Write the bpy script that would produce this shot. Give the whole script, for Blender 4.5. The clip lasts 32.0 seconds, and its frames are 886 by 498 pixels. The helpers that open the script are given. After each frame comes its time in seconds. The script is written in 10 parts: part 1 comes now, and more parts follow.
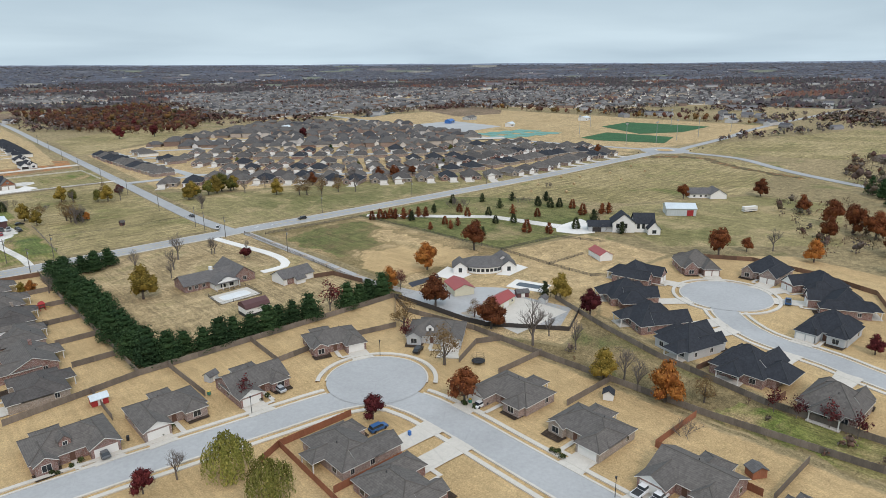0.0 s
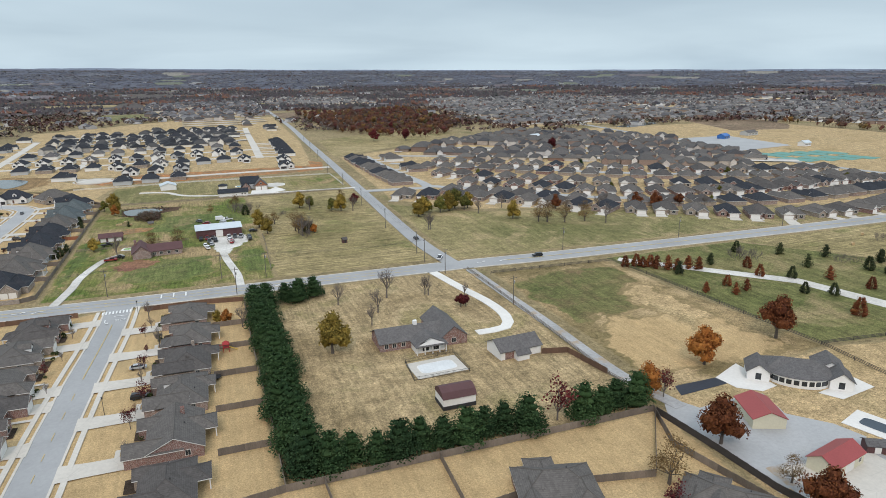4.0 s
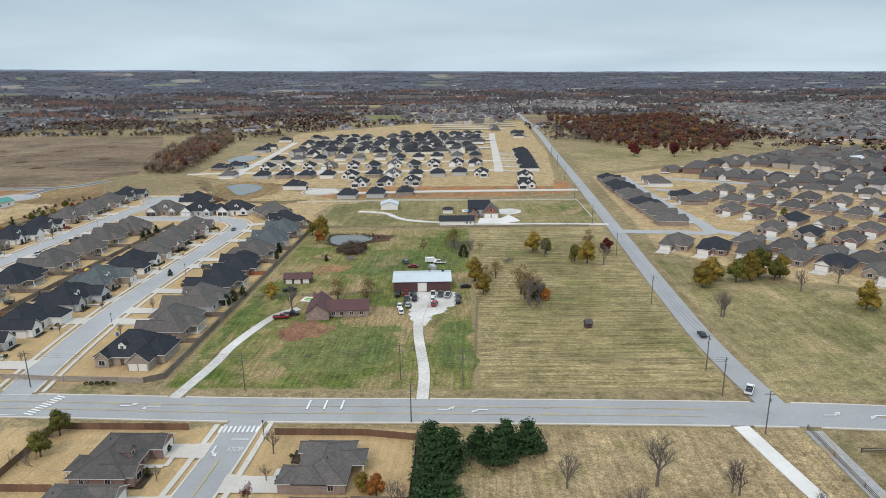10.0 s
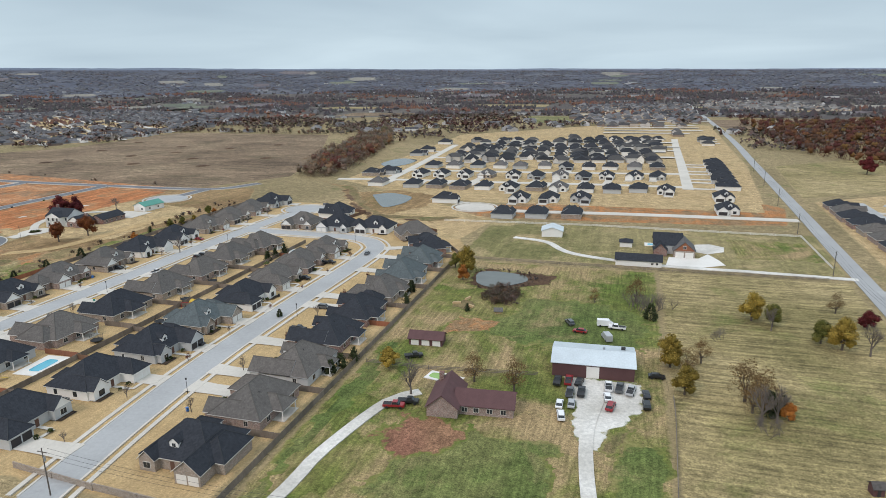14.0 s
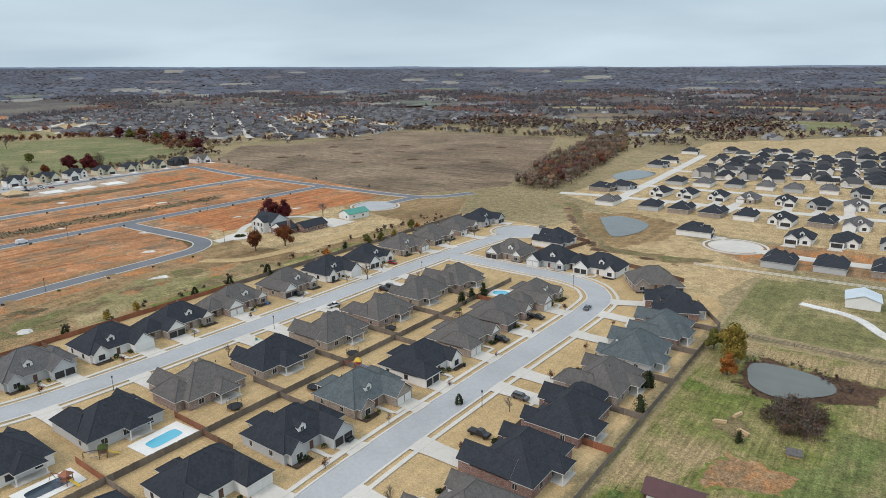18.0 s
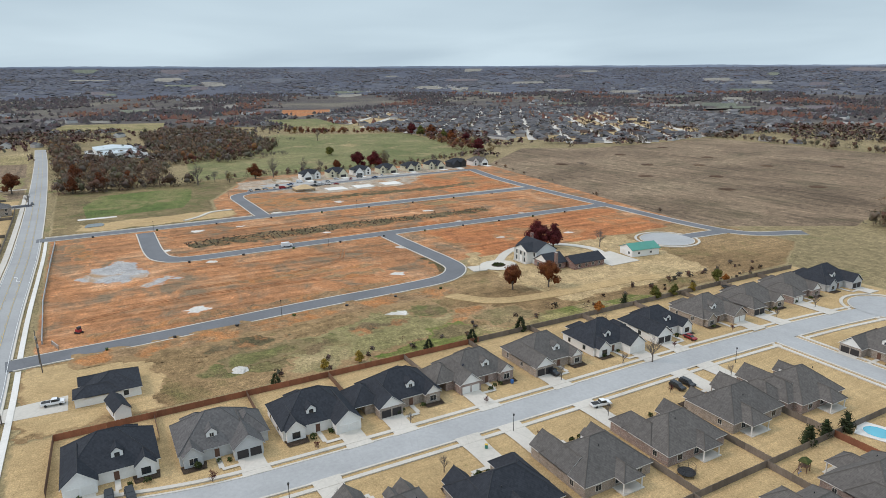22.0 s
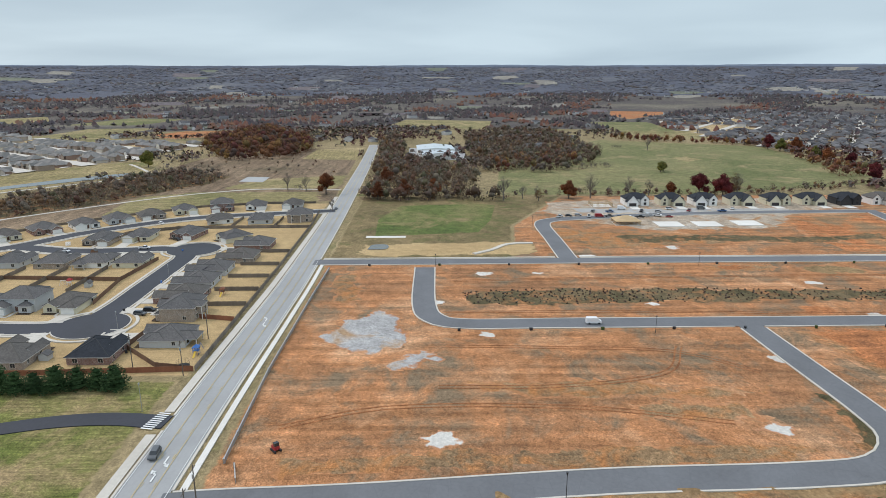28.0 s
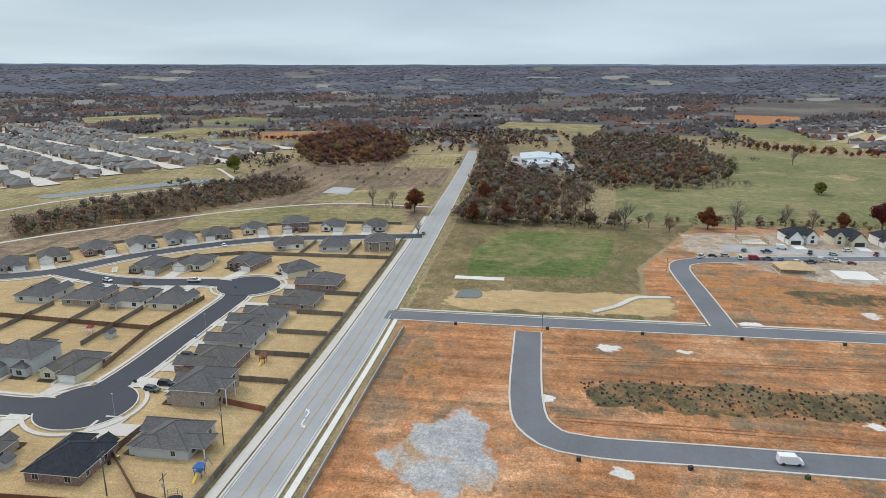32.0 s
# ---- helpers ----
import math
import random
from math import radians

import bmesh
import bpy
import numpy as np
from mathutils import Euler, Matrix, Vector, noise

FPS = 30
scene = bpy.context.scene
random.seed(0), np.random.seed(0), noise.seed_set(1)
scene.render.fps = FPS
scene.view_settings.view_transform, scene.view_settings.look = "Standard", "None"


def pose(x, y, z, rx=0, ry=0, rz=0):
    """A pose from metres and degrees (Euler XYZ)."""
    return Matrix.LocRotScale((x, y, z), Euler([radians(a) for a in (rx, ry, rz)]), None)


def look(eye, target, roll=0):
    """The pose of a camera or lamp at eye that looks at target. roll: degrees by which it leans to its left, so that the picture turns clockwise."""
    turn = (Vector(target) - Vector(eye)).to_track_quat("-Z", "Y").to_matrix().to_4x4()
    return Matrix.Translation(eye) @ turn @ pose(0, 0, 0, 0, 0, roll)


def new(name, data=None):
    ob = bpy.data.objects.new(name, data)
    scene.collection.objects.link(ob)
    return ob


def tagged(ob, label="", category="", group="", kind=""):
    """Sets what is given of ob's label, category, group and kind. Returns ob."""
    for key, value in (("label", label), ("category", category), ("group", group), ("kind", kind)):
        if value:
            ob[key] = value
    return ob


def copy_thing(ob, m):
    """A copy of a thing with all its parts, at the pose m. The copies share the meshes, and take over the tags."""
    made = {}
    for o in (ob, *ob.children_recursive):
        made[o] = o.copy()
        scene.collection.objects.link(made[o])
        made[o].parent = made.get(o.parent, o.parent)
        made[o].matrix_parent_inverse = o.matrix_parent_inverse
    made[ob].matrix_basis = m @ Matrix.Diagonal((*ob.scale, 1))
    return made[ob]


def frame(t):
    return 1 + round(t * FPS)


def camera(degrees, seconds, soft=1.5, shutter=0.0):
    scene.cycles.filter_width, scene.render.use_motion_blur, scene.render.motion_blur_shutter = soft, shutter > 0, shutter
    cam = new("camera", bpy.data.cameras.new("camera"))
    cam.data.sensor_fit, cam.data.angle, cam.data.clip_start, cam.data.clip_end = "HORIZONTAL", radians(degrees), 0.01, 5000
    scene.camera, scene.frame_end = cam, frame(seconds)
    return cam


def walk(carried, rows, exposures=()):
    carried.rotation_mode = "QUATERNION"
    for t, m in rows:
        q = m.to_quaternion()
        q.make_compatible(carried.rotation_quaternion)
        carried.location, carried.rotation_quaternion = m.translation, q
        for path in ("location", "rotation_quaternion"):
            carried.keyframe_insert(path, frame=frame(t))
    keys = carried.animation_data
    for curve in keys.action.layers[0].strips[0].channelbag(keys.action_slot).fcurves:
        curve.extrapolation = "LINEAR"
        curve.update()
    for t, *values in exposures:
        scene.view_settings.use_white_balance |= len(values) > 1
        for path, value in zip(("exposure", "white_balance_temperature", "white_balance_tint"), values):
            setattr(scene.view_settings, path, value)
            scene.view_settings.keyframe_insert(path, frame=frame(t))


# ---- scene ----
cam = camera(69.1, 32.0, 0.5)
METRES, EYE, TILT, LEAN, TURN = 598.57, 85.0, 0.0, 0.0, -41.7
ROWS = [
    (0.0, 0.0, 0.0, 0.0, -0.23, -16.17, 0.78),
    (0.5, -0.0001, 0.0157, -0.0002, 3.24, -16.03, 0.73),
    (1.0, -0.0013, 0.031, -0.0005, 6.35, -15.97, 0.72),
    (1.5, -0.0032, 0.0464, -0.0007, 9.26, -15.88, 0.69),
    (2.0, -0.006, 0.0615, -0.0008, 12.0, -15.78, 0.69),
    (2.5, -0.0092, 0.0764, -0.001, 14.59, -15.71, 0.66),
    (3.0, -0.0132, 0.0912, -0.0013, 17.04, -15.6, 0.64),
    (3.5, -0.0178, 0.1058, -0.0012, 19.37, -15.52, 0.64),
    (4.0, -0.0227, 0.1202, -0.0011, 21.6, -15.46, 0.62),
    (4.5, -0.0284, 0.1346, -0.0014, 23.73, -15.39, 0.63),
    (6.5, -0.0555, 0.1892, -0.0011, 31.44, -15.25, 0.65),
    (7.0, -0.0636, 0.2025, -0.001, 33.24, -15.21, 0.66),
    (7.5, -0.072, 0.2155, -0.0009, 35.0, -15.18, 0.65),
    (8.0, -0.0809, 0.2282, -0.0011, 36.73, -15.14, 0.65),
    (8.5, -0.0899, 0.2407, -0.001, 38.45, -15.13, 0.65),
    (9.0, -0.0993, 0.2529, -0.0009, 40.15, -15.11, 0.66),
    (9.5, -0.1094, 0.2649, -0.0011, 41.82, -15.08, 0.68),
    (10.0, -0.1197, 0.2764, -0.001, 43.51, -15.06, 0.68),
    (10.5, -0.1304, 0.2878, -0.001, 45.21, -15.06, 0.69),
    (11.0, -0.1416, 0.2988, -0.0014, 46.92, -15.05, 0.71),
    (11.5, -0.1527, 0.3094, -0.0012, 48.66, -15.06, 0.68),
    (12.0, -0.1643, 0.3195, -0.0012, 50.41, -15.06, 0.73),
    (12.5, -0.176, 0.3294, -0.001, 52.19, -15.05, 0.71),
    (13.0, -0.1884, 0.3391, -0.001, 54.07, -15.05, 0.75),
    (13.5, -0.2009, 0.3483, -0.001, 56.01, -15.05, 0.75),
    (14.0, -0.2138, 0.3569, -0.0007, 57.99, -15.05, 0.76),
    (14.5, -0.2269, 0.3652, -0.0007, 60.07, -15.04, 0.77),
    (16.5, -0.2826, 0.3927, -0.0003, 69.38, -15.02, 0.79),
    (17.0, -0.2975, 0.3981, -0.0003, 72.05, -14.99, 0.76),
    (17.5, -0.3125, 0.4028, -0.0003, 74.89, -14.96, 0.75),
    (18.0, -0.3276, 0.4067, 0.0, 77.91, -14.96, 0.73),
    (18.5, -0.3431, 0.4096, -0.0001, 81.09, -14.9, 0.7),
    (19.0, -0.359, 0.4115, 0.0, 84.46, -14.89, 0.67),
    (19.5, -0.3743, 0.4131, 0.0004, 87.93, -14.87, 0.67),
    (20.0, -0.3902, 0.4134, 0.0005, 90.87, -14.85, 0.66),
    (20.5, -0.4055, 0.4132, 0.001, 93.77, -14.83, 0.62),
    (21.0, -0.4211, 0.412, 0.0012, 96.71, -14.81, 0.59),
    (21.5, -0.4366, 0.41, 0.0015, 99.69, -14.81, 0.52),
    (22.0, -0.4521, 0.4072, 0.0016, 102.63, -14.8, 0.52),
    (22.5, -0.4673, 0.4035, 0.0019, 105.53, -14.77, 0.47),
    (23.0, -0.4824, 0.3993, 0.0021, 108.41, -14.77, 0.46),
    (23.5, -0.4975, 0.3941, 0.0023, 111.2, -14.76, 0.41),
    (24.0, -0.5122, 0.3885, 0.0023, 113.9, -14.74, 0.38),
    (24.5, -0.5264, 0.382, 0.0026, 116.47, -14.74, 0.33),
    (25.0, -0.5404, 0.3751, 0.0031, 118.9, -14.76, 0.31),
    (25.5, -0.5542, 0.3676, 0.0034, 121.22, -14.76, 0.26),
    (27.5, -0.6072, 0.3315, 0.0045, 129.05, -14.82, 0.11),
    (28.0, -0.6196, 0.3213, 0.0047, 130.65, -14.8, 0.06),
    (28.5, -0.6318, 0.3109, 0.0051, 132.13, -14.81, 0.01),
    (29.0, -0.6436, 0.3003, 0.0056, 133.5, -14.83, -0.02),
    (29.5, -0.6555, 0.2892, 0.0059, 134.76, -14.85, -0.04),
    (30.0, -0.6669, 0.2779, 0.0062, 135.92, -14.85, -0.08),
    (30.5, -0.678, 0.2663, 0.0065, 136.98, -14.84, -0.1),
    (31.0, -0.6883, 0.2554, 0.0069, 137.9, -14.88, -0.11),
    (31.5, -0.6992, 0.2435, 0.007, 138.8, -14.86, -0.14),
    (32.0, -0.71, 0.2316, 0.0073, 139.62, -14.87, -0.15),
]
walk(cam, [(t, pose(0, 0, EYE, TILT, LEAN, TURN) @ pose(METRES * x, METRES * y, METRES * z, 90 + pitch, roll, yaw)) for t, x, y, z, yaw, pitch, roll in ROWS],
     exposures=[(0.0, -0.04, 6750, 20), (32.0, -0.04, 6750, 20)])

# ---- sky and sun: a bright overcast afternoon in late autumn ----
world = bpy.data.worlds.new("world")
scene.world = world
world.use_nodes = True
wt = world.node_tree
wt.nodes.clear()


def wnode(kind, **values):
    n = wt.nodes.new(kind)
    for k, v in values.items():
        n.inputs[k].default_value = v
    return n


sky = wnode("ShaderNodeTexSky")
sky.sky_type, sky.sun_disc, sky.sun_elevation, sky.sun_rotation = "NISHITA", False, radians(42), radians(200)
sky.air_density, sky.dust_density = 1.0, 2.0
sky_bg = wnode("ShaderNodeBackground", Strength=0.11)
wt.links.new(sky.outputs[0], sky_bg.inputs[0])
coord = wnode("ShaderNodeTexCoord")
split = wnode("ShaderNodeSeparateXYZ")
wt.links.new(coord.outputs["Generated"], split.inputs[0])
rise = wnode("ShaderNodeMath")
rise.operation, rise.inputs[1].default_value = "ADD", 0.12
wt.links.new(split.outputs["Z"], rise.inputs[0])
flat = wnode("ShaderNodeVectorMath")
flat.operation = "DIVIDE"
wt.links.new(coord.outputs["Generated"], flat.inputs[0])
both = wnode("ShaderNodeCombineXYZ", Z=1.0)
wt.links.new(rise.outputs[0], both.inputs[0])
wt.links.new(rise.outputs[0], both.inputs[1])
wt.links.new(both.outputs[0], flat.inputs[1])
cloud = wnode("ShaderNodeTexNoise", Scale=0.42, Detail=4.0, Roughness=0.45, Distortion=0.3)
wt.links.new(flat.outputs[0], cloud.inputs["Vector"])
tone = wnode("ShaderNodeValToRGB")
tone.color_ramp.elements[0].position, tone.color_ramp.elements[0].color = 0.32, (0.51, 0.645, 0.725, 1)
tone.color_ramp.elements[1].position, tone.color_ramp.elements[1].color = 0.66, (0.67, 0.82, 0.89, 1)
wt.links.new(cloud.outputs["Fac"], tone.inputs[0])
lift = wnode("ShaderNodeValToRGB")
for e, (p, v) in zip([*lift.color_ramp.elements] + [lift.color_ramp.elements.new(0.13), lift.color_ramp.elements.new(0.3)], ((0.0, 0.525), (1.0, 0.94), (0.13, 0.45), (0.3, 0.56))):
    e.position, e.color = p, (v * (0.9 if p < 0.5 else 1.0), v * (1.0 if p < 0.5 else 0.985), v * (1.02 if p < 0.5 else 1.0), 1)
wt.links.new(split.outputs["Z"], lift.inputs[0])
veil = wnode("ShaderNodeVectorMath")
veil.operation = "MULTIPLY"
wt.links.new(tone.outputs[0], veil.inputs[0])
wt.links.new(lift.outputs[0], veil.inputs[1])
cloud_bg = wnode("ShaderNodeBackground", Strength=2.0)
wt.links.new(veil.outputs[0], cloud_bg.inputs[0])
mix = wnode("ShaderNodeMixShader", Fac=0.9)
wt.links.new(sky_bg.outputs[0], mix.inputs[1])
wt.links.new(cloud_bg.outputs[0], mix.inputs[2])
wout = wnode("ShaderNodeOutputWorld")
wt.links.new(mix.outputs[0], wout.inputs[0])

sun_data = bpy.data.lights.new("sun", "SUN")
sun_data.energy, sun_data.angle, sun_data.color = 1.2, radians(12), (1.0, 0.93, 0.84)
sun = new("sun", sun_data)
sun.matrix_world = look((-60, -130, 130), (0, 0, 0))


# ---- materials ----
def nodes_of(name):
    m = bpy.data.materials.new(name)
    m.use_nodes = True
    return m, m.node_tree, m.node_tree.nodes["Principled BSDF"]


def add(tree, kind, links=(), **values):
    n = tree.nodes.new(kind)
    for k, v in values.items():
        n.inputs[k].default_value = v
    for key, out in links:
        tree.links.new(out, n.inputs[key])
    return n


def noise_of(tree, vec, scale, detail=3.0, rough=0.55, distort=0.0):
    return add(tree, "ShaderNodeTexNoise", [("Vector", vec)], Scale=scale, Detail=detail, Roughness=rough, Distortion=distort).outputs["Fac"]


def ramp(tree, fac, stops):
    n = add(tree, "ShaderNodeValToRGB", [(0, fac)])
    els = n.color_ramp.elements
    while len(els) < len(stops):
        els.new(0.5)
    for e, (p, c) in zip(els, stops):
        e.position, e.color = p, (*c, 1)
    return n.outputs[0]


def blend(tree, fac, a, b, mode="MIX"):
    n = tree.nodes.new("ShaderNodeMix")
    n.data_type, n.blend_type = "RGBA", mode
    for i, v in ((0, fac), (6, a), (7, b)):
        if isinstance(v, bpy.types.NodeSocket):
            tree.links.new(v, n.inputs[i])
        else:
            n.inputs[i].default_value = v if i == 0 else (*v, 1)
    return n.outputs[2]


def bumped(tree, bsdf, height, strength, distance):
    b = add(tree, "ShaderNodeBump", [("Height", height)], Strength=strength, Distance=distance)
    tree.links.new(b.outputs[0], bsdf.inputs["Normal"])


def position(tree):
    return tree.nodes.new("ShaderNodeNewGeometry").outputs["Position"]


TONES = {}


def terrain(name, dark, mid, light, patch=None, patch_at=0.6, stripes=None, broad=0.012, fine=0.6, rough=0.95, patch_scale=0.03, mottle=1.0):
    """Soil or turf in three tones: broad drifts, clumps and fine grain; patches of another tone; mowing stripes (direction, width)."""
    TONES[name] = (dark, mid, light)
    m, t, b = nodes_of(name)
    p = position(t)
    base = ramp(t, noise_of(t, p, broad, 5, 0.6, 0.6), [(0.3, dark), (0.5, mid), (0.72, light)])
    clump = ramp(t, noise_of(t, p, 0.2, 5, 0.7), [(0.3, (1 - 0.38 * mottle,) * 3), (0.7, (1 + 0.3 * mottle,) * 3)])
    grain = ramp(t, noise_of(t, p, fine * 1.5, 4, 0.8), [(0.3, (1 - 0.45 * mottle,) * 3), (0.7, (1 + 0.42 * mottle,) * 3)])
    blades = ramp(t, noise_of(t, p, 2.6, 5, 0.85), [(0.34, (1 - 0.55 * mottle ** 0.5,) * 3), (0.66, (1 + 0.55 * mottle ** 0.5,) * 3)])
    grain = blend(t, 1.0, grain, blades, "MULTIPLY")
    col = blend(t, 1.0, blend(t, 1.0, base, clump, "MULTIPLY"), grain, "MULTIPLY")
    if patch:
        f = add(t, "ShaderNodeMapRange", [(0, noise_of(t, p, patch_scale, 6, 0.68, 0.5))])
        f.inputs[1].default_value, f.inputs[2].default_value = patch_at - 0.05, patch_at + 0.09
        col = blend(t, f.outputs[0], col, blend(t, 1.0, patch, grain, "MULTIPLY"))
    if stripes:
        mp = add(t, "ShaderNodeMapping", [("Vector", p)])
        k = 1.0 / stripes[1]
        mp.inputs["Scale"].default_value = (k, k * 0.07, k) if stripes[0] == "X" else (k * 0.07, k, k)
        w = noise_of(t, mp.outputs[0], 1.0, 4, 0.6, 0.3)
        lo, hi = 1 - stripes[2], 1 + 0.75 * stripes[2]
        col = blend(t, 1.0, col, ramp(t, w, [(0.34, (lo, lo * 1.02, lo)), (0.66, (hi, hi, hi * 0.98))]), "MULTIPLY")
    tuft = add(t, "ShaderNodeMapRange", [(0, noise_of(t, p, 0.42, 6, 0.82))])
    tuft.inputs[1].default_value, tuft.inputs[2].default_value, tuft.inputs[4].default_value = 0.58, 0.72, 0.8
    col = blend(t, tuft.outputs[0], col, blend(t, 1.0, col, (0.5, 0.56, 0.46), "MULTIPLY"))
    pale = add(t, "ShaderNodeMapRange", [(0, noise_of(t, p, 0.3, 6, 0.8, 0.4))])
    pale.inputs[1].default_value, pale.inputs[2].default_value, pale.inputs[4].default_value = 0.6, 0.75, 0.7
    col = blend(t, pale.outputs[0], col, blend(t, 1.0, col, (1.3, 1.26, 1.22), "MULTIPLY"))
    t.links.new(col, b.inputs["Base Color"])
    b.inputs["Roughness"].default_value = rough
    b.inputs["Specular IOR Level"].default_value = 0.15
    bumped(t, b, noise_of(t, p, 1.3, 4, 0.7), 0.6, 0.15)
    return m


def paved(name, tone, stain, spot=0.85, rough=0.85, lines=0.0, worn=None):
    TONES[name] = (stain, tone, tone)
    m, t, b = nodes_of(name)
    p = position(t)
    col = ramp(t, noise_of(t, p, 0.05, 5, 0.6, 0.4), [(0.35, stain), (0.65, tone)])
    col = blend(t, 1.0, col, ramp(t, noise_of(t, p, 1.1, 4, 0.7), [(0.3, (spot,) * 3), (0.7, (2 - spot,) * 3)]), "MULTIPLY")
    crack = add(t, "ShaderNodeTexVoronoi", [("Vector", p)], Scale=0.16)
    crack.feature = "DISTANCE_TO_EDGE"
    col = blend(t, 1.0, col, ramp(t, crack.outputs[0], [(0.0, (1 - lines,) * 3), (0.018, (1, 1, 1))]), "MULTIPLY")
    if worn:
        col = blend(t, ramp(t, noise_of(t, p, 0.12, 5, 0.7), [(0.52, (0, 0, 0)), (0.62, (1, 1, 1))]), col, worn)
    t.links.new(col, b.inputs["Base Color"])
    b.inputs["Roughness"].default_value = rough
    bumped(t, b, noise_of(t, p, 6.0, 3), 0.3, 0.01)
    return m


def coat(name, tone, vary=0.12, scale=1.5, rough=0.8, metal=0.0, rel=0.02, streak=False, random_tone=0.0):
    """Paint, shingle, cloth or board in one tone with blotches, grain and, where asked, streaks down the slope."""
    m, t, b = nodes_of(name)
    tc = t.nodes.new("ShaderNodeTexCoord").outputs["Object"]
    v = tc
    if streak:
        mp = add(t, "ShaderNodeMapping", [("Vector", tc)])
        mp.inputs["Scale"].default_value = (1, 1, 0.18)
        v = mp.outputs[0]
    a = ramp(t, noise_of(t, v, scale * 0.25, 4, 0.6), [(0.3, (1 - vary,) * 3), (0.7, (1 + vary,) * 3)])
    c = ramp(t, noise_of(t, v, scale * 4, 3, 0.7), [(0.3, (1 - vary,) * 3), (0.7, (1 + vary,) * 3)])
    col = blend(t, 1.0, blend(t, 1.0, tone, a, "MULTIPLY"), c, "MULTIPLY")
    if random_tone:
        r = t.nodes.new("ShaderNodeObjectInfo").outputs["Random"]
        col = blend(t, 1.0, col, ramp(t, r, [(0.0, (1 - random_tone,) * 3), (1.0, (1 + random_tone, 1 + random_tone * 0.9, 1 + random_tone * 0.8))]), "MULTIPLY")
    t.links.new(col, b.inputs["Base Color"])
    b.inputs["Roughness"].default_value, b.inputs["Metallic"].default_value = rough, metal
    if rel:
        bumped(t, b, noise_of(t, v, scale * 5, 3), 0.4, rel)
    return m


def shingle(name, tone):
    """Asphalt shingles: courses up the slope, tabs of uneven tone."""
    m, t, b = nodes_of(name)
    tc = t.nodes.new("ShaderNodeTexCoord").outputs["Object"]
    v = add(t, "ShaderNodeTexVoronoi", [("Vector", tc)], Scale=2.2).outputs["Color"]
    bw = add(t, "ShaderNodeRGBToBW", [(0, v)]).outputs[0]
    col = blend(t, 1.0, tone, ramp(t, bw, [(0.1, (0.84,) * 3), (0.9, (1.16,) * 3)]), "MULTIPLY")
    col = blend(t, 1.0, col, ramp(t, noise_of(t, tc, 0.35, 4, 0.6), [(0.3, (0.92,) * 3), (0.7, (1.08,) * 3)]), "MULTIPLY")
    r = t.nodes.new("ShaderNodeObjectInfo").outputs["Random"]
    col = blend(t, 1.0, col, ramp(t, r, [(0.0, (0.93, 0.94, 0.95)), (1.0, (1.06, 1.05, 1.04))]), "MULTIPLY")
    w = add(t, "ShaderNodeTexWave", [("Vector", tc)], Scale=1.6, Distortion=0.3)
    w.bands_direction = "Z"
    col = blend(t, 0.35, col, blend(t, 1.0, col, ramp(t, w.outputs["Fac"], [(0.0, (0.7,) * 3), (0.4, (1.1,) * 3)]), "MULTIPLY"))
    t.links.new(col, b.inputs["Base Color"])
    b.inputs["Roughness"].default_value = 0.95
    b.inputs["Specular IOR Level"].default_value = 0.12
    return m


def brickwork(name, one, two, mortar=(0.42, 0.4, 0.37)):
    m, t, b = nodes_of(name)
    tc = t.nodes.new("ShaderNodeTexCoord").outputs["Object"]
    s = add(t, "ShaderNodeSeparateXYZ", [(0, tc)])
    along = add(t, "ShaderNodeMath", [(0, s.outputs[0]), (1, s.outputs[1])])
    v = add(t, "ShaderNodeCombineXYZ", [(0, along.outputs[0]), (1, s.outputs[2])])
    n = add(t, "ShaderNodeTexBrick", [("Vector", v.outputs[0])], Scale=1.0)
    n.inputs["Brick Width"].default_value, n.inputs["Row Height"].default_value, n.inputs["Mortar Size"].default_value = 0.22, 0.077, 0.008
    for k, c in (("Color1", one), ("Color2", two), ("Mortar", mortar)):
        n.inputs[k].default_value = (*c, 1)
    col = blend(t, 1.0, n.outputs[0], ramp(t, noise_of(t, tc, 0.8, 4), [(0.3, (0.8,) * 3), (0.7, (1.15,) * 3)]), "MULTIPLY")
    col = blend(t, 1.0, col, ramp(t, noise_of(t, tc, 5.0, 2), [(0.3, (0.75,) * 3), (0.7, (1.25,) * 3)]), "MULTIPLY")
    t.links.new(col, b.inputs["Base Color"])
    b.inputs["Roughness"].default_value = 0.85
    return m


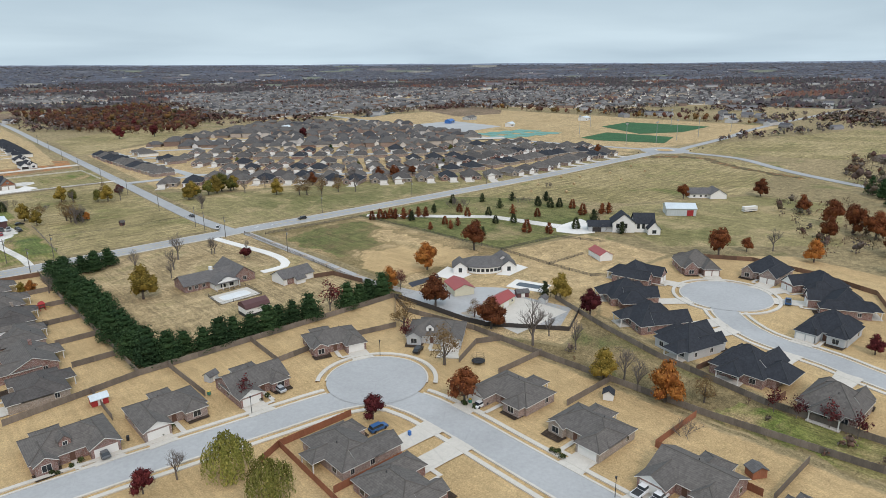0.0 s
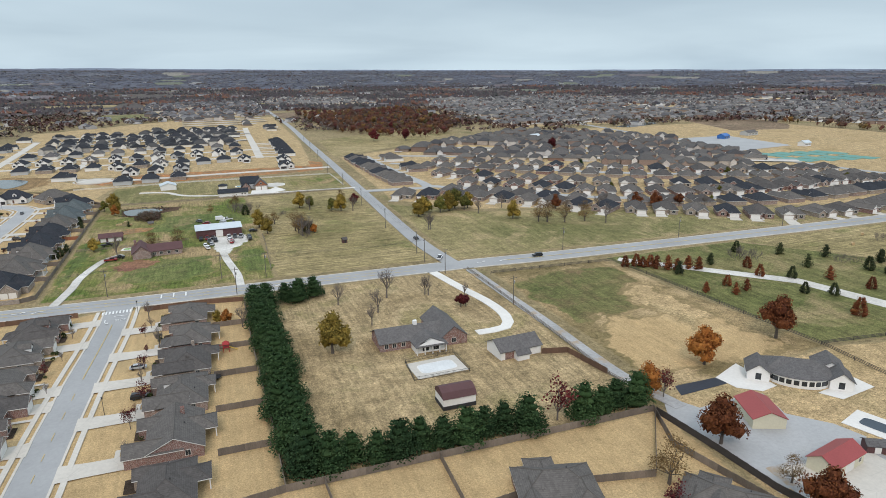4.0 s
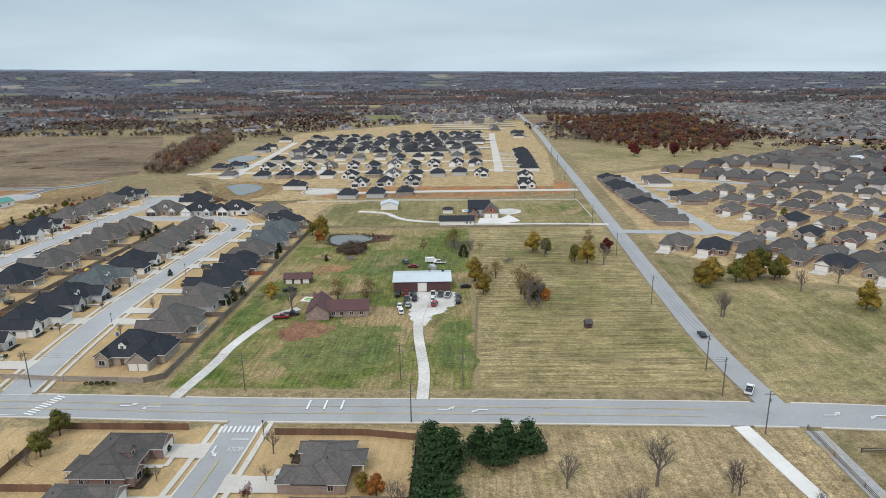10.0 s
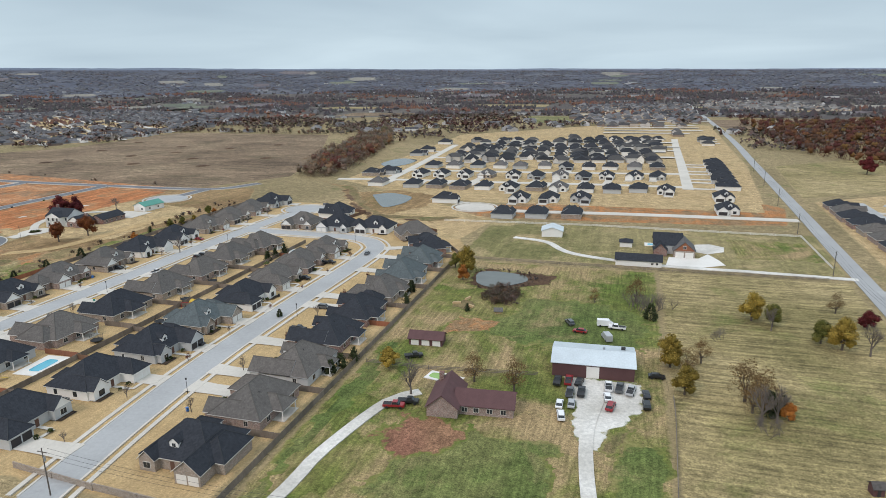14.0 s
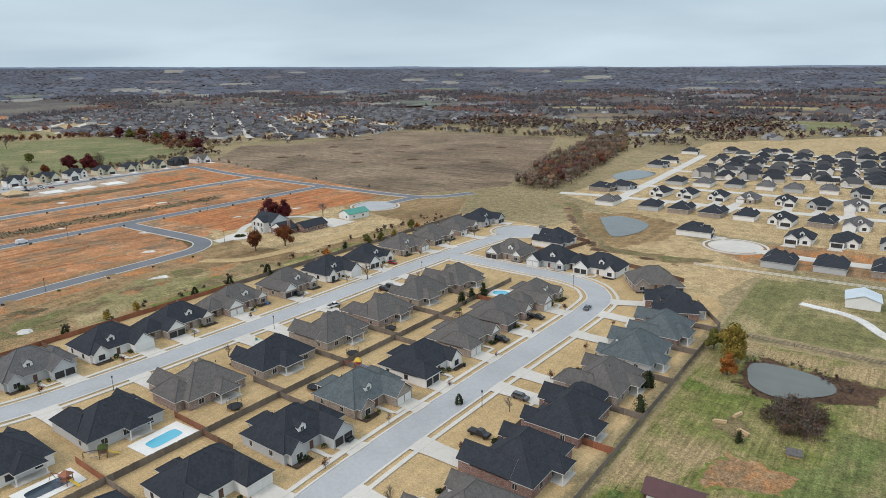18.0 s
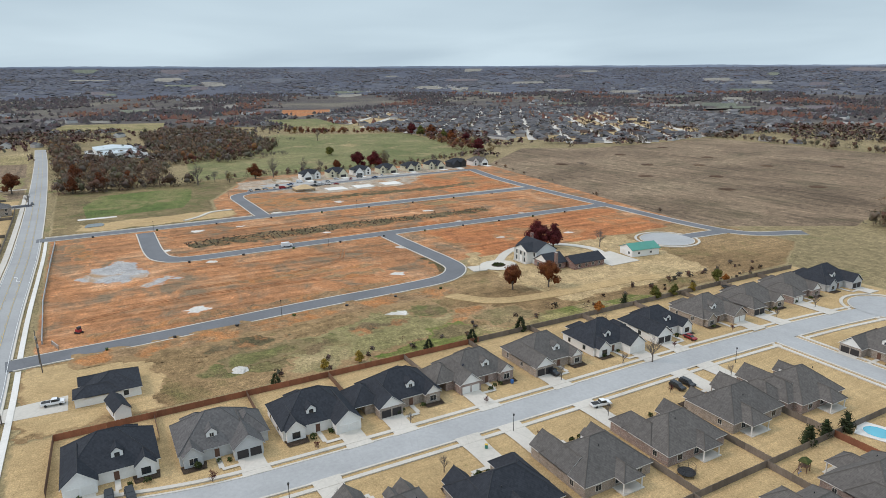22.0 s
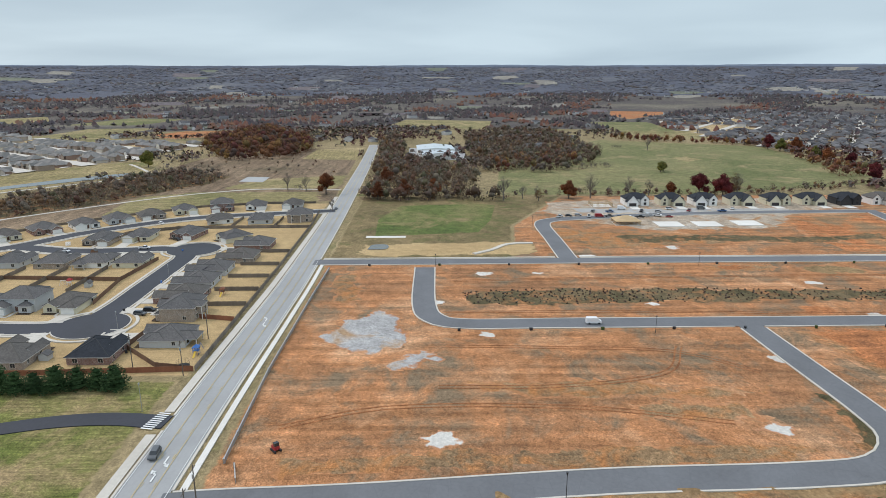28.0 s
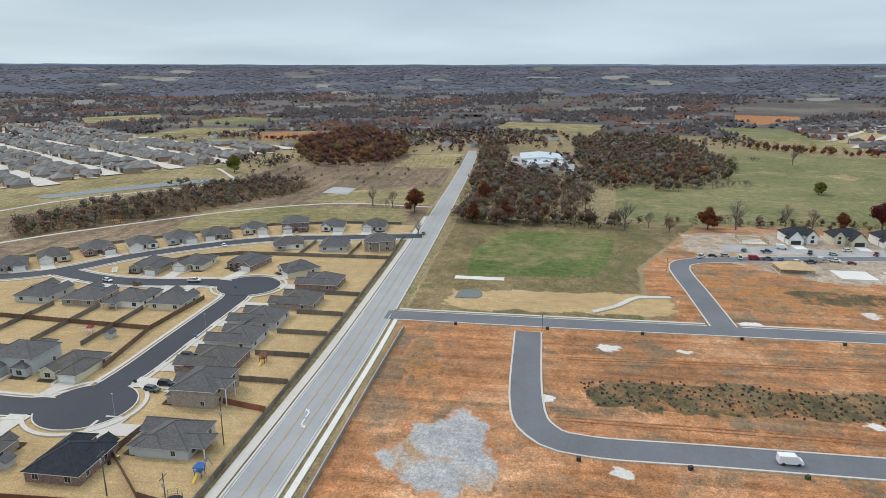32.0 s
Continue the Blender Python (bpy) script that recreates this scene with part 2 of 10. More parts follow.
def leafy(name, stops, island=True, rough=0.75):
    """Foliage: every leaf clump takes its own tone between the stops."""
    m, t, b = nodes_of(name)
    g = t.nodes.new("ShaderNodeNewGeometry")
    fac = g.outputs["Random Per Island"]
    if not island:
        own = t.nodes.new("ShaderNodeAttribute")
        own.attribute_name = "tone"
        near = add(t, "ShaderNodeMath", [(0, fac)])
        near.operation, near.inputs[1].default_value, near.inputs[2].default_value = "MULTIPLY_ADD", 0.16, -0.08
        fac = add(t, "ShaderNodeMath", [(0, own.outputs["Fac"]), (1, near.outputs[0])]).outputs[0]
    n = len(stops) - 1
    col = ramp(t, fac, [(i / n, c) for i, c in enumerate(stops)])
    r = t.nodes.new("ShaderNodeObjectInfo").outputs["Random"]
    col = blend(t, 1.0, col, ramp(t, r, [(0.0, (0.75, 0.75, 0.78)), (1.0, (1.25, 1.2, 1.1))]), "MULTIPLY")
    col = blend(t, 1.0, col, ramp(t, noise_of(t, g.outputs["Position"], 2.5, 2), [(0.3, (0.75,) * 3), (0.7, (1.25,) * 3)]), "MULTIPLY")
    t.links.new(col, b.inputs["Base Color"])
    b.inputs["Roughness"].default_value = rough
    b.inputs["Specular IOR Level"].default_value = 0.06
    return m


def glassy(name, tone, rough=0.08):
    m, t, b = nodes_of(name)
    b.inputs["Base Color"].default_value = (*tone, 1)
    b.inputs["Roughness"].default_value = rough
    b.inputs["IOR"].default_value = 1.5
    return m


def waters(name, tone, deep):
    m, t, b = nodes_of(name)
    p = position(t)
    t.links.new(ramp(t, noise_of(t, p, 0.08, 3), [(0.3, deep), (0.7, tone)]), b.inputs["Base Color"])
    b.inputs["Roughness"].default_value = 0.12
    bumped(t, b, noise_of(t, p, 1.2, 3), 0.15, 0.03)
    return m


TAN, TAN_DARK = (0.52, 0.365, 0.195), (0.43, 0.295, 0.15)
M = dict(
    far_ground=terrain("far_woodland_and_fields", (0.085, 0.074, 0.07), (0.11, 0.093, 0.085), (0.2, 0.175, 0.13), patch=(0.15, 0.15, 0.095), patch_at=0.62, broad=0.004, fine=0.2),
    # bluish rim ground: distance haze put into its base colour
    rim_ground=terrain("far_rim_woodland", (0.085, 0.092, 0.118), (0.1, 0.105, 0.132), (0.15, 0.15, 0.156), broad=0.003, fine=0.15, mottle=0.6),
    ground=terrain("ground_turf", (0.2, 0.155, 0.08), (0.28, 0.215, 0.115), (0.36, 0.27, 0.15), patch=(0.16, 0.155, 0.062), patch_at=0.6, broad=0.006, fine=0.35),
    zoysia=terrain("dormant_zoysia_turf", (0.41, 0.28, 0.143), (0.456, 0.3135, 0.1615), TAN, patch=(0.342, 0.247, 0.133), patch_at=0.64, fine=0.9, broad=0.03, mottle=0.4, stripes=("X", 1.2, 0.1)),
    zoysia_pale=terrain("pale_dormant_turf", (0.36, 0.26, 0.13), (0.45, 0.32, 0.17), (0.5, 0.37, 0.2), patch=(0.27, 0.2, 0.1), patch_at=0.6, broad=0.03),
    hay=terrain("mown_hay_field", (0.22, 0.18, 0.08), (0.31, 0.242, 0.12), (0.43, 0.33, 0.18), patch=(0.165, 0.165, 0.058), patch_at=0.6, stripes=("Y", 1.5, 0.42), broad=0.016),
    green=terrain("green_fescue_lawn", (0.075, 0.125, 0.022), (0.15, 0.16, 0.045), (0.29, 0.23, 0.105), patch=(0.33, 0.235, 0.125), patch_at=0.51, broad=0.026, stripes=("X", 0.9, 0.3)),
    meadow=terrain("green_pasture", (0.165, 0.155, 0.062), (0.245, 0.205, 0.095), (0.33, 0.26, 0.135), patch=(0.38, 0.285, 0.155), patch_at=0.55, stripes=("X", 3.0, 0.18), broad=0.01),
    pasture=terrain("green_grazed_pasture", (0.12, 0.135, 0.052), (0.185, 0.18, 0.08), (0.26, 0.225, 0.11), patch=(0.3, 0.23, 0.125), patch_at=0.58, stripes=("X", 3.0, 0.15), broad=0.008),
    green_field=terrain("green_winter_field", (0.08, 0.115, 0.032), (0.122, 0.148, 0.046), (0.22, 0.19, 0.085), patch=(0.26, 0.2, 0.1), patch_at=0.58, stripes=("X", 1.2, 0.25), broad=0.02),
    brownfield=terrain("brown_rough_pasture", (0.145, 0.1, 0.066), (0.235, 0.162, 0.107), (0.315, 0.23, 0.15), patch=(0.14, 0.105, 0.065), patch_at=0.57, broad=0.011, stripes=("Y", 5.0, 0.3), patch_scale=0.02, mottle=1.3),
    site=terrain("churned_pale_site_earth", (0.3, 0.24, 0.18), (0.42, 0.34, 0.26), (0.5, 0.44, 0.37), patch=(0.36, 0.19, 0.09), patch_at=0.56, broad=0.05, patch_scale=0.07),
    estate=terrain("estate_lawn", (0.25, 0.18, 0.095), (0.37, 0.27, 0.15), (0.48, 0.36, 0.21), patch=(0.2, 0.165, 0.07), patch_at=0.58, broad=0.03, stripes=("X", 1.4, 0.25)),
    horse=terrain("worn_paddock", (0.14, 0.115, 0.048), (0.24, 0.175, 0.085), (0.4, 0.28, 0.145), patch=(0.48, 0.345, 0.19), patch_at=0.53, broad=0.018),
    soil=terrain("red_clay_soil", (0.29, 0.145, 0.075), (0.44, 0.195, 0.088), (0.55, 0.315, 0.18), patch=(0.215, 0.15, 0.095), patch_at=0.54, broad=0.03, stripes=("X", 4.0, 0.3), patch_scale=0.05, mottle=0.9),
    soil_red=terrain("fresh_red_clay", (0.32, 0.13, 0.06), (0.45, 0.17, 0.068), (0.46, 0.25, 0.12), patch=(0.25, 0.16, 0.09), patch_at=0.56, broad=0.03, stripes=("X", 3.5, 0.32)),
    scrub=terrain("scrubby_set_aside_grass", (0.189, 0.117, 0.0585), (0.279, 0.18, 0.09), (0.351, 0.2295, 0.1215), patch=(0.153, 0.1305, 0.0522), patch_at=0.6, broad=0.02, stripes=("X", 3.0, 0.2)),
    weeds=terrain("dark_dry_weeds", (0.07, 0.062, 0.03), (0.115, 0.092, 0.048), (0.21, 0.145, 0.08), patch=(0.34, 0.16, 0.07), patch_at=0.55, patch_scale=0.12, broad=0.04),
    wash=terrain("pale_limestone_screenings", (0.32, 0.31, 0.3), (0.4, 0.39, 0.38), (0.5, 0.49, 0.47), patch=(0.38, 0.25, 0.15), patch_at=0.55, patch_scale=0.06, broad=0.06, mottle=0.7),
    clay_brown=terrain("weathered_brown_clay", (0.2, 0.13, 0.075), (0.28, 0.175, 0.095), (0.37, 0.23, 0.125), patch=(0.42, 0.18, 0.07), patch_at=0.5, patch_scale=0.08, broad=0.03, stripes=("X", 3.0, 0.15)),
    nursery=terrain("green_nursery_meadow", (0.1, 0.115, 0.036), (0.15, 0.148, 0.055), (0.235, 0.195, 0.09), patch=(0.28, 0.215, 0.11), patch_at=0.58, broad=0.02, stripes=("X", 2.0, 0.25)),
    paddock=terrain("olive_worn_paddock", (0.105, 0.12, 0.04), (0.15, 0.142, 0.055), (0.22, 0.165, 0.08), patch=(0.19, 0.13, 0.07), patch_at=0.55, broad=0.02, stripes=("X", 2.5, 0.2)),
    soil_rut=terrain("dark_clay_rut", (0.24, 0.1, 0.045), (0.3, 0.12, 0.05), (0.36, 0.16, 0.075), broad=0.1),
    rough=terrain("rough_brown_grass", (0.13, 0.1, 0.05), (0.2, 0.15, 0.075), (0.3, 0.215, 0.11), patch=(0.12, 0.12, 0.045), patch_at=0.55, broad=0.03, patch_scale=0.05),
    mud=terrain("dark_mud", (0.07, 0.04, 0.025), (0.11, 0.065, 0.04), (0.17, 0.11, 0.07)),
    leaves=terrain("fallen_red_leaves", (0.15, 0.06, 0.045), (0.22, 0.095, 0.065), (0.3, 0.19, 0.1)),
    mulch=terrain("dark_mulch", (0.04, 0.028, 0.02), (0.06, 0.042, 0.03), (0.09, 0.06, 0.04)),
    gravel=paved("white_gravel", (0.66, 0.63, 0.58), (0.46, 0.43, 0.38), 0.8),
    grey_gravel=paved("grey_gravel", (0.4, 0.39, 0.38), (0.3, 0.3, 0.29), 0.8, worn=(0.36, 0.28, 0.2)),
    road=paved("old_grey_asphalt", (0.35, 0.35, 0.345), (0.3, 0.3, 0.296), 0.94, lines=0.03),
    street=paved("pale_grey_street", (0.39, 0.39, 0.385), (0.335, 0.335, 0.33), 0.92, lines=0.05),
    new_road=paved("grey_subdivision_asphalt", (0.155, 0.16, 0.17), (0.125, 0.128, 0.135), 0.92, lines=0.1),
    black_road=paved("fresh_black_asphalt", (0.026, 0.03, 0.042), (0.02, 0.023, 0.032), 0.85, rough=0.7),
    concrete=paved("pale_concrete", (0.58, 0.535, 0.47), (0.5, 0.46, 0.4), 0.93, lines=0.1),
    concrete_new=paved("new_white_concrete", (0.72, 0.69, 0.64), (0.62, 0.59, 0.54), 0.94),
    white_line=coat("white_road_paint", (0.72, 0.72, 0.7), rel=0),
    yellow_line=coat("yellow_road_paint", (0.6, 0.43, 0.13), rel=0),
    roof_black=shingle("charcoal_shingle", (0.038, 0.0415, 0.049)),
    roof_grey=shingle("grey_shingle", (0.125, 0.118, 0.115)),
    roof_green=shingle("grey_green_shingle", (0.1, 0.117, 0.12)),
    roof_taupe=shingle("weathered_brown_grey_shingle", (0.124, 0.113, 0.104)),
    roof_brown=shingle("brown_shingle", (0.092, 0.084, 0.079)),
    roof_red=coat("red_metal_roof", (0.33, 0.06, 0.055), 0.08, 0.8, 0.45, 0.2, streak=True),
    roof_maroon=coat("maroon_shingle", (0.1, 0.045, 0.045), 0.12),
    roof_white=coat("white_metal_roof", (0.55, 0.6, 0.62), 0.08, 0.5, 0.4, 0.2, streak=True),
    roof_teal=coat("green_metal_roof", (0.05, 0.25, 0.19), 0.08, 0.5, 0.4, 0.2),
    brick_red=brickwork("red_brick", (0.24, 0.105, 0.08), (0.17, 0.075, 0.06)),
    brick_tan=brickwork("tan_brick", (0.33, 0.26, 0.2), (0.25, 0.19, 0.15)),
    brick_pink=brickwork("rose_brown_brick", (0.31, 0.2, 0.165), (0.22, 0.15, 0.125)),
    white_wall=coat("white_siding", (0.76, 0.75, 0.72), 0.04, 0.6, rel=0),
    grey_wall=coat("grey_siding", (0.46, 0.47, 0.47), 0.05, 0.6, rel=0),
    cream_wall=coat("cream_siding", (0.6, 0.56, 0.42), 0.05, 0.6, rel=0),
    trim=coat("white_trim", (0.7, 0.68, 0.64), 0.04, rel=0),
    dark_trim=coat("black_trim", (0.03, 0.03, 0.032), 0.08, rel=0),
    pane=glassy("window_glass", (0.03, 0.035, 0.04)),
    garage_white=coat("white_garage_door", (0.72, 0.7, 0.66), 0.04, rel=0),
    garage_dark=coat("dark_garage_door", (0.035, 0.03, 0.03), 0.08, rel=0),
    door=coat("dark_wood_door", (0.12, 0.06, 0.04), 0.1, rel=0),
    fence=coat("weathered_fence_board", (0.17, 0.14, 0.115), 0.2, 2.0, streak=True, random_tone=0.25),
    fence_red=coat("red_stained_fence_board", (0.25, 0.095, 0.05), 0.16, 2.0, streak=True, random_tone=0.2),
    fence_brown=coat("brown_stained_fence_board", (0.15, 0.085, 0.055), 0.18, 2.0, streak=True, random_tone=0.25),
    rail=coat("dark_rail_fence", (0.05, 0.042, 0.038), 0.2, 2.0),
    pole=coat("weathered_pole", (0.12, 0.1, 0.085), 0.2, 2.0, streak=True),
    steel=coat("galvanised_steel", (0.4, 0.42, 0.43), 0.08, rough=0.45, metal=0.6, rel=0),
    black_iron=coat("black_iron", (0.02, 0.02, 0.022), 0.1, rough=0.5, rel=0),
    bark=coat("bark", (0.1, 0.08, 0.065), 0.25, 3.0, rel=0.05),
    twig=coat("grey_twigs", (0.14, 0.115, 0.1), 0.2, 3.0, rel=0),
    rust=leafy("rust_foliage", [(0.1, 0.035, 0.02), (0.16, 0.055, 0.025), (0.22, 0.08, 0.03)]),
    orange=leafy("orange_foliage", [(0.22, 0.075, 0.025), (0.36, 0.135, 0.035), (0.44, 0.19, 0.05)]),
    yellow=leafy("yellow_foliage", [(0.14, 0.11, 0.028), (0.25, 0.18, 0.04), (0.36, 0.25, 0.06)]),
    wine=leafy("dark_red_foliage", [(0.06, 0.014, 0.018), (0.1, 0.022, 0.024), (0.15, 0.035, 0.035)]),
    olive=leafy("olive_foliage", [(0.06, 0.075, 0.02), (0.12, 0.125, 0.035), (0.2, 0.17, 0.05)]),
    russet=leafy("russet_foliage", [(0.1, 0.035, 0.02), (0.17, 0.055, 0.025), (0.13, 0.045, 0.025), (0.22, 0.085, 0.03)]),
    willow=leafy("willow_foliage", [(0.12, 0.13, 0.03), (0.18, 0.185, 0.05), (0.26, 0.24, 0.07)]),
    pine=leafy("pine_needles", [(0.015, 0.034, 0.014), (0.028, 0.058, 0.023), (0.05, 0.088, 0.037)]),
    cedar=leafy("cedar_foliage", [(0.028, 0.035, 0.02), (0.04, 0.055, 0.025), (0.055, 0.06, 0.03)]),
    shrub=leafy("clipped_shrub", [(0.03, 0.045, 0.015), (0.05, 0.07, 0.025), (0.08, 0.085, 0.035)]),
    bronze=leafy("bronze_foliage", [(0.12, 0.075, 0.035), (0.17, 0.11, 0.05), (0.23, 0.15, 0.07)]),
    wood_mix=leafy("mixed_autumn_wood", island=False, stops=[(0.105, 0.088, 0.08), (0.15, 0.123, 0.105), (0.15, 0.078, 0.055), (0.12, 0.1, 0.09), (0.185, 0.155, 0.115), (0.11, 0.06, 0.05), (0.1, 0.1, 0.06), (0.15, 0.128, 0.115), (0.19, 0.105, 0.052), (0.12, 0.1, 0.092)]),
    wood_red=leafy("rust_red_wood", island=False, stops=[(0.1, 0.038, 0.034), (0.15, 0.06, 0.042), (0.115, 0.07, 0.052), (0.2, 0.09, 0.042), (0.09, 0.068, 0.06), (0.125, 0.043, 0.038), (0.21, 0.12, 0.045), (0.1, 0.095, 0.05)]),
    far_mix=leafy("distant_mixed_wood", island=False, stops=[(0.095, 0.08, 0.076), (0.12, 0.1, 0.092), (0.13, 0.066, 0.052), (0.1, 0.087, 0.085), (0.145, 0.118, 0.098), (0.115, 0.058, 0.05), (0.08, 0.085, 0.06), (0.155, 0.13, 0.1), (0.11, 0.097, 0.097)]),
    far_red=leafy("distant_rust_wood", island=False, stops=[(0.1, 0.052, 0.046), (0.125, 0.06, 0.05), (0.1, 0.078, 0.072), (0.14, 0.075, 0.05), (0.11, 0.05, 0.045)]),
    # wood_rim and wood_far: bluish tones that paint distance haze onto the trees
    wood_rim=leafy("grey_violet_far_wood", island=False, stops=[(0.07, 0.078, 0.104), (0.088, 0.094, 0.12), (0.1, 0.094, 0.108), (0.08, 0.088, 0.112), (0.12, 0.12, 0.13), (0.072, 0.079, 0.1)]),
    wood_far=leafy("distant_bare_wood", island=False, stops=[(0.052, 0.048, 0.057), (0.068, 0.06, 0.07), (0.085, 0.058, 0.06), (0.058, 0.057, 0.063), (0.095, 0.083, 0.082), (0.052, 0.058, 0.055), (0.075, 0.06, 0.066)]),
    pool=waters("pool_water", (0.1, 0.45, 0.55), (0.06, 0.36, 0.48)),
    pond=waters("pond_water", (0.12, 0.12, 0.1), (0.085, 0.085, 0.07)),
    cover=coat("white_pool_cover", (0.62, 0.63, 0.62), 0.08, 0.5, rel=0),
    dark_pool=waters("dark_pool_water", (0.03, 0.045, 0.06), (0.02, 0.03, 0.045)),
    algae=waters("algae_green_pool", (0.28, 0.45, 0.12), (0.2, 0.36, 0.08)),
    tyre=coat("black_rubber", (0.018, 0.018, 0.02), 0.1, rel=0),
    solar=glassy("solar_cells", (0.012, 0.016, 0.03), 0.15),
    lumber=coat("raw_lumber", (0.5, 0.35, 0.19), 0.15, rel=0),
    red_paint=coat("red_paint", (0.35, 0.03, 0.03), 0.08, rel=0),
    blue_paint=coat("blue_plastic", (0.03, 0.14, 0.4), 0.08, rough=0.5, rel=0),
    yellow_paint=coat("yellow_plastic", (0.6, 0.38, 0.03), 0.08, rough=0.5, rel=0),
    turf=terrain("artificial_turf", (0.032, 0.095, 0.042), (0.038, 0.11, 0.047), (0.048, 0.13, 0.055), broad=0.05, mottle=0.3),
)
for key, tone in dict(white=(0.75, 0.75, 0.75), black=(0.018, 0.018, 0.02), silver=(0.4, 0.41, 0.42), red=(0.28, 0.02, 0.025), blue=(0.03, 0.1, 0.24), grey=(0.1, 0.105, 0.11)).items():
    M["car_" + key] = coat(key + "_car_paint", tone, 0.03, rough=0.28, rel=0)


# ---- mesh tools ----
class Mesh:
    """Points and faces gathered for one mesh; faces carry a material slot."""

    def __init__(self):
        self.v, self.f, self.m = [], [], []

    def face(self, pts, slot=0):
        n = len(self.v)
        self.v.extend(pts)
        self.f.append(tuple(range(n, n + len(pts))))
        self.m.append(slot)

    def box(self, x0, y0, z0, x1, y1, z1, slot=0):
        n = len(self.v)
        self.v.extend([(x0, y0, z0), (x1, y0, z0), (x1, y1, z0), (x0, y1, z0), (x0, y0, z1), (x1, y0, z1), (x1, y1, z1), (x0, y1, z1)])
        for q in ((3, 2, 1, 0), (4, 5, 6, 7), (0, 1, 5, 4), (1, 2, 6, 5), (2, 3, 7, 6), (3, 0, 4, 7)):
            self.f.append(tuple(n + i for i in q))
            self.m.append(slot)
        return self

    def tube(self, a, b, ra, rb, n=6, slot=0, caps=True):
        a, b = Vector(a), Vector(b)
        q = (b - a).to_track_quat("Z", "Y")
        k = len(self.v)
        for c, r in ((a, ra), (b, rb)):
            for i in range(n):
                w = 2 * math.pi * i / n
                self.v.append(tuple(c + q @ Vector((r * math.cos(w), r * math.sin(w), 0))))
        for i in range(n):
            j = (i + 1) % n
            self.f.append((k + i, k + j, k + n + j, k + n + i))
            self.m.append(slot)
        if caps:
            self.f.append(tuple(k + n + i for i in range(n)))
            self.f.append(tuple(k + n - 1 - i for i in range(n)))
            self.m.extend([slot, slot])
        return self

    def data(self, name, mats, smooth=False):
        me = bpy.data.meshes.new(name)
        me.from_pydata(self.v, [], self.f)
        for mt in (mats if isinstance(mats, (list, tuple)) else [mats]):
            me.materials.append(M[mt] if isinstance(mt, str) else mt)
        if max(self.m, default=0) > 0:
            me.polygons.foreach_set("material_index", self.m)
        if smooth:
            me.polygons.foreach_set("use_smooth", [True] * len(me.polygons))
        return me


def part(name, mesh, mats, parent=None, label="", at=None):
    ob = new(name, mesh if isinstance(mesh, bpy.types.Mesh) else mesh.data(name, mats))
    if parent:
        ob.parent = parent
    if at is not None:
        ob.matrix_basis = at
    if label:
        ob["label"] = label
    return ob


def thing(name, label, category, group="", at=None, kind=""):
    ob = new(name)
    ob.empty_display_size = 0.2
    if at is not None:
        ob.matrix_basis = at
    return tagged(ob, label, category, group, kind)


def setting(name, mesh, mats, label="", category="", kind="structure"):
    return tagged(part(name, mesh, mats), label, category, "", kind)


rnd = random.Random(7)

from mathutils import noise


# ---- ground: one sheet to the horizon, with fields and lawns on it ----
def dense(pts, step, closed=True, jitter=0.0):
    out, n = [], len(pts)
    for i in range(n if closed else n - 1):
        a, b = Vector(pts[i]), Vector(pts[(i + 1) % n])
        k = max(1, int((b - a).length / step))
        for j in range(k):
            p = a.lerp(b, j / k)
            if jitter and j:
                p = p + Vector((rnd.uniform(-jitter, jitter), rnd.uniform(-jitter, jitter)))
            out.append((p.x, p.y))
    if not closed:
        out.append(tuple(pts[-1]))
    return out


def smooth_line(pts, step=4.0):
    """A Catmull-Rom line through the points, at even steps."""
    p = [Vector(q) for q in pts]
    p = [p[0] * 2 - p[1]] + p + [p[-1] * 2 - p[-2]]
    out = []
    for i in range(1, len(p) - 2):
        k = max(1, int((p[i + 1] - p[i]).length / step))
        for j in range(k):
            t = j / k
            a, b, c, d = p[i - 1:i + 3]
            q = 0.5 * ((2 * b) + (c - a) * t + (2 * a - 5 * b + 4 * c - d) * t * t + (3 * b - a - 3 * c + d) * t * t * t)
            out.append((q.x, q.y))
    out.append(tuple(pts[-1]))
    return out


def inside(x, y, poly):
    hit, n = False, len(poly)
    for i in range(n):
        (x0, y0), (x1, y1) = poly[i], poly[(i + 1) % n]
        if (y0 > y) != (y1 > y) and x < (x1 - x0) * (y - y0) / (y1 - y0) + x0:
            hit = not hit
    return hit


ground = Mesh()
RADII = [0, 300, 700, 1300, 2000, 2300, 2700, 3100, 3500, 3900, 4300, 4700]


def lift_at(x, y):
    """Lifts the land beyond two kilometres, shaped to fit the horizon in the camera's view."""
    a = math.atan2(y - 350, x + 60)
    return (111.0 - 61.0 * math.cos(a)) * max(0.0, (math.hypot(x + 60, y - 350) - 2000) / 2700) ** 1.4



ring = [[(-60 + r * math.cos(a), 350 + r * math.sin(a), lift_at(-60 + r * math.cos(a), 350 + r * math.sin(a))) for a in (2 * math.pi * i / 64 for i in range(64))] for r in RADII[1:]]
ground.face(ring[0])
for lo, hi in zip(ring, ring[1:]):
    for i in range(64):
        j = (i + 1) % 64
        # the outermost rings take the rim material with the haze in its colour
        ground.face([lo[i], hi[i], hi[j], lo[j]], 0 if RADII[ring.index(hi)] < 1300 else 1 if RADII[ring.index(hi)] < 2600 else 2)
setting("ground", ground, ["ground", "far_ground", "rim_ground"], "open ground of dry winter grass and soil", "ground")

ZONES = []
LEVEL = [0.0]


LAID = []


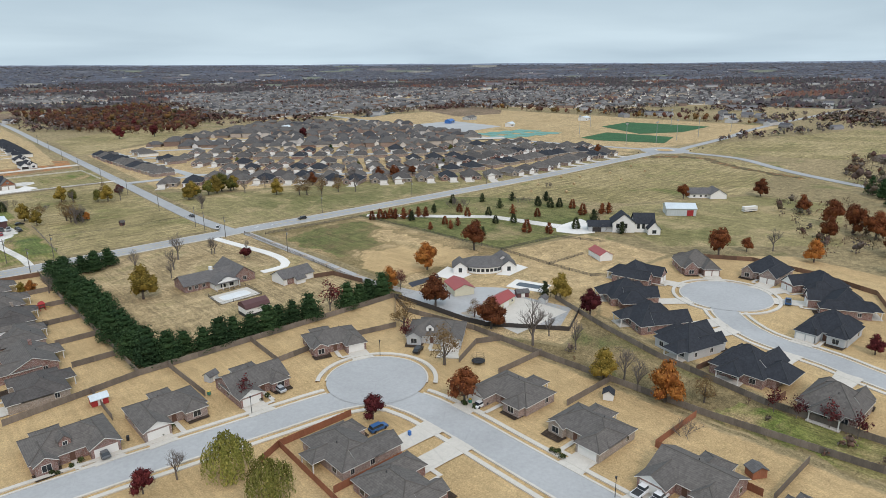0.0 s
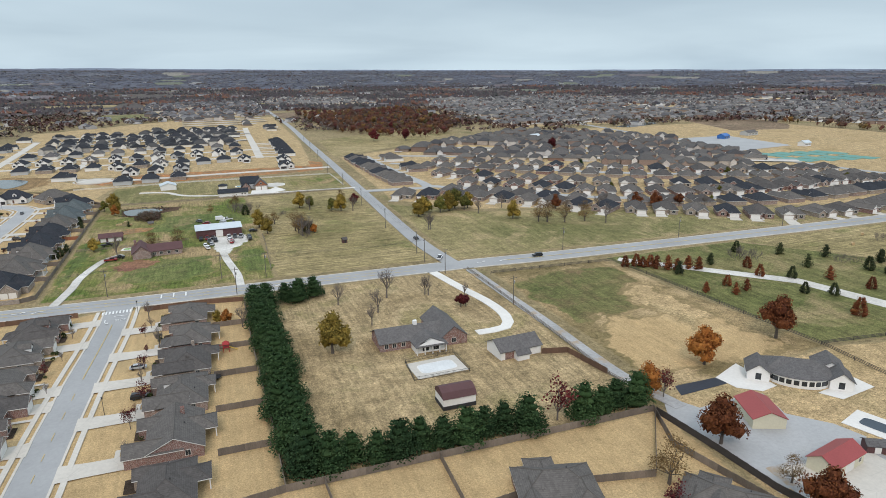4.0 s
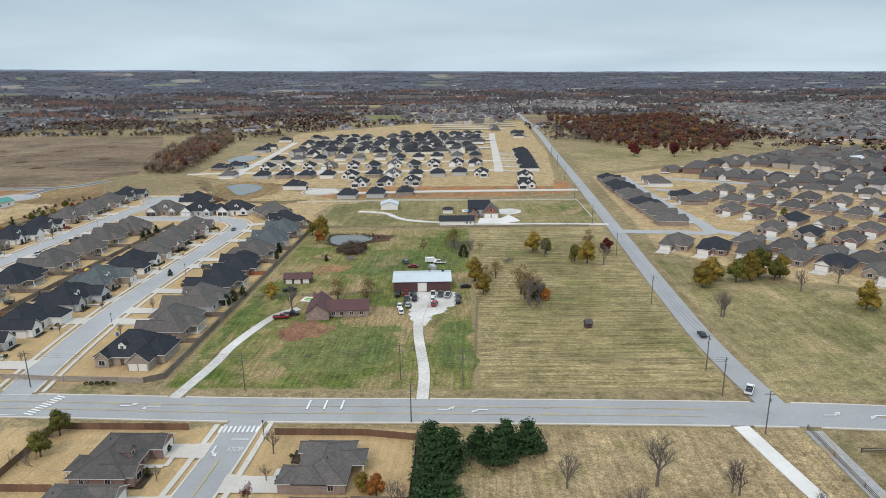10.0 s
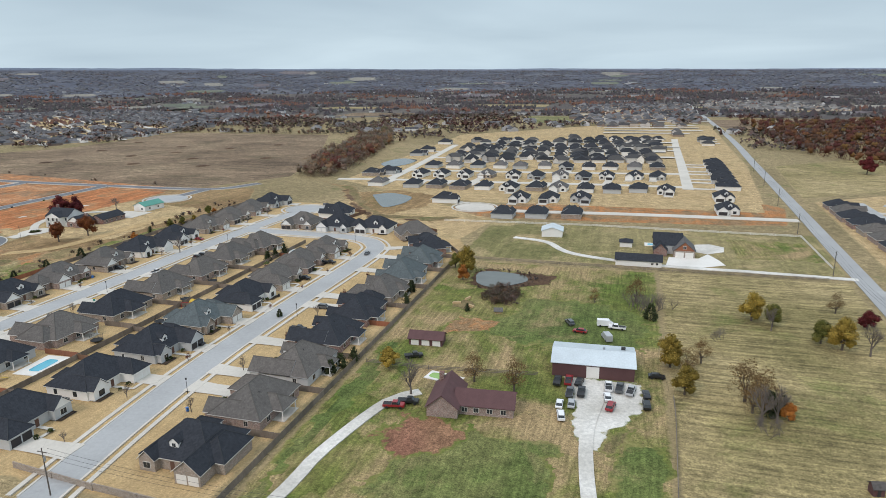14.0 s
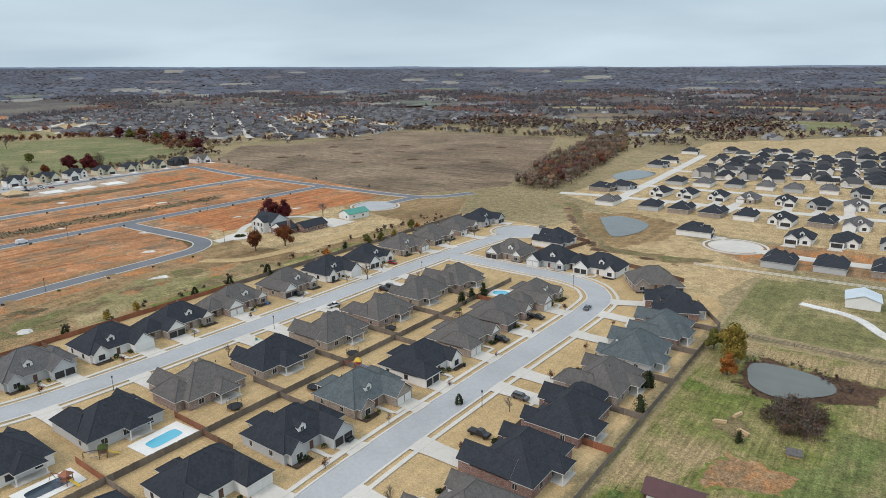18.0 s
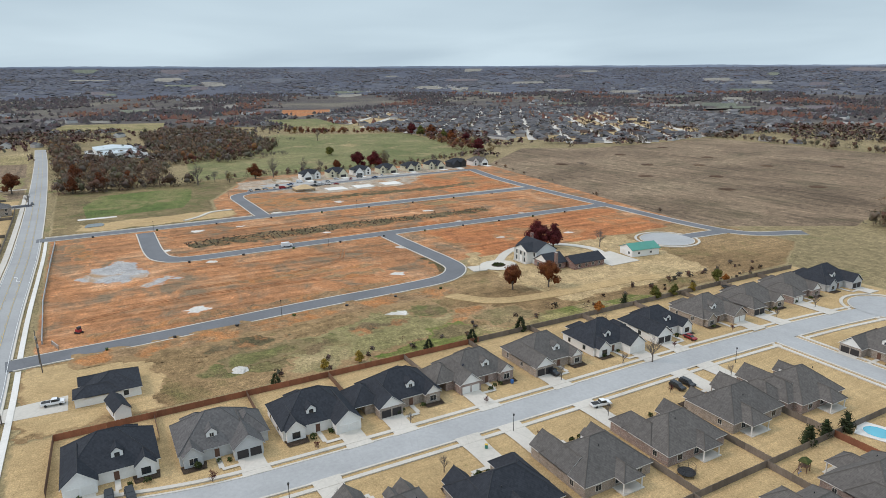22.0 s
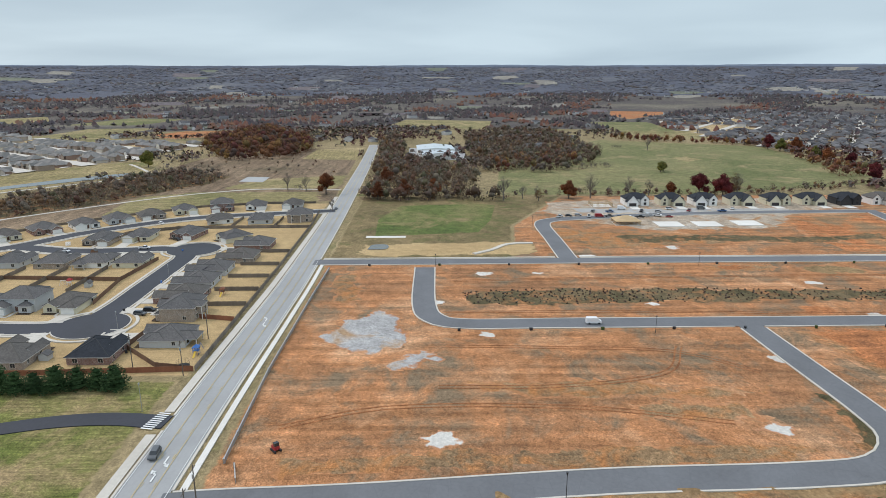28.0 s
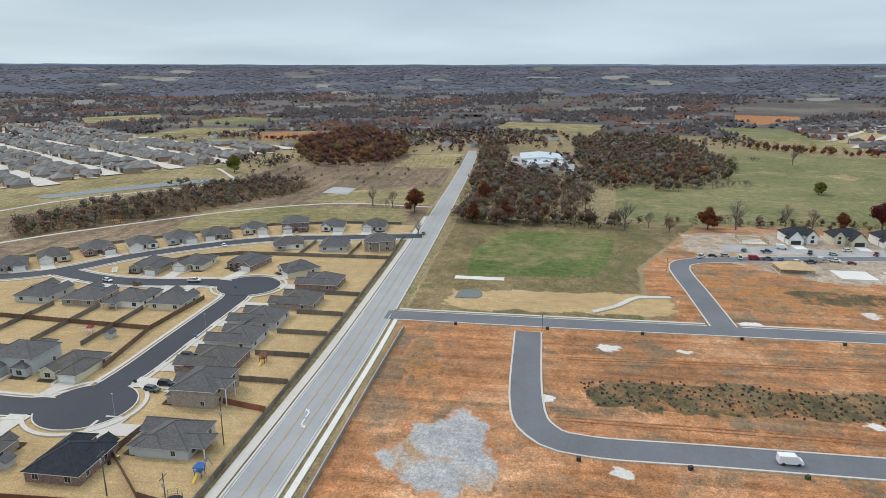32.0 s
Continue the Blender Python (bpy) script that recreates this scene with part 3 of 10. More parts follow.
def frayed(mat, under):
    """The same surface with a broken, patchy edge: the soil below shows through where the attribute core falls to 0."""
    key = mat + "_over_" + under
    if key not in M:
        m = M[mat].copy()
        m.name = M[mat].name + "_worn_edge"
        t = m.node_tree
        bsdf = next(n for n in t.nodes if n.type == "BSDF_PRINCIPLED")
        col = bsdf.inputs["Base Color"].links[0].from_socket
        core = t.nodes.new("ShaderNodeAttribute")
        core.attribute_name = "core"
        p = position(t)
        total = add(t, "ShaderNodeMath", [(0, core.outputs["Fac"]), (1, noise_of(t, p, 0.4, 6, 0.75))])
        edge = add(t, "ShaderNodeMapRange", [(0, total.outputs[0])])
        edge.inputs[1].default_value, edge.inputs[2].default_value = 0.66, 0.9
        lo, mid, hi = TONES[M[under].name]
        base = ramp(t, noise_of(t, p, 0.03, 6, 0.7), [(0.32, lo), (0.5, mid), (0.68, hi)])
        base = blend(t, 1.0, base, ramp(t, noise_of(t, p, 0.9, 5, 0.8), [(0.3, (0.6,) * 3), (0.7, (1.42,) * 3)]), "MULTIPLY")
        t.links.new(blend(t, edge.outputs[0], base, col), bsdf.inputs["Base Color"])
        M[key] = m
    return key


def patch(name, mat, pts, label, reach):
    """A thin uneven sheet whose ragged rim dips below the ground it lies on."""
    p = np.array(pts, float)
    lo, hi = p.min(0), p.max(0)
    size = float(max(hi - lo))
    step = min(4.0, max(0.55, size / 42))
    reach = min(reach, size * 0.22)
    lo, hi = lo - reach * 0.6, hi + reach * 0.6
    nx, ny = int((hi[0] - lo[0]) / step) + 2, int((hi[1] - lo[1]) / step) + 2
    probes = [(lo[0] + (hi[0] - lo[0]) * i / 5, lo[1] + (hi[1] - lo[1]) * j / 5) for i in range(6) for j in range(6)]
    base = max([0.03] + [z for q, _, z in LAID if any(inside(x, y, q) for x, y in probes)]) + 0.004
    mx, my = p.mean(0)
    below = [(z, w) for q, w, z in LAID if inside(mx, my, q)]
    under = max(below)[1] if below else "ground"
    LAID.append((list(pts), mat, base + 0.03))
    m, grid = Mesh(), []
    for j in range(ny):
        for i in range(nx):
            x, y = lo[0] + i * step, lo[1] + j * step
            a, d = p, np.roll(p, -1, axis=0) - p
            t = np.clip(((x - a[:, 0]) * d[:, 0] + (y - a[:, 1]) * d[:, 1]) / ((d ** 2).sum(1) + 1e-9), 0, 1)
            far = float(np.sqrt(((np.array((x, y)) - a - t[:, None] * d) ** 2).sum(1).min())) * (1 if inside(x, y, pts) else -1)
            rough = noise.fractal(Vector((x / (1.5 * reach + 1), y / (1.5 * reach + 1), len(pts) + lo[0])), 0.6, 2.2, 5)
            h = max(-1.0, min(1.0, far / reach + 0.75 * rough))
            grid.append(h)
            m.v.append((x, y, base + (0.03 * h if h > 0 else 0.8 * h)))
    for j in range(ny - 1):
        for i in range(nx - 1):
            k = (j * nx + i, j * nx + i + 1, (j + 1) * nx + i + 1, (j + 1) * nx + i)
            if max(grid[q] for q in k) > 0:
                m.f.append(k)
                m.m.append(0)
    used = {q: n for n, q in enumerate(sorted({q for f in m.f for q in f}))}
    m.v = [m.v[q] for q in used]
    m.f = [tuple(used[q] for q in f) for f in m.f]
    if under == mat or M[under].name not in TONES:
        return setting(name, m, mat, label, "ground")
    ob = setting(name, m, frayed(mat, under), label, "ground")
    ob.data.attributes.new("core", "FLOAT", "POINT").data.foreach_set("value", [max(0.0, min(1.0, 0.9 * grid[q])) for q in used])
    return ob


def zone(name, mat, pts, label, jitter=0.5, keep=True, soft=4.0):
    """A lawn or field laid on the ground, with an uneven edge."""
    LEVEL[0] += 0.0012
    z = 0.03 + LEVEL[0]
    if keep:
        ZONES.append(list(pts))
    if jitter >= 0.5 and not keep and max(q[0] for q in pts) - min(q[0] for q in pts) < 350:
        return patch(name, mat, pts, label, min(soft, 6.0))
    LAID.append((list(pts), mat, z))
    if jitter < 0.25:
        m = Mesh()
        m.face([(x, y, z) for x, y in pts])
        m.face([(x, y, z - 0.02) for x, y in pts][::-1])
        return setting(name, m, mat, label, "ground")
    p = [Vector(q) for q in pts]
    n = len(p)
    turn = 1 if sum(p[i].x * p[(i + 1) % n].y - p[(i + 1) % n].x * p[i].y for i in range(n)) > 0 else -1
    size = max((a - p[0]).length for a in p)
    inset = min(soft, size * 0.2, 0.35 * (1 if soft < 5 else 2) * min((p[i] - p[i - 1]).length for i in range(n)))
    inner = []
    for i in range(n):
        u, v = (p[i] - p[i - 1]).normalized(), (p[(i + 1) % n] - p[i]).normalized()
        a, b = Vector((-u.y, u.x)), Vector((-v.y, v.x))
        mitre = (a + b) / max(0.5, 1 + a.dot(b))
        inner.append(p[i] + mitre * turn * inset)
    m, r0, r1 = Mesh(), [], []
    for i in range(n):
        j = (i + 1) % n
        k = max(1, int((p[j] - p[i]).length / 4.0))
        for q in range(k):
            w = Vector((rnd.uniform(-1, 1), rnd.uniform(-1, 1))) * (min(jitter, 0.5, inset * 0.3) if q else 0)
            r0.append(p[i].lerp(p[j], q / k) + w)
            r1.append(inner[i].lerp(inner[j], q / k))
    n = len(r0)
    m.v = [(q.x, q.y, 0.02) for q in r0] + [(q.x, q.y, z + 0.003) for q in r1]
    core = [0.0] * n + [1.0] * n
    for i in range(n):
        j = (i + 1) % n
        m.f.append((i, j, n + j, n + i)[::turn])
        m.m.append(0)
    m.f.append(tuple(range(n, 2 * n))[::turn])
    m.m.append(0)
    ob = setting(name, m, frayed(mat, "ground"), label, "ground")
    ob.data.attributes.new("core", "FLOAT", "POINT").data.foreach_set("value", core)
    return ob


zone("lawn", "zoysia", [(-60, 314), (46, 314), (46, 184), (140, 184), (138, 140), (139, 60), (150, -140), (-60, -140)], "dormant tan lawns of a housing estate")
zone("lawn", "estate", [(46, 314), (140, 315), (140, 185), (46, 185)], "large tan and green estate lawn")
zone("field", "horse", [(147, 306), (204, 304), (214, 196), (148, 190)], "worn brown and green paddock")
zone("field", "paddock", [(150, 288), (170, 299), (203, 295), (201, 272), (184, 262), (182, 246), (165, 243), (148, 238), (149, 270)], "worn olive grass in a paddock", 0.8, False, 6.0)
zone("field", "zoysia", [(150, 226), (167, 242), (197, 236), (204, 212), (205, 200), (150, 197)], "worn tan grass in a paddock", 0.8, False, 6.0)
zone("field", "zoysia_pale", [(184, 264), (196, 270), (203, 248), (201, 230), (186, 224), (183, 243)], "worn pale ground in a paddock", 0.8, False, 6.0)
zone("field", "nursery", [(205, 307), (282, 308), (330, 250), (300, 205), (262, 190), (214, 198)], "green tree nursery meadow")
zone("field", "hay", [(284, 308), (540, 306), (560, 200), (420, 175), (340, 215)], "dry hay field with bales")
zone("field", "meadow", [(300, 205), (335, 212), (420, 172), (430, 120), (330, 90), (270, 150)], "green farm yard grass")
zone("lawn", "zoysia_pale", [(147, 190), (214, 197), (265, 188), (262, 140), (215, 140), (180, 120), (150, 112), (136, 140)], "tan dormant lawn round a white ranch house")
zone("field", "rough", [(139, 135), (150, 112), (178, 128), (162, 60), (168, -20), (150, -60), (140, 60)], "brown scrubby strip with leaf litter")
zone("lawn", "zoysia", [(178, 120), (212, 142), (262, 138), (300, 100), (290, 20), (210, -60), (160, -40), (158, 40)], "dormant tan lawns of a cul-de-sac")
zone("lawn", "green", [(141, 62), (156, 62), (166, 0), (158, -50), (144, -20)], "strip of green grass between fences", 0.8, False)
zone("lawn", "green", [(-30, 333), (60, 333), (60, 530), (-30, 530)], "green and tan farm lawn")
zone("lawn", "green_field", [(-28, 340), (-29, 420), (-24, 440), (-20, 400), (-24, 360), (-22, 342)], "green grass strip beside a fence", 0.8, False, 3.0)
zone("lawn", "green_field", [(-8, 350), (-4, 366), (12, 386), (34, 380), (36, 352), (22, 344)], "green patch of a farm lawn", 0.8, False, 6.0)
zone("lawn", "green_field", [(-4, 446), (10, 482), (40, 486), (56, 470), (54, 440), (28, 436)], "green patch of a farm lawn", 0.8, False, 6.0)
zone("lawn", "green_field", [(47, 345), (48, 385), (58, 388), (59, 345)], "green grass beside a farm drive", 0.8, False, 4.0)
zone("field", "hay", [(60, 333), (131, 334), (132, 400), (136, 533), (60, 531)], "mown hay field with pale stripes")
zone("field", "meadow", [(140, 330), (330, 326), (480, 328), (420, 350), (300, 385), (190, 425), (145, 470)], "green and tan field beside a road")
zone("field", "meadow", [(-32, 536), (138, 540), (142, 618), (-32, 616)], "tan lot with thin grass")
zone("lawn", "green", [(95, 560), (135, 562), (137, 600), (95, 600)], "green lawn of a farmhouse", 0.6, False)
zone("field", "clay_brown", [(-90, 636), (-48, 624), (25, 626), (103, 633), (134, 640), (143, 691), (128, 712), (32, 700), (-34, 670)], "strip of bare red-brown earth")
zone("lawn", "zoysia", [(-215, 336), (-33, 336), (-33, 556), (-50, 592), (-140, 645), (-214, 645)], "dormant tan lawns of a new housing estate")
zone("lawn", "zoysia_pale", [(-150, 640), (-100, 585), (-40, 560), (-30, 620), (-100, 680), (-150, 690)], "pale rough turf beyond the houses")
zone("field", "scrub", [(-268, 338), (-214, 338), (-216, 645), (-240, 690), (-330, 690), (-280, 510)], "rough tan grass strip")
zone("field", "soil", [(-268, 338), (-282, 505), (-300, 516), (-300, 690), (-640, 730), (-640, 490), (-536, 440), (-462, 432), (-462, 338)], "graded red clay building land")
zone("field", "rough", [(-462, 338), (-640, 338), (-640, 490), (-536, 440), (-462, 432)], "rough tan grass round a detention basin")
zone("field", "green_field", [(-506, 354), (-558, 352), (-606, 366), (-614, 428), (-604, 440), (-552, 432), (-516, 421)], "green hay meadow", 0.8)
zone("lawn", "zoysia", [(-262, 337), (-216, 337), (-216, 372), (-238, 374), (-261, 372)], "dormant tan lawn round a white house", 0.6, False)
zone("lawn", "zoysia_pale", [(-312, 522), (-292, 516), (-226, 520), (-228, 610), (-300, 622), (-318, 570)], "tan lawn of a large white house", 0.6, False)
zone("lawn", "zoysia", [(-330, 316), (-614, 316), (-612, 268), (-600, 228), (-574, 192), (-540, 155), (-500, 122), (-440, 60), (-330, 60)], "dormant tan lawns of a housing estate")
zone("lawn", "green", [(-328, 314), (-200, 314), (-60, 312), (-60, 200), (-330, 200)], "green and tan grass beside a road")
zone("field", "brownfield", [(-600, 724), (-536, 712), (-424, 695), (-342, 681), (-290, 676), (-244, 754), (-286, 890), (-364, 1070), (-400, 1150), (-679, 1155), (-664, 1015), (-667, 913), (-711, 847)], "rough brown pasture with brush piles")
zone("field", "pasture", [(-645, 440), (-900, 470), (-1110, 640), (-1010, 830), (-722, 800), (-690, 765), (-645, 610)], "green pasture ringed with trees")
zone("field", "zoysia_pale", [(-190, 742), (-130, 700), (-60, 672), (130, 672), (150, 900), (166, 1400), (20, 1420), (-200, 1180)], "tan lots of a dense housing estate")
zone("field", "zoysia_pale", [(152, 480), (190, 432), (300, 392), (420, 350), (540, 332), (560, 560), (500, 760), (440, 920), (270, 790), (164, 720)], "tan lots of a dense housing estate")
zone("field", "hay", [(160, 730), (262, 800), (380, 930), (300, 1000), (172, 900)], "dry pasture")
zone("field", "brownfield", [(-622, 318), (-620, 268), (-607, 225), (-581, 188), (-545, 150), (-500, 110), (-590, 40), (-760, 120), (-900, 130), (-1000, 220), (-1000, 302)], "brown scrubland", 1.0)
zone("field", "meadow", [(-640, 163), (-666, 200), (-666, 300), (-620, 308), (-616, 268), (-604, 226), (-578, 190), (-560, 170)], "green and brown bank beside a trail", 0.8, False, 8.0)
zone("field", "soil_red", [(-1222, -62), (-1300, -37), (-1294, 56), (-1196, 63), (-1150, 0), (-1162, -29)], "distant bare red earth")
zone("field", "meadow", [(-1556, -656), (-1763, -543), (-1571, -429), (-1435, -506)], "distant green field")
zone("field", "meadow", [(-1103, -126), (-1166, -114), (-1122, -12), (-1055, -9)], "green park among houses")
zone("field", "zoysia_pale", [(-691, -44), (-724, -20), (-767, -14), (-886, 49), (-1060, 60), (-1060, -100), (-1187, -268), (-1000, -330), (-760, -120)], "pale lots of a dense housing estate")
zone("field", "hay", [(-880, 240), (-990, 240), (-1010, 304), (-872, 308)], "tan field beside a road")
zone("field", "hay", [(-600, 10), (-680, 52), (-790, 112), (-880, 95), (-800, -20), (-640, -70)], "tan grass banks beside a ditch")
zone("field", "hay", [(585, 330), (900, 250), (980, 60), (620, 180), (580, 300)], "dry tan pasture")
zone("field", "zoysia_pale", [(545, 345), (640, 330), (880, 330), (880, 900), (520, 900), (520, 600)], "pale sports ground")

zone("field", "hay", [(-884, 664), (-902, 689), (-867, 694), (-845, 668)], "pale circle in a pasture", 0.8, False, 6.0)
zone("field", "soil_red", [(-1610, 836), (-1760, 830), (-2327, 990), (-2500, 1300), (-2141, 1400), (-1929, 1060)], "raw red earth of a distant building site")
far_fields = random.Random(77)
for i in range(46):
    a, d = far_fields.uniform(-0.5, 3.6), far_fields.uniform(900, 1900)
    x, y = -60 + d * math.cos(a), 350 + d * math.sin(a)
    if any(inside(x + ox, y + oy, q) for q in ZONES for ox, oy in ((0, 0), (110, 0), (-110, 0), (0, 110), (0, -110))):
        continue
    w, h, t = far_fields.uniform(60, 150), far_fields.uniform(50, 110), far_fields.uniform(-0.2, 0.2)
    c, e = math.cos(t), math.sin(t)
    zone("field", ("meadow", "brownfield", "pasture", "hay", "brownfield")[i % 5], [(x + (u * w * c - v * h * e) * far_fields.uniform(0.8, 1.1), y + (u * w * e + v * h * c) * far_fields.uniform(0.8, 1.1)) for u, v in ((-1, -1), (1, -1), (1, 1), (-1, 1))], "distant field among woods")

# ---- roads ----
STRIPS, DISCS = [], []


def ribbon(mesh, line, left, right, top, bottom=0.02, slot=0):
    """A slab along a line, between two offsets from it (left positive)."""
    p = [Vector(q) for q in line]
    edge = []
    for i, q in enumerate(p):
        d = (p[min(i + 1, len(p) - 1)] - p[max(i - 1, 0)]).normalized()
        n = Vector((-d.y, d.x))
        edge.append((q + n * left, q + n * right))
    for (a, b), (c, d) in zip(edge, edge[1:]):
        mesh.face([(b.x, b.y, top), (d.x, d.y, top), (c.x, c.y, top), (a.x, a.y, top)], slot)
        mesh.face([(a.x, a.y, bottom), (a.x, a.y, top), (c.x, c.y, top), (c.x, c.y, bottom)], slot)
        mesh.face([(b.x, b.y, top), (b.x, b.y, bottom), (d.x, d.y, bottom), (d.x, d.y, top)], slot)
    for (a, b) in (edge[0], edge[-1]):
        mesh.face([(a.x, a.y, bottom), (b.x, b.y, bottom), (b.x, b.y, top), (a.x, a.y, top)], slot)


SEGS = {}


def segments():
    """All road segments as arrays: start, way, squared length, half width and the road's number."""
    if len(SEGS.get("strips", ())) != len(STRIPS):
        rows = [(*p, q[0] - p[0], q[1] - p[1], half, k) for k, (line, half) in enumerate(STRIPS) for p, q in zip(line, line[1:])]
        SEGS["a"] = np.array(rows)
        SEGS["strips"] = list(STRIPS)
    return SEGS["a"]


def road_there(x, y, grow):
    s = segments()
    t = np.clip(((x - s[:, 0]) * s[:, 2] + (y - s[:, 1]) * s[:, 3]) / (s[:, 2] ** 2 + s[:, 3] ** 2 + 1e-9), 0, 1)
    return bool(np.any((x - s[:, 0] - t * s[:, 2]) ** 2 + (y - s[:, 1] - t * s[:, 3]) ** 2 < (s[:, 4] + grow) ** 2))


def on_road(x, y, skip=None, grow=0.0):
    s = segments()
    if skip is not None:
        s = s[s[:, 5] != next(k for k, (line, _) in enumerate(STRIPS) if line is skip)]
    t = np.clip(((x - s[:, 0]) * s[:, 2] + (y - s[:, 1]) * s[:, 3]) / (s[:, 2] ** 2 + s[:, 3] ** 2 + 1e-9), 0, 1)
    if np.any((x - s[:, 0] - t * s[:, 2]) ** 2 + (y - s[:, 1] - t * s[:, 3]) ** 2 < (s[:, 4] + grow) ** 2):
        return True
    return any((x - cx) ** 2 + (y - cy) ** 2 < (r + grow) ** 2 for cx, cy, r, _ in DISCS)


ROAD_Z = [0.24]


def road(mat, width, pts, label, curb="concrete", walks=(), curve=True):
    line = smooth_line(pts) if curve else dense(pts, 4.0, False)
    STRIPS.append((line, width / 2))
    return (mat, width, line, label, curb, walks)


def disc(cx, cy, r, mat):
    DISCS.append((cx, cy, r, mat))


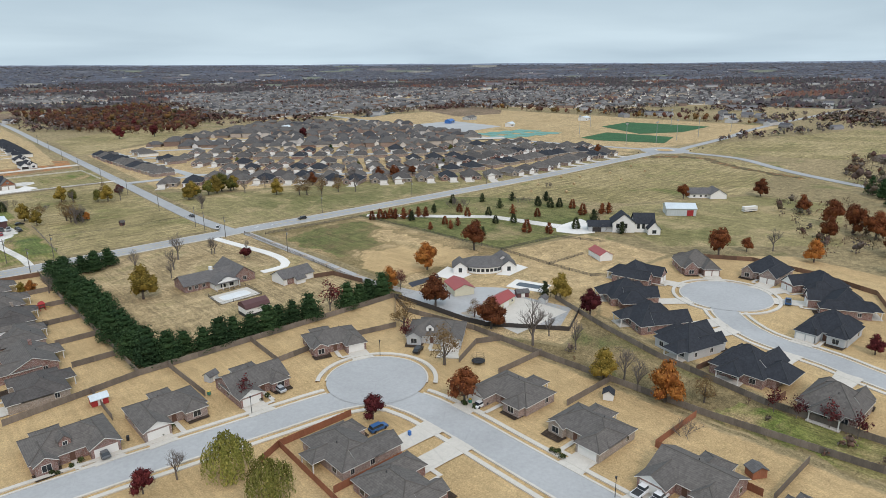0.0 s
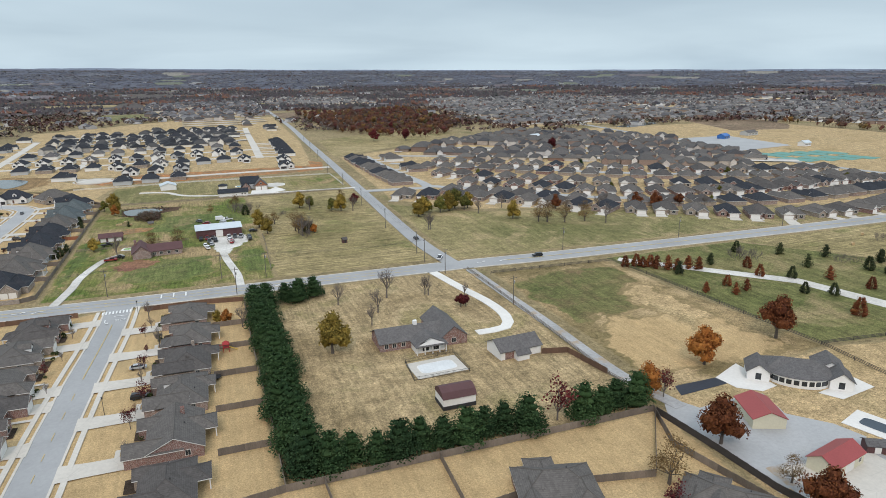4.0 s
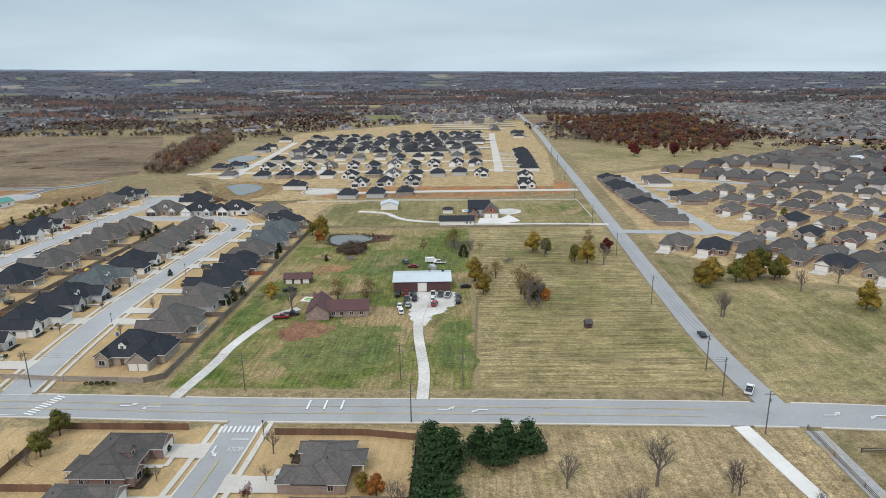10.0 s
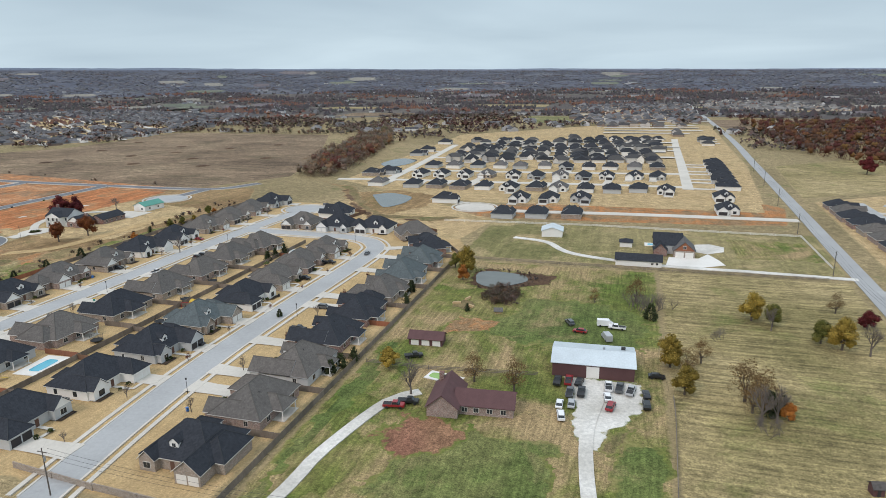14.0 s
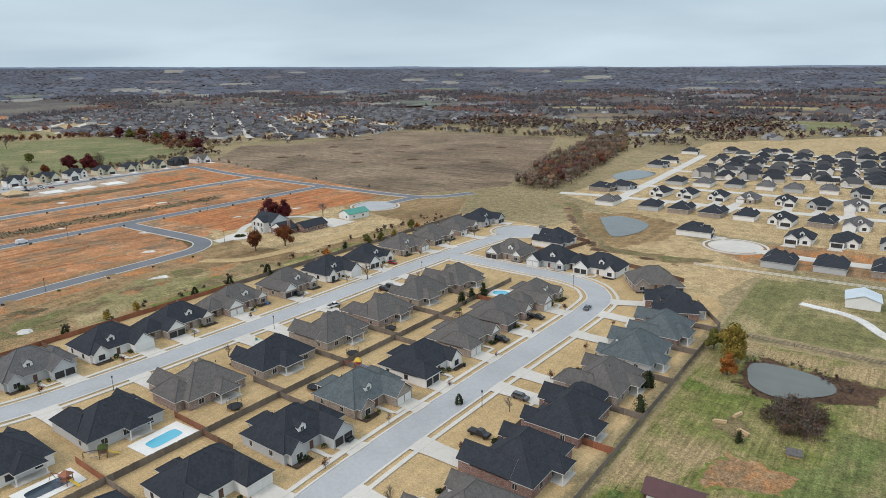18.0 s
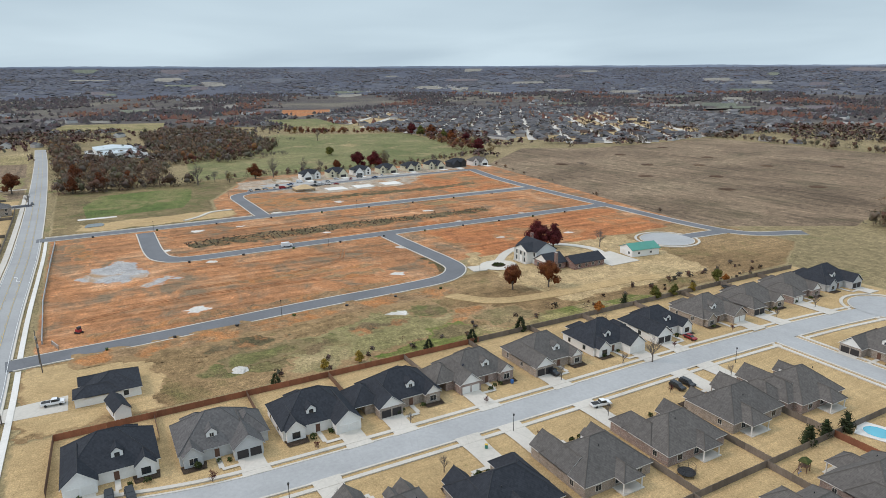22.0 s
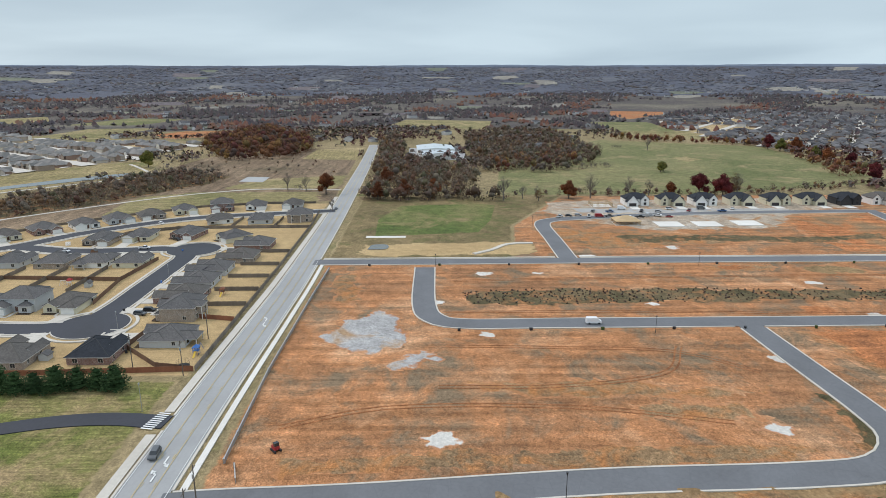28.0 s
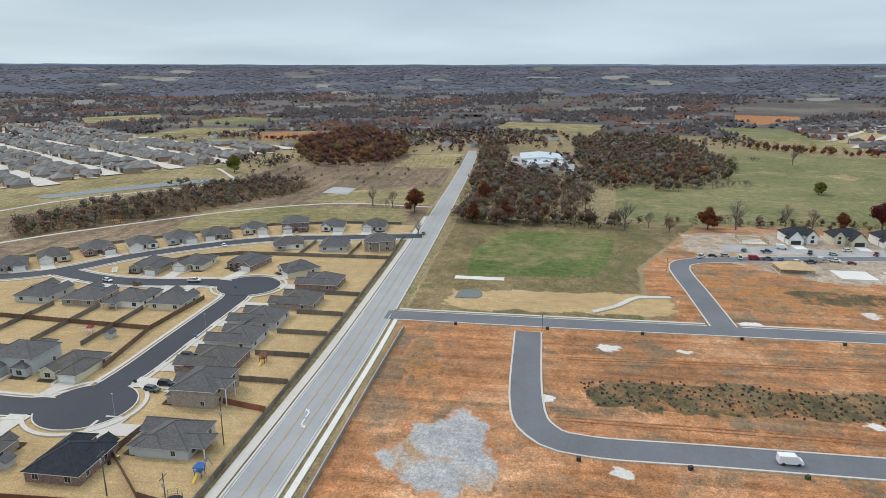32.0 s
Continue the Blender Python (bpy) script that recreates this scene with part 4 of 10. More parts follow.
ROADS = [
    road("road", 11.8, [(-1045, 312), (-842, 320), (-593, 326.5), (-442, 328.5), (-380, 328), (-325, 327), (-280, 326.8), (-224, 327), (-72, 324), (0, 322), (60, 322), (137, 321), (191, 318), (292, 316), (400, 315), (486, 319), (556, 321)],
         "grey asphalt main road with worn yellow centre lines", "concrete", ()),
    road("road", 7.6, [(137, 324), (135, 360), (136, 407), (142, 542), (149, 700), (157, 900), (171, 1273), (187, 2250)], "straight grey asphalt country road", None),
    road("grey_gravel", 4.2, [(141, 313), (141.5, 278), (142, 244), (142, 204), (146, 182)], "narrow grey gravel lane", None),
    road("concrete_new", 4.0, [(124.5, 315), (128, 292), (131.5, 272), (131.5, 257), (127, 247.5), (116, 246.5)], "curving white concrete driveway", None),
    road("road", 8.6, [(1, 318), (0, 290), (-3, 247), (-5, 203), (-6, 150), (-6, -140)], "grey asphalt residential street", "concrete", ((6.0, 7.3), (-7.3, -6.0))),
    road("street", 9.6, [(-6, 142), (22, 139.5), (45, 136.5), (64, 134), (80, 131.5), (90, 126), (94, 116), (95, 100), (95, 60), (97, -140)], "pale grey residential street", "concrete", ((6.6, 7.8), (-7.8, -6.6))),
    road("street", 8.6, [(228, 98), (214, 92), (205, 83), (199.5, 73), (198, 63), (197, 52), (193, 36), (188, 0), (184, -140)], "pale grey cul-de-sac street", "concrete", ((6.0, 7.2), (-7.2, -6.0))),
    road("street", 9.0, [(-68, 326), (-73, 365), (-76, 405), (-76, 456), (-75, 525), (-80, 546), (-96, 557), (-130, 559), (-166, 560)], "pale grey residential street", "concrete", ((6.4, 7.6), (-7.6, -6.4))),
    road("street", 9.0, [(-178, 329), (-174, 350), (-168, 378), (-166.5, 420), (-166, 470), (-166, 530), (-164, 580), (-160, 618)], "pale grey residential street", "concrete", ((6.4, 7.6), (-7.6, -6.4))),
    road("new_road", 9.0, [(-268, 331.6), (-269, 345), (-270.5, 375), (-275, 430), (-276.5, 475), (-279.5, 496), (-290, 507), (-305, 509), (-335, 508), (-370, 507)], "new grey asphalt estate road", "concrete", ()),
    road("new_road", 9.0, [(-446, 387), (-395, 387), (-378, 391), (-372, 403), (-372, 440), (-372, 540), (-372, 676)], "new grey asphalt estate road", "concrete", ()),
    road("new_road", 9.0, [(-456, 332), (-456, 400), (-457, 500), (-457, 676)], "new grey asphalt estate road", "concrete", ((6.2, 7.4),)),
    road("new_road", 9.0, [(-457, 459), (-500, 459), (-538, 459), (-551, 466), (-557, 484), (-567, 540), (-573, 600), (-576, 692)], "new grey asphalt estate road", "concrete", ()),
    road("new_road", 8.4, [(-580, 692), (-520, 681), (-457, 676), (-372, 675), (-276, 678), (-250, 712)], "new grey asphalt estate road", "concrete", ()),
    road("new_road", 8.4, [(-276, 678), (-278, 648)], "new grey asphalt estate road", "concrete", ()),
    road("black_road", 10.0, [(-455, 60), (-466, 110), (-478, 145), (-487, 161), (-499, 171), (-517, 182), (-534, 198), (-552, 219), (-566, 244), (-575, 280), (-581, 305), (-585, 324)], "fresh black asphalt street", "concrete", ((6.9, 8.1), (-8.1, -6.9))),
    road("black_road", 10.0, [(-490, 166), (-483, 187), (-480, 203), (-481, 224), (-484, 246), (-480, 259), (-468, 264.5), (-455, 265), (-422, 265), (-393, 265), (-379, 262), (-371, 251), (-370, 236), (-373, 200), (-376, 80)], "fresh black asphalt street", "concrete", ((6.2, 7.4), (-7.4, -6.2))),
    road("concrete", 2.6, [(-440, 30), (-500, 75), (-541, 99), (-566, 117), (-604, 150), (-633, 178), (-659, 211), (-677, 254), (-672, 316)], "pale concrete foot trail", None),
    road("concrete", 3.0, [(-560, 10), (-612, 24), (-663, 46), (-745, 117), (-767, 122), (-820, 86), (-840, 70)], "pale concrete foot trail", None),
    road("black_road", 6.5, [(-303, 320), (-305, 305), (-304, 292), (-301, 280), (-295, 262), (-286, 240), (-272, 215)], "fresh black asphalt path", None),
    road("gravel", 3.3, [(45, 328), (44.5, 345), (41, 372), (40, 390), (42, 408)], "white gravel farm driveway", None),
    road("gravel", 3.4, [(-23, 328), (-20, 350), (-19, 365), (-13, 390), (-6, 398)], "pale gravel driveway", None),
    road("gravel", 3.6, [(-12, 578), (6, 572), (22, 552), (60, 541), (100, 540), (140, 538)], "pale gravel farm lane", None),
    road("road", 8.0, [(576, 303), (572, 250), (537, 200), (515, 163), (486, 100), (450, 10)], "grey asphalt road", None),
    road("road", 8.0, [(594, 316), (640, 320), (720, 328), (932, 353), (1600, 380)], "grey asphalt road", None),
    road("road", 8.0, [(572, 340), (560, 400), (548, 480), (545, 590), (575, 720), (620, 1100)], "grey asphalt road", None),
    road("street", 8.0, [(142, 520), (172, 518), (192, 521), (190, 594), (189, 657), (190, 720)], "pale estate street", None),
    road("street", 8.0, [(194, 521), (240, 480), (290, 430), (380, 395), (488, 396), (545, 372)], "pale estate street", None),
    road("street", 8.0, [(200, 655), (280, 590), (360, 520), (450, 470), (545, 440)], "pale estate street", None),
    road("street", 8.0, [(204, 715), (300, 665), (400, 600), (480, 560), (560, 520)], "pale estate street", None),
    road("street", 8.0, [(290, 760), (380, 700), (470, 640), (560, 600)], "pale estate street", None),
    road("concrete", 8.0, [(88, 752), (91, 877), (95, 1060), (98, 1150)], "pale estate street", None),
    road("concrete", 8.0, [(-50, 653), (-19, 647), (45, 652), (142, 655)], "pale estate street", None),
    road("concrete", 8.0, [(-196, 748), (-151, 754), (-60, 757), (20, 762), (89, 762)], "pale estate street", None),
    road("concrete", 8.0, [(-152, 812), (-40, 818), (89, 832)], "pale estate street", None),
    road("concrete", 8.0, [(-158, 905), (-40, 930), (92, 950)], "pale estate street", None),
    road("concrete", 8.0, [(-151, 754), (-154, 810), (-157, 863), (-169, 1036)], "pale estate street", None),
]
for cx, cy, r, mt in ((94, 134, 14.0, "street"), (228, 98, 16.0, "street"), (-160, 622, 13.0, "street"), (-279, 634, 14.0, "street"),
                      (-373, 265, 13.0, "black_road"), (-482, 264, 13.5, "black_road"), (576, 322, 22.0, "road"), (-52, 653, 12.5, "concrete")):
    disc(cx, cy, r, mt)

for mat, width, line, label, curb, walks in ROADS:
    ROAD_Z[0] += 0.003
    m = Mesh()
    ribbon(m, line, width / 2, -width / 2, ROAD_Z[0])
    setting("road", m, mat, label, "road")
    half = width / 2
    runs = []
    if curb:
        runs = [("curb", half + 0.55, half - 0.02, 0.10, curb), ("curb", -half + 0.02, -half - 0.55, 0.10, curb)]
    runs += [("pavement", b, a, 0.09, "concrete") for a, b in walks]
    for name, left, right, up, cm in runs:
        fine = dense(line, 1.5, False)
        run, out = [], []
        mid = (left + right) / 2
        for i, q in enumerate(fine):
            d = (Vector(fine[min(i + 1, len(fine) - 1)]) - Vector(fine[max(i - 1, 0)])).normalized()
            x, y = q[0] - d.y * mid, q[1] + d.x * mid
            if on_road(x, y, line, 0.05):
                if len(run) > 1:
                    out.append(run)
                run = []
            else:
                run.append(q)
        if len(run) > 1:
            out.append(run)
        m = Mesh()
        for run in out:
            ribbon(m, run, left, right, ROAD_Z[0] + up)
        if out:
            setting(name, m, cm, "pale concrete kerb" if name == "curb" else "pale concrete pavement", name)
for cx, cy, r, mt in DISCS:
    ROAD_Z[0] += 0.003
    m = Mesh()
    circle = [(cx + r * math.cos(a), cy + r * math.sin(a)) for a in (2 * math.pi * i / 56 for i in range(56))]
    m.face([(x, y, ROAD_Z[0]) for x, y in circle])
    setting("road", m, mt, "round turning head of a street", "road")
    m = Mesh()
    for lo, hi, up in ((r, r + 0.4, 0.1), (r + 1.9, r + 3.1, 0.09)):
        if hi > r + 1 and (mt == "new_road" or r > 17.5):
            continue
        for i in range(112):
            a, b = 2 * math.pi * i / 112, 2 * math.pi * (i + 1) / 112
            c, s = math.cos((a + b) / 2), math.sin((a + b) / 2)
            x, y = cx + (lo + hi) / 2 * c, cy + (lo + hi) / 2 * s
            if road_there(x, y, 0.1) or (cx == 94 and c + s < -0.15):
                continue
            q = [(cx + q * math.cos(w), cy + q * math.sin(w)) for q, w in ((lo, a), (hi, a), (hi, b), (lo, b))]
            z = ROAD_Z[0] + up
            m.face([(x, y, z) for x, y in q])
            m.face([(*q[0], z), (*q[3], z), (*q[3], 0), (*q[0], 0)])
            m.face([(*q[1], z), (*q[1], 0), (*q[2], 0), (*q[2], z)])
    if m.f:
        setting("curb", m, "concrete", "pale concrete kerb round a turning head", "curb")


# ---- houses ----
def hip(m, x0, y0, x1, y1, z, rise, over=0.45, slot=0, gable=0, thick=0.18, edge=None):
    """A hipped roof over a rectangle; the ridge runs along the longer side. gable: the two ends upright."""
    x0, y0, x1, y1 = x0 - over, y0 - over, x1 + over, y1 + over
    w, d = x1 - x0, y1 - y0
    edge = slot if edge is None else edge
    if w >= d:
        k = 0.0 if gable else min(d / 2, w / 2 - 0.3)
        r0, r1 = (x0 + k, (y0 + y1) / 2, z + rise), (x1 - k, (y0 + y1) / 2, z + rise)
        a, b, c, e = (x0, y0, z), (x1, y0, z), (x1, y1, z), (x0, y1, z)
        sides = [[a, b, r1, r0], [c, e, r0, r1], [b, c, r1], [e, a, r0]]
    else:
        k = 0.0 if gable else min(w / 2, d / 2 - 0.3)
        r0, r1 = ((x0 + x1) / 2, y0 + k, z + rise), ((x0 + x1) / 2, y1 - k, z + rise)
        a, b, c, e = (x0, y0, z), (x1, y0, z), (x1, y1, z), (x0, y1, z)
        sides = [[b, c, r1, r0], [e, a, r0, r1], [a, b, r0], [c, e, r1]]
    if gable:
        flats = sides[:2]
        for f in flats:
            m.face(f, slot)
            m.face([(x, y, q - thick) for x, y, q in f][::-1], slot)
            for p, q in zip(f, f[1:] + f[:1]):
                m.face([p, (p[0], p[1], p[2] - thick), (q[0], q[1], q[2] - thick), q], edge)
    else:
        for f in sides:
            m.face(f, slot)
        base = [a, b, c, e]
        for p, q in zip(base, base[1:] + base[:1]):
            m.face([p, (p[0], p[1], p[2] - thick), (q[0], q[1], q[2] - thick), q], edge)
        m.face([(x, y, q - thick) for x, y, q in base][::-1], slot)
    if edge != slot:
        caps = [(r0, r1)]
        if not gable:
            near = (a, e, b, c) if w >= d else (a, b, c, e)
            caps += [(near[0], r0), (near[1], r0), (near[2], r1), (near[3], r1)]
        for p, q in caps:
            m.tube(p, q, 0.13, 0.13, 4, 2, False)


def gable_wall(m, x0, x1, y, z, rise, slot=0, depth=0.2):
    a, b, c = (x0, y, z), (x1, y, z), ((x0 + x1) / 2, y, z + rise)
    m.face([a, b, c], slot)
    m.face([(p[0], p[1] + depth, p[2]) for p in (c, b, a)], slot)


def window_at(parent, x, y, z, w, h, face, trim="trim"):
    """face: 0 looks to -y, 1 to +x, 2 to +y, 3 to -x."""
    m = Mesh()
    m.box(-w / 2 - 0.09, -0.06, -h / 2 - 0.09, w / 2 + 0.09, 0.05, h / 2 + 0.09, 0)
    m.box(-w / 2, -0.075, -h / 2, -0.03, -0.05, h / 2, 1)
    m.box(0.03, -0.075, -h / 2, w / 2, -0.05, h / 2, 1)
    return part("window", m, [trim, "pane"], parent, at=pose(x, y, z, 0, 0, 90 * face))


CAPS = {}
for key in ("roof_black", "roof_grey", "roof_green", "roof_taupe", "roof_brown", "roof_maroon"):
    base_tone = {"roof_black": (0.026, 0.028, 0.033), "roof_grey": (0.085, 0.08, 0.078), "roof_green": (0.072, 0.084, 0.086), "roof_taupe": (0.094, 0.082, 0.072), "roof_brown": (0.07, 0.061, 0.056), "roof_maroon": (0.07, 0.03, 0.03)}[key]
    CAPS[key] = key + "_cap"
    M[CAPS[key]] = coat("ridge_cap_" + key[5:], base_tone, 0.1, rel=0)


def make_house(key):
    """key: shape, roof, wall, garage. Front looks to -y; the garage stands at +x (or -x for shapes with an odd number)."""
    shape, roof, wall, garage = key
    kind, n = shape[0], int(shape[1:])
    r = random.Random(n * 17 + ord(kind))
    W, D, eave, pitch = {"C": (18.6, 14.6, 3.0, 0.8), "S": (16.5, 11.5, 2.7, 0.52), "D": (14.2, 13.4, 2.75, 0.52), "N": (12.5, 13.5, 3.0, 0.66), "B": (13.0, 14.5, 2.8, 0.6), "X": (14.0, 13.0, 3.0, 0.85)}[kind]
    W, D = W + r.uniform(-1, 1.2), D + r.uniform(-1, 1)
    side = 1 if n % 2 == 0 else -1
    tone = {"roof_black": "charcoal", "roof_grey": "grey", "roof_green": "grey-green", "roof_taupe": "weathered brown-grey", "roof_brown": "brown", "roof_maroon": "maroon"}[roof]
    skin = {"brick_red": "red brick", "brick_tan": "tan brick", "brick_pink": "rose-brown brick", "white_wall": "white-sided", "grey_wall": "grey-sided", "cream_wall": "cream-sided"}[wall]
    h = thing("house", f"{skin} single-storey house with {tone} hipped shingle roof", "house", "estate houses")
    storey = kind == "D" and n % 5 == 3
    if storey:
        eave, h["label"] = 5.4, f"{skin} two-storey house with {tone} hipped shingle roof"
    gw, gp = 6.6 if kind == "C" else 6.2, r.uniform(2.6, 4.6)
    walls = Mesh()

    def roof_part(name, *args, **kw):
        m = Mesh()
        hip(m, *args, edge=1, **kw)
        return part(name, m, [roof, "trim" if wall != "grey_wall" else "grey_wall", CAPS[roof]], h)

    def gable_part(*args):
        m = Mesh()
        gable_wall(m, *args)
        part("gable", m, "white_wall" if wall == "white_wall" or n % 2 else wall, h)

    walls.box(-W / 2, -D / 2, 0, W / 2, D / 2, eave)
    rise = min(W, D) / 2 * pitch
    roof_part("roof", -W / 2, -D / 2, W / 2, D / 2, eave, rise, gable=(kind == "S" and n % 3 == 1))
    if kind == "S" and n % 3 == 1:
        for x in (-W / 2, W / 2):
            walls.face([(x, -D / 2, eave), (x, D / 2, eave), (x, 0, eave + rise * 0.96)][::(1 if x > 0 else -1)])
    # garage wing
    gx = side * (W / 2 - gw / 2)
    y0 = -D / 2 - gp
    walls.box(gx - gw / 2, y0, 0, gx + gw / 2, -D / 2, min(eave, 3.0))
    grise = (gw / 2 + 0.45) * pitch * 1.05
    front_gable = n % 3 != 2
    roof_part("garage_roof", gx - gw / 2, y0, gx + gw / 2, D * 0.12, min(eave, 3.0), grise, gable=front_gable)
    if front_gable:
        gable_part(gx - gw / 2, gx + gw / 2, y0, min(eave, 3.0), grise * 0.86)
    # second front wing or entry gable
    ew = r.uniform(4.0, 5.4)
    ex = -side * (W / 2 - ew / 2 - r.uniform(0, 0.8))
    ep = r.uniform(1.2, 2.4)
    walls.box(ex - ew / 2, -D / 2 - ep, 0, ex + ew / 2, -D / 2, min(eave, 3.0))
    erise = (ew / 2 + 0.4) * pitch * 1.15
    eg = n % 2 == 0 or kind in "CN"
    roof_part("wing_roof", ex - ew / 2, -D / 2 - ep, ex + ew / 2, 0.0, min(eave, 3.0), erise, over=0.35, gable=eg)
    if eg:
        gable_part(ex - ew / 2, ex + ew / 2, -D / 2 - ep, min(eave, 3.0), erise * 0.88)
    # back wing with a covered patio
    bw, bp = r.uniform(5.0, 7.0), r.uniform(2.2, 3.6)
    bx = -side * r.uniform(0.5, W / 2 - bw / 2 - 0.4)
    if kind in "CSXD" and (kind != "D" or n % 2):
        roof_part("porch_roof", bx - bw / 2, -0.5, bx + bw / 2, D / 2 + bp, eave, min(bw / 2 * pitch, rise * 0.8), over=0.3)
        for px in (bx - bw / 2 + 0.15, bx + bw / 2 - 0.15):
            part("porch_post", Mesh().box(px - 0.12, D / 2 + bp - 0.3, 0, px + 0.12, D / 2 + bp - 0.06, eave - 0.1), "trim", h)
        if kind in "CX":
            part("patio", Mesh().box(bx - bw / 2 - 0.3, D / 2, 0, bx + bw / 2 + 0.3, D / 2 + bp + 0.4, 0.22), "concrete", h)
    if kind in "CX" and n % 3 == 0:
        # side wing, lower
        walls.box(side * W / 2 - (0 if side > 0 else 2.4), -D / 2 + 1.5, 0, side * W / 2 + (2.4 if side > 0 else 0), D / 2 - 2.5, eave)
        roof_part("wing_roof", side * W / 2 - 5.5, -D / 2 + 1.5, side * W / 2 + 5.5 - 3.1, D / 2 - 2.5, eave, rise * 0.62)
    body = part("wall", walls, wall, h)
    # openings
    for s in ((-1, 1) if kind in "CX" else (0,)):
        dw = 1.3 if s else 2.5
        part("garage_door", Mesh().box(gx + s * 1.5 - dw, y0 - 0.05, 0.02, gx + s * 1.5 + dw, y0 + 0.03, 2.3), garage, h)
    cx = (gx - side * gw / 2 + ex + side * ew / 2) / 2
    if kind not in "NB":
        part("door", Mesh().box(cx - 0.55, -D / 2 - 0.06, 0.15, cx + 0.55, -D / 2 + 0.02, 2.3), "door", h)
    tr = "dark_trim" if wall == "white_wall" else "trim"
    window_at(h, ex, -D / 2 - ep, 1.55, 1.8, 1.5, 0, tr)
    if kind not in "NB":
        window_at(h, W / 2, D * 0.22, 1.6, 1.1, 1.3, 1, tr)
        window_at(h, -W / 2, -D * 0.2, 1.6, 1.1, 1.3, 3, tr)
        window_at(h, -W / 2, D * 0.28, 1.6, 0.9, 1.3, 3, tr)
    for x in (-W * 0.32, 0.2, W * 0.3) if kind in "CX" else (-W * 0.3, W * 0.3) if kind in "SD" else ():
        window_at(h, x, D / 2, 1.55, 1.5, 1.4, 2, tr)
    if storey:
        for x in (-W * 0.3, W * 0.3):
            window_at(h, x, -D / 2, 4.3, 1.3, 1.3, 0, tr)
            window_at(h, x, D / 2, 4.3, 1.3, 1.3, 2, tr)
    if kind in "CN" and n % 3 != 2 or kind == "S" and n == 6:
        dx = -side * W * 0.08
        dz = eave + rise * 0.28
        dy = -D / 2 + rise * 0.28 / pitch * 0.9
        dm = Mesh()
        dm.box(dx - 1.2, dy, dz - 0.6, dx + 1.2, dy + 2.4, dz + 1.3)
        gable_wall(dm, dx - 1.2, dx + 1.2, dy, dz + 1.3, 1.0)
        dorm = part("dormer", dm, "white_wall" if wall != "brick_red" else wall, h)
        dr = Mesh()
        hip(dr, dx - 1.2, dy, dx + 1.2, dy + 3.4, dz + 1.3, 1.25, over=0.2, gable=1)
        part("dormer_roof", dr, roof, dorm)
        window_at(dorm, dx, dy, dz + 0.55, 0.9, 0.9, 0, tr)
    if kind in "CSX":
        for i in range(1):
            vx, vy = r.uniform(-W * 0.25, W * 0.25), r.uniform(0.8, D * 0.3)
            vz = eave + (D / 2 - vy) * pitch
            part("roof_vent", Mesh().tube((vx, vy, vz - 0.2), (vx, vy, vz + 0.5), 0.1, 0.1, 6), "dark_trim", h)
        if kind == "S" and n in (0, 4):
            part("chimney", Mesh().box(-side * W * 0.25 - 0.5, D * 0.1, eave, -side * W * 0.25 + 0.5, D * 0.1 + 0.9, eave + rise + 0.7), wall if wall.startswith("brick") else "grey_wall", h)
    return h, (gx, y0, gw, ex, cx, D)


HOUSES = {}


def house(x, y, front, key, drive=9.0, turn=0.0, yard=True):
    rz = {"S": 0, "E": 90, "N": 180, "W": -90}[front] + turn
    at = pose(x, y, 0.05, 0, 0, rz)
    if key in HOUSES:
        first, spec = HOUSES[key]
        h = copy_thing(first, at)
    else:
        h, spec = make_house(key)
        HOUSES[key] = (h, spec)
        h.matrix_basis = at
    gx, y0, gw, ex, cx, D = spec
    if drive:
        for k in range(4, 44):
            p = at @ Vector((gx, y0 - 0.5 * k, 0))
            if on_road(p.x, p.y, None, 0.1):
                drive = 0.5 * k
                break
        else:
            drive = min(drive, 7.0)
        m = Mesh()
        m.face([(gx - 2.9, y0 + 0.3, 0.2), (gx - 2.9, y0 - drive * 0.55, 0.2), (gx - 3.4, y0 - drive, 0.33), (gx + 3.4, y0 - drive, 0.33), (gx + 2.9, y0 - drive * 0.55, 0.2), (gx + 2.9, y0 + 0.3, 0.2)])
        m.face([(gx + 3.4, y0 - drive, 0.33), (gx - 3.4, y0 - drive, 0.33), (gx - 3.4, y0 - drive, 0.0), (gx + 3.4, y0 - drive, 0.0)])
        s = 1 if gx > cx else -1
        m.face([(cx - 0.6, -D / 2, 0.21), (cx - 0.6, y0 - 1.6, 0.21), (cx + 0.6, y0 - 1.6, 0.21), (cx + 0.6, -D / 2, 0.21)])
        m.face([(min(cx, gx - s * 2.9), y0 - 1.6, 0.21), (min(cx, gx - s * 2.9), y0 - 2.7, 0.21), (max(cx, gx - s * 2.9), y0 - 2.7, 0.21), (max(cx, gx - s * 2.9), y0 - 1.6, 0.21)])
        d = setting("driveway", m, "concrete", "pale concrete driveway and path to a house", "driveway")
        d.matrix_basis = at
        if key[0][0] in "NB":
            return h
        bed = Mesh()
        bed.face([(ex - 2.6, -D / 2 - 3.6, 0.19), (ex + 2.6, -D / 2 - 3.6, 0.19), (ex + 2.9, -D / 2 - 0.4, 0.19), (ex - 2.9, -D / 2 - 0.4, 0.19)])
        b = setting("flower_bed", bed, "mulch", "dark mulched flower bed before a house", "flower bed")
        b.matrix_basis = at
    return h


def row(front, drive, roofs, walls, garages, shape, places, turn=0.0):
    for i, (x, y) in enumerate(places):
        n = (i * 7 + int(abs(x))) % 8
        house(x, y, front, (shape + str(n), roofs[i % len(roofs)], walls[i % len(walls)], garages[i % len(garages)]), drive, turn)


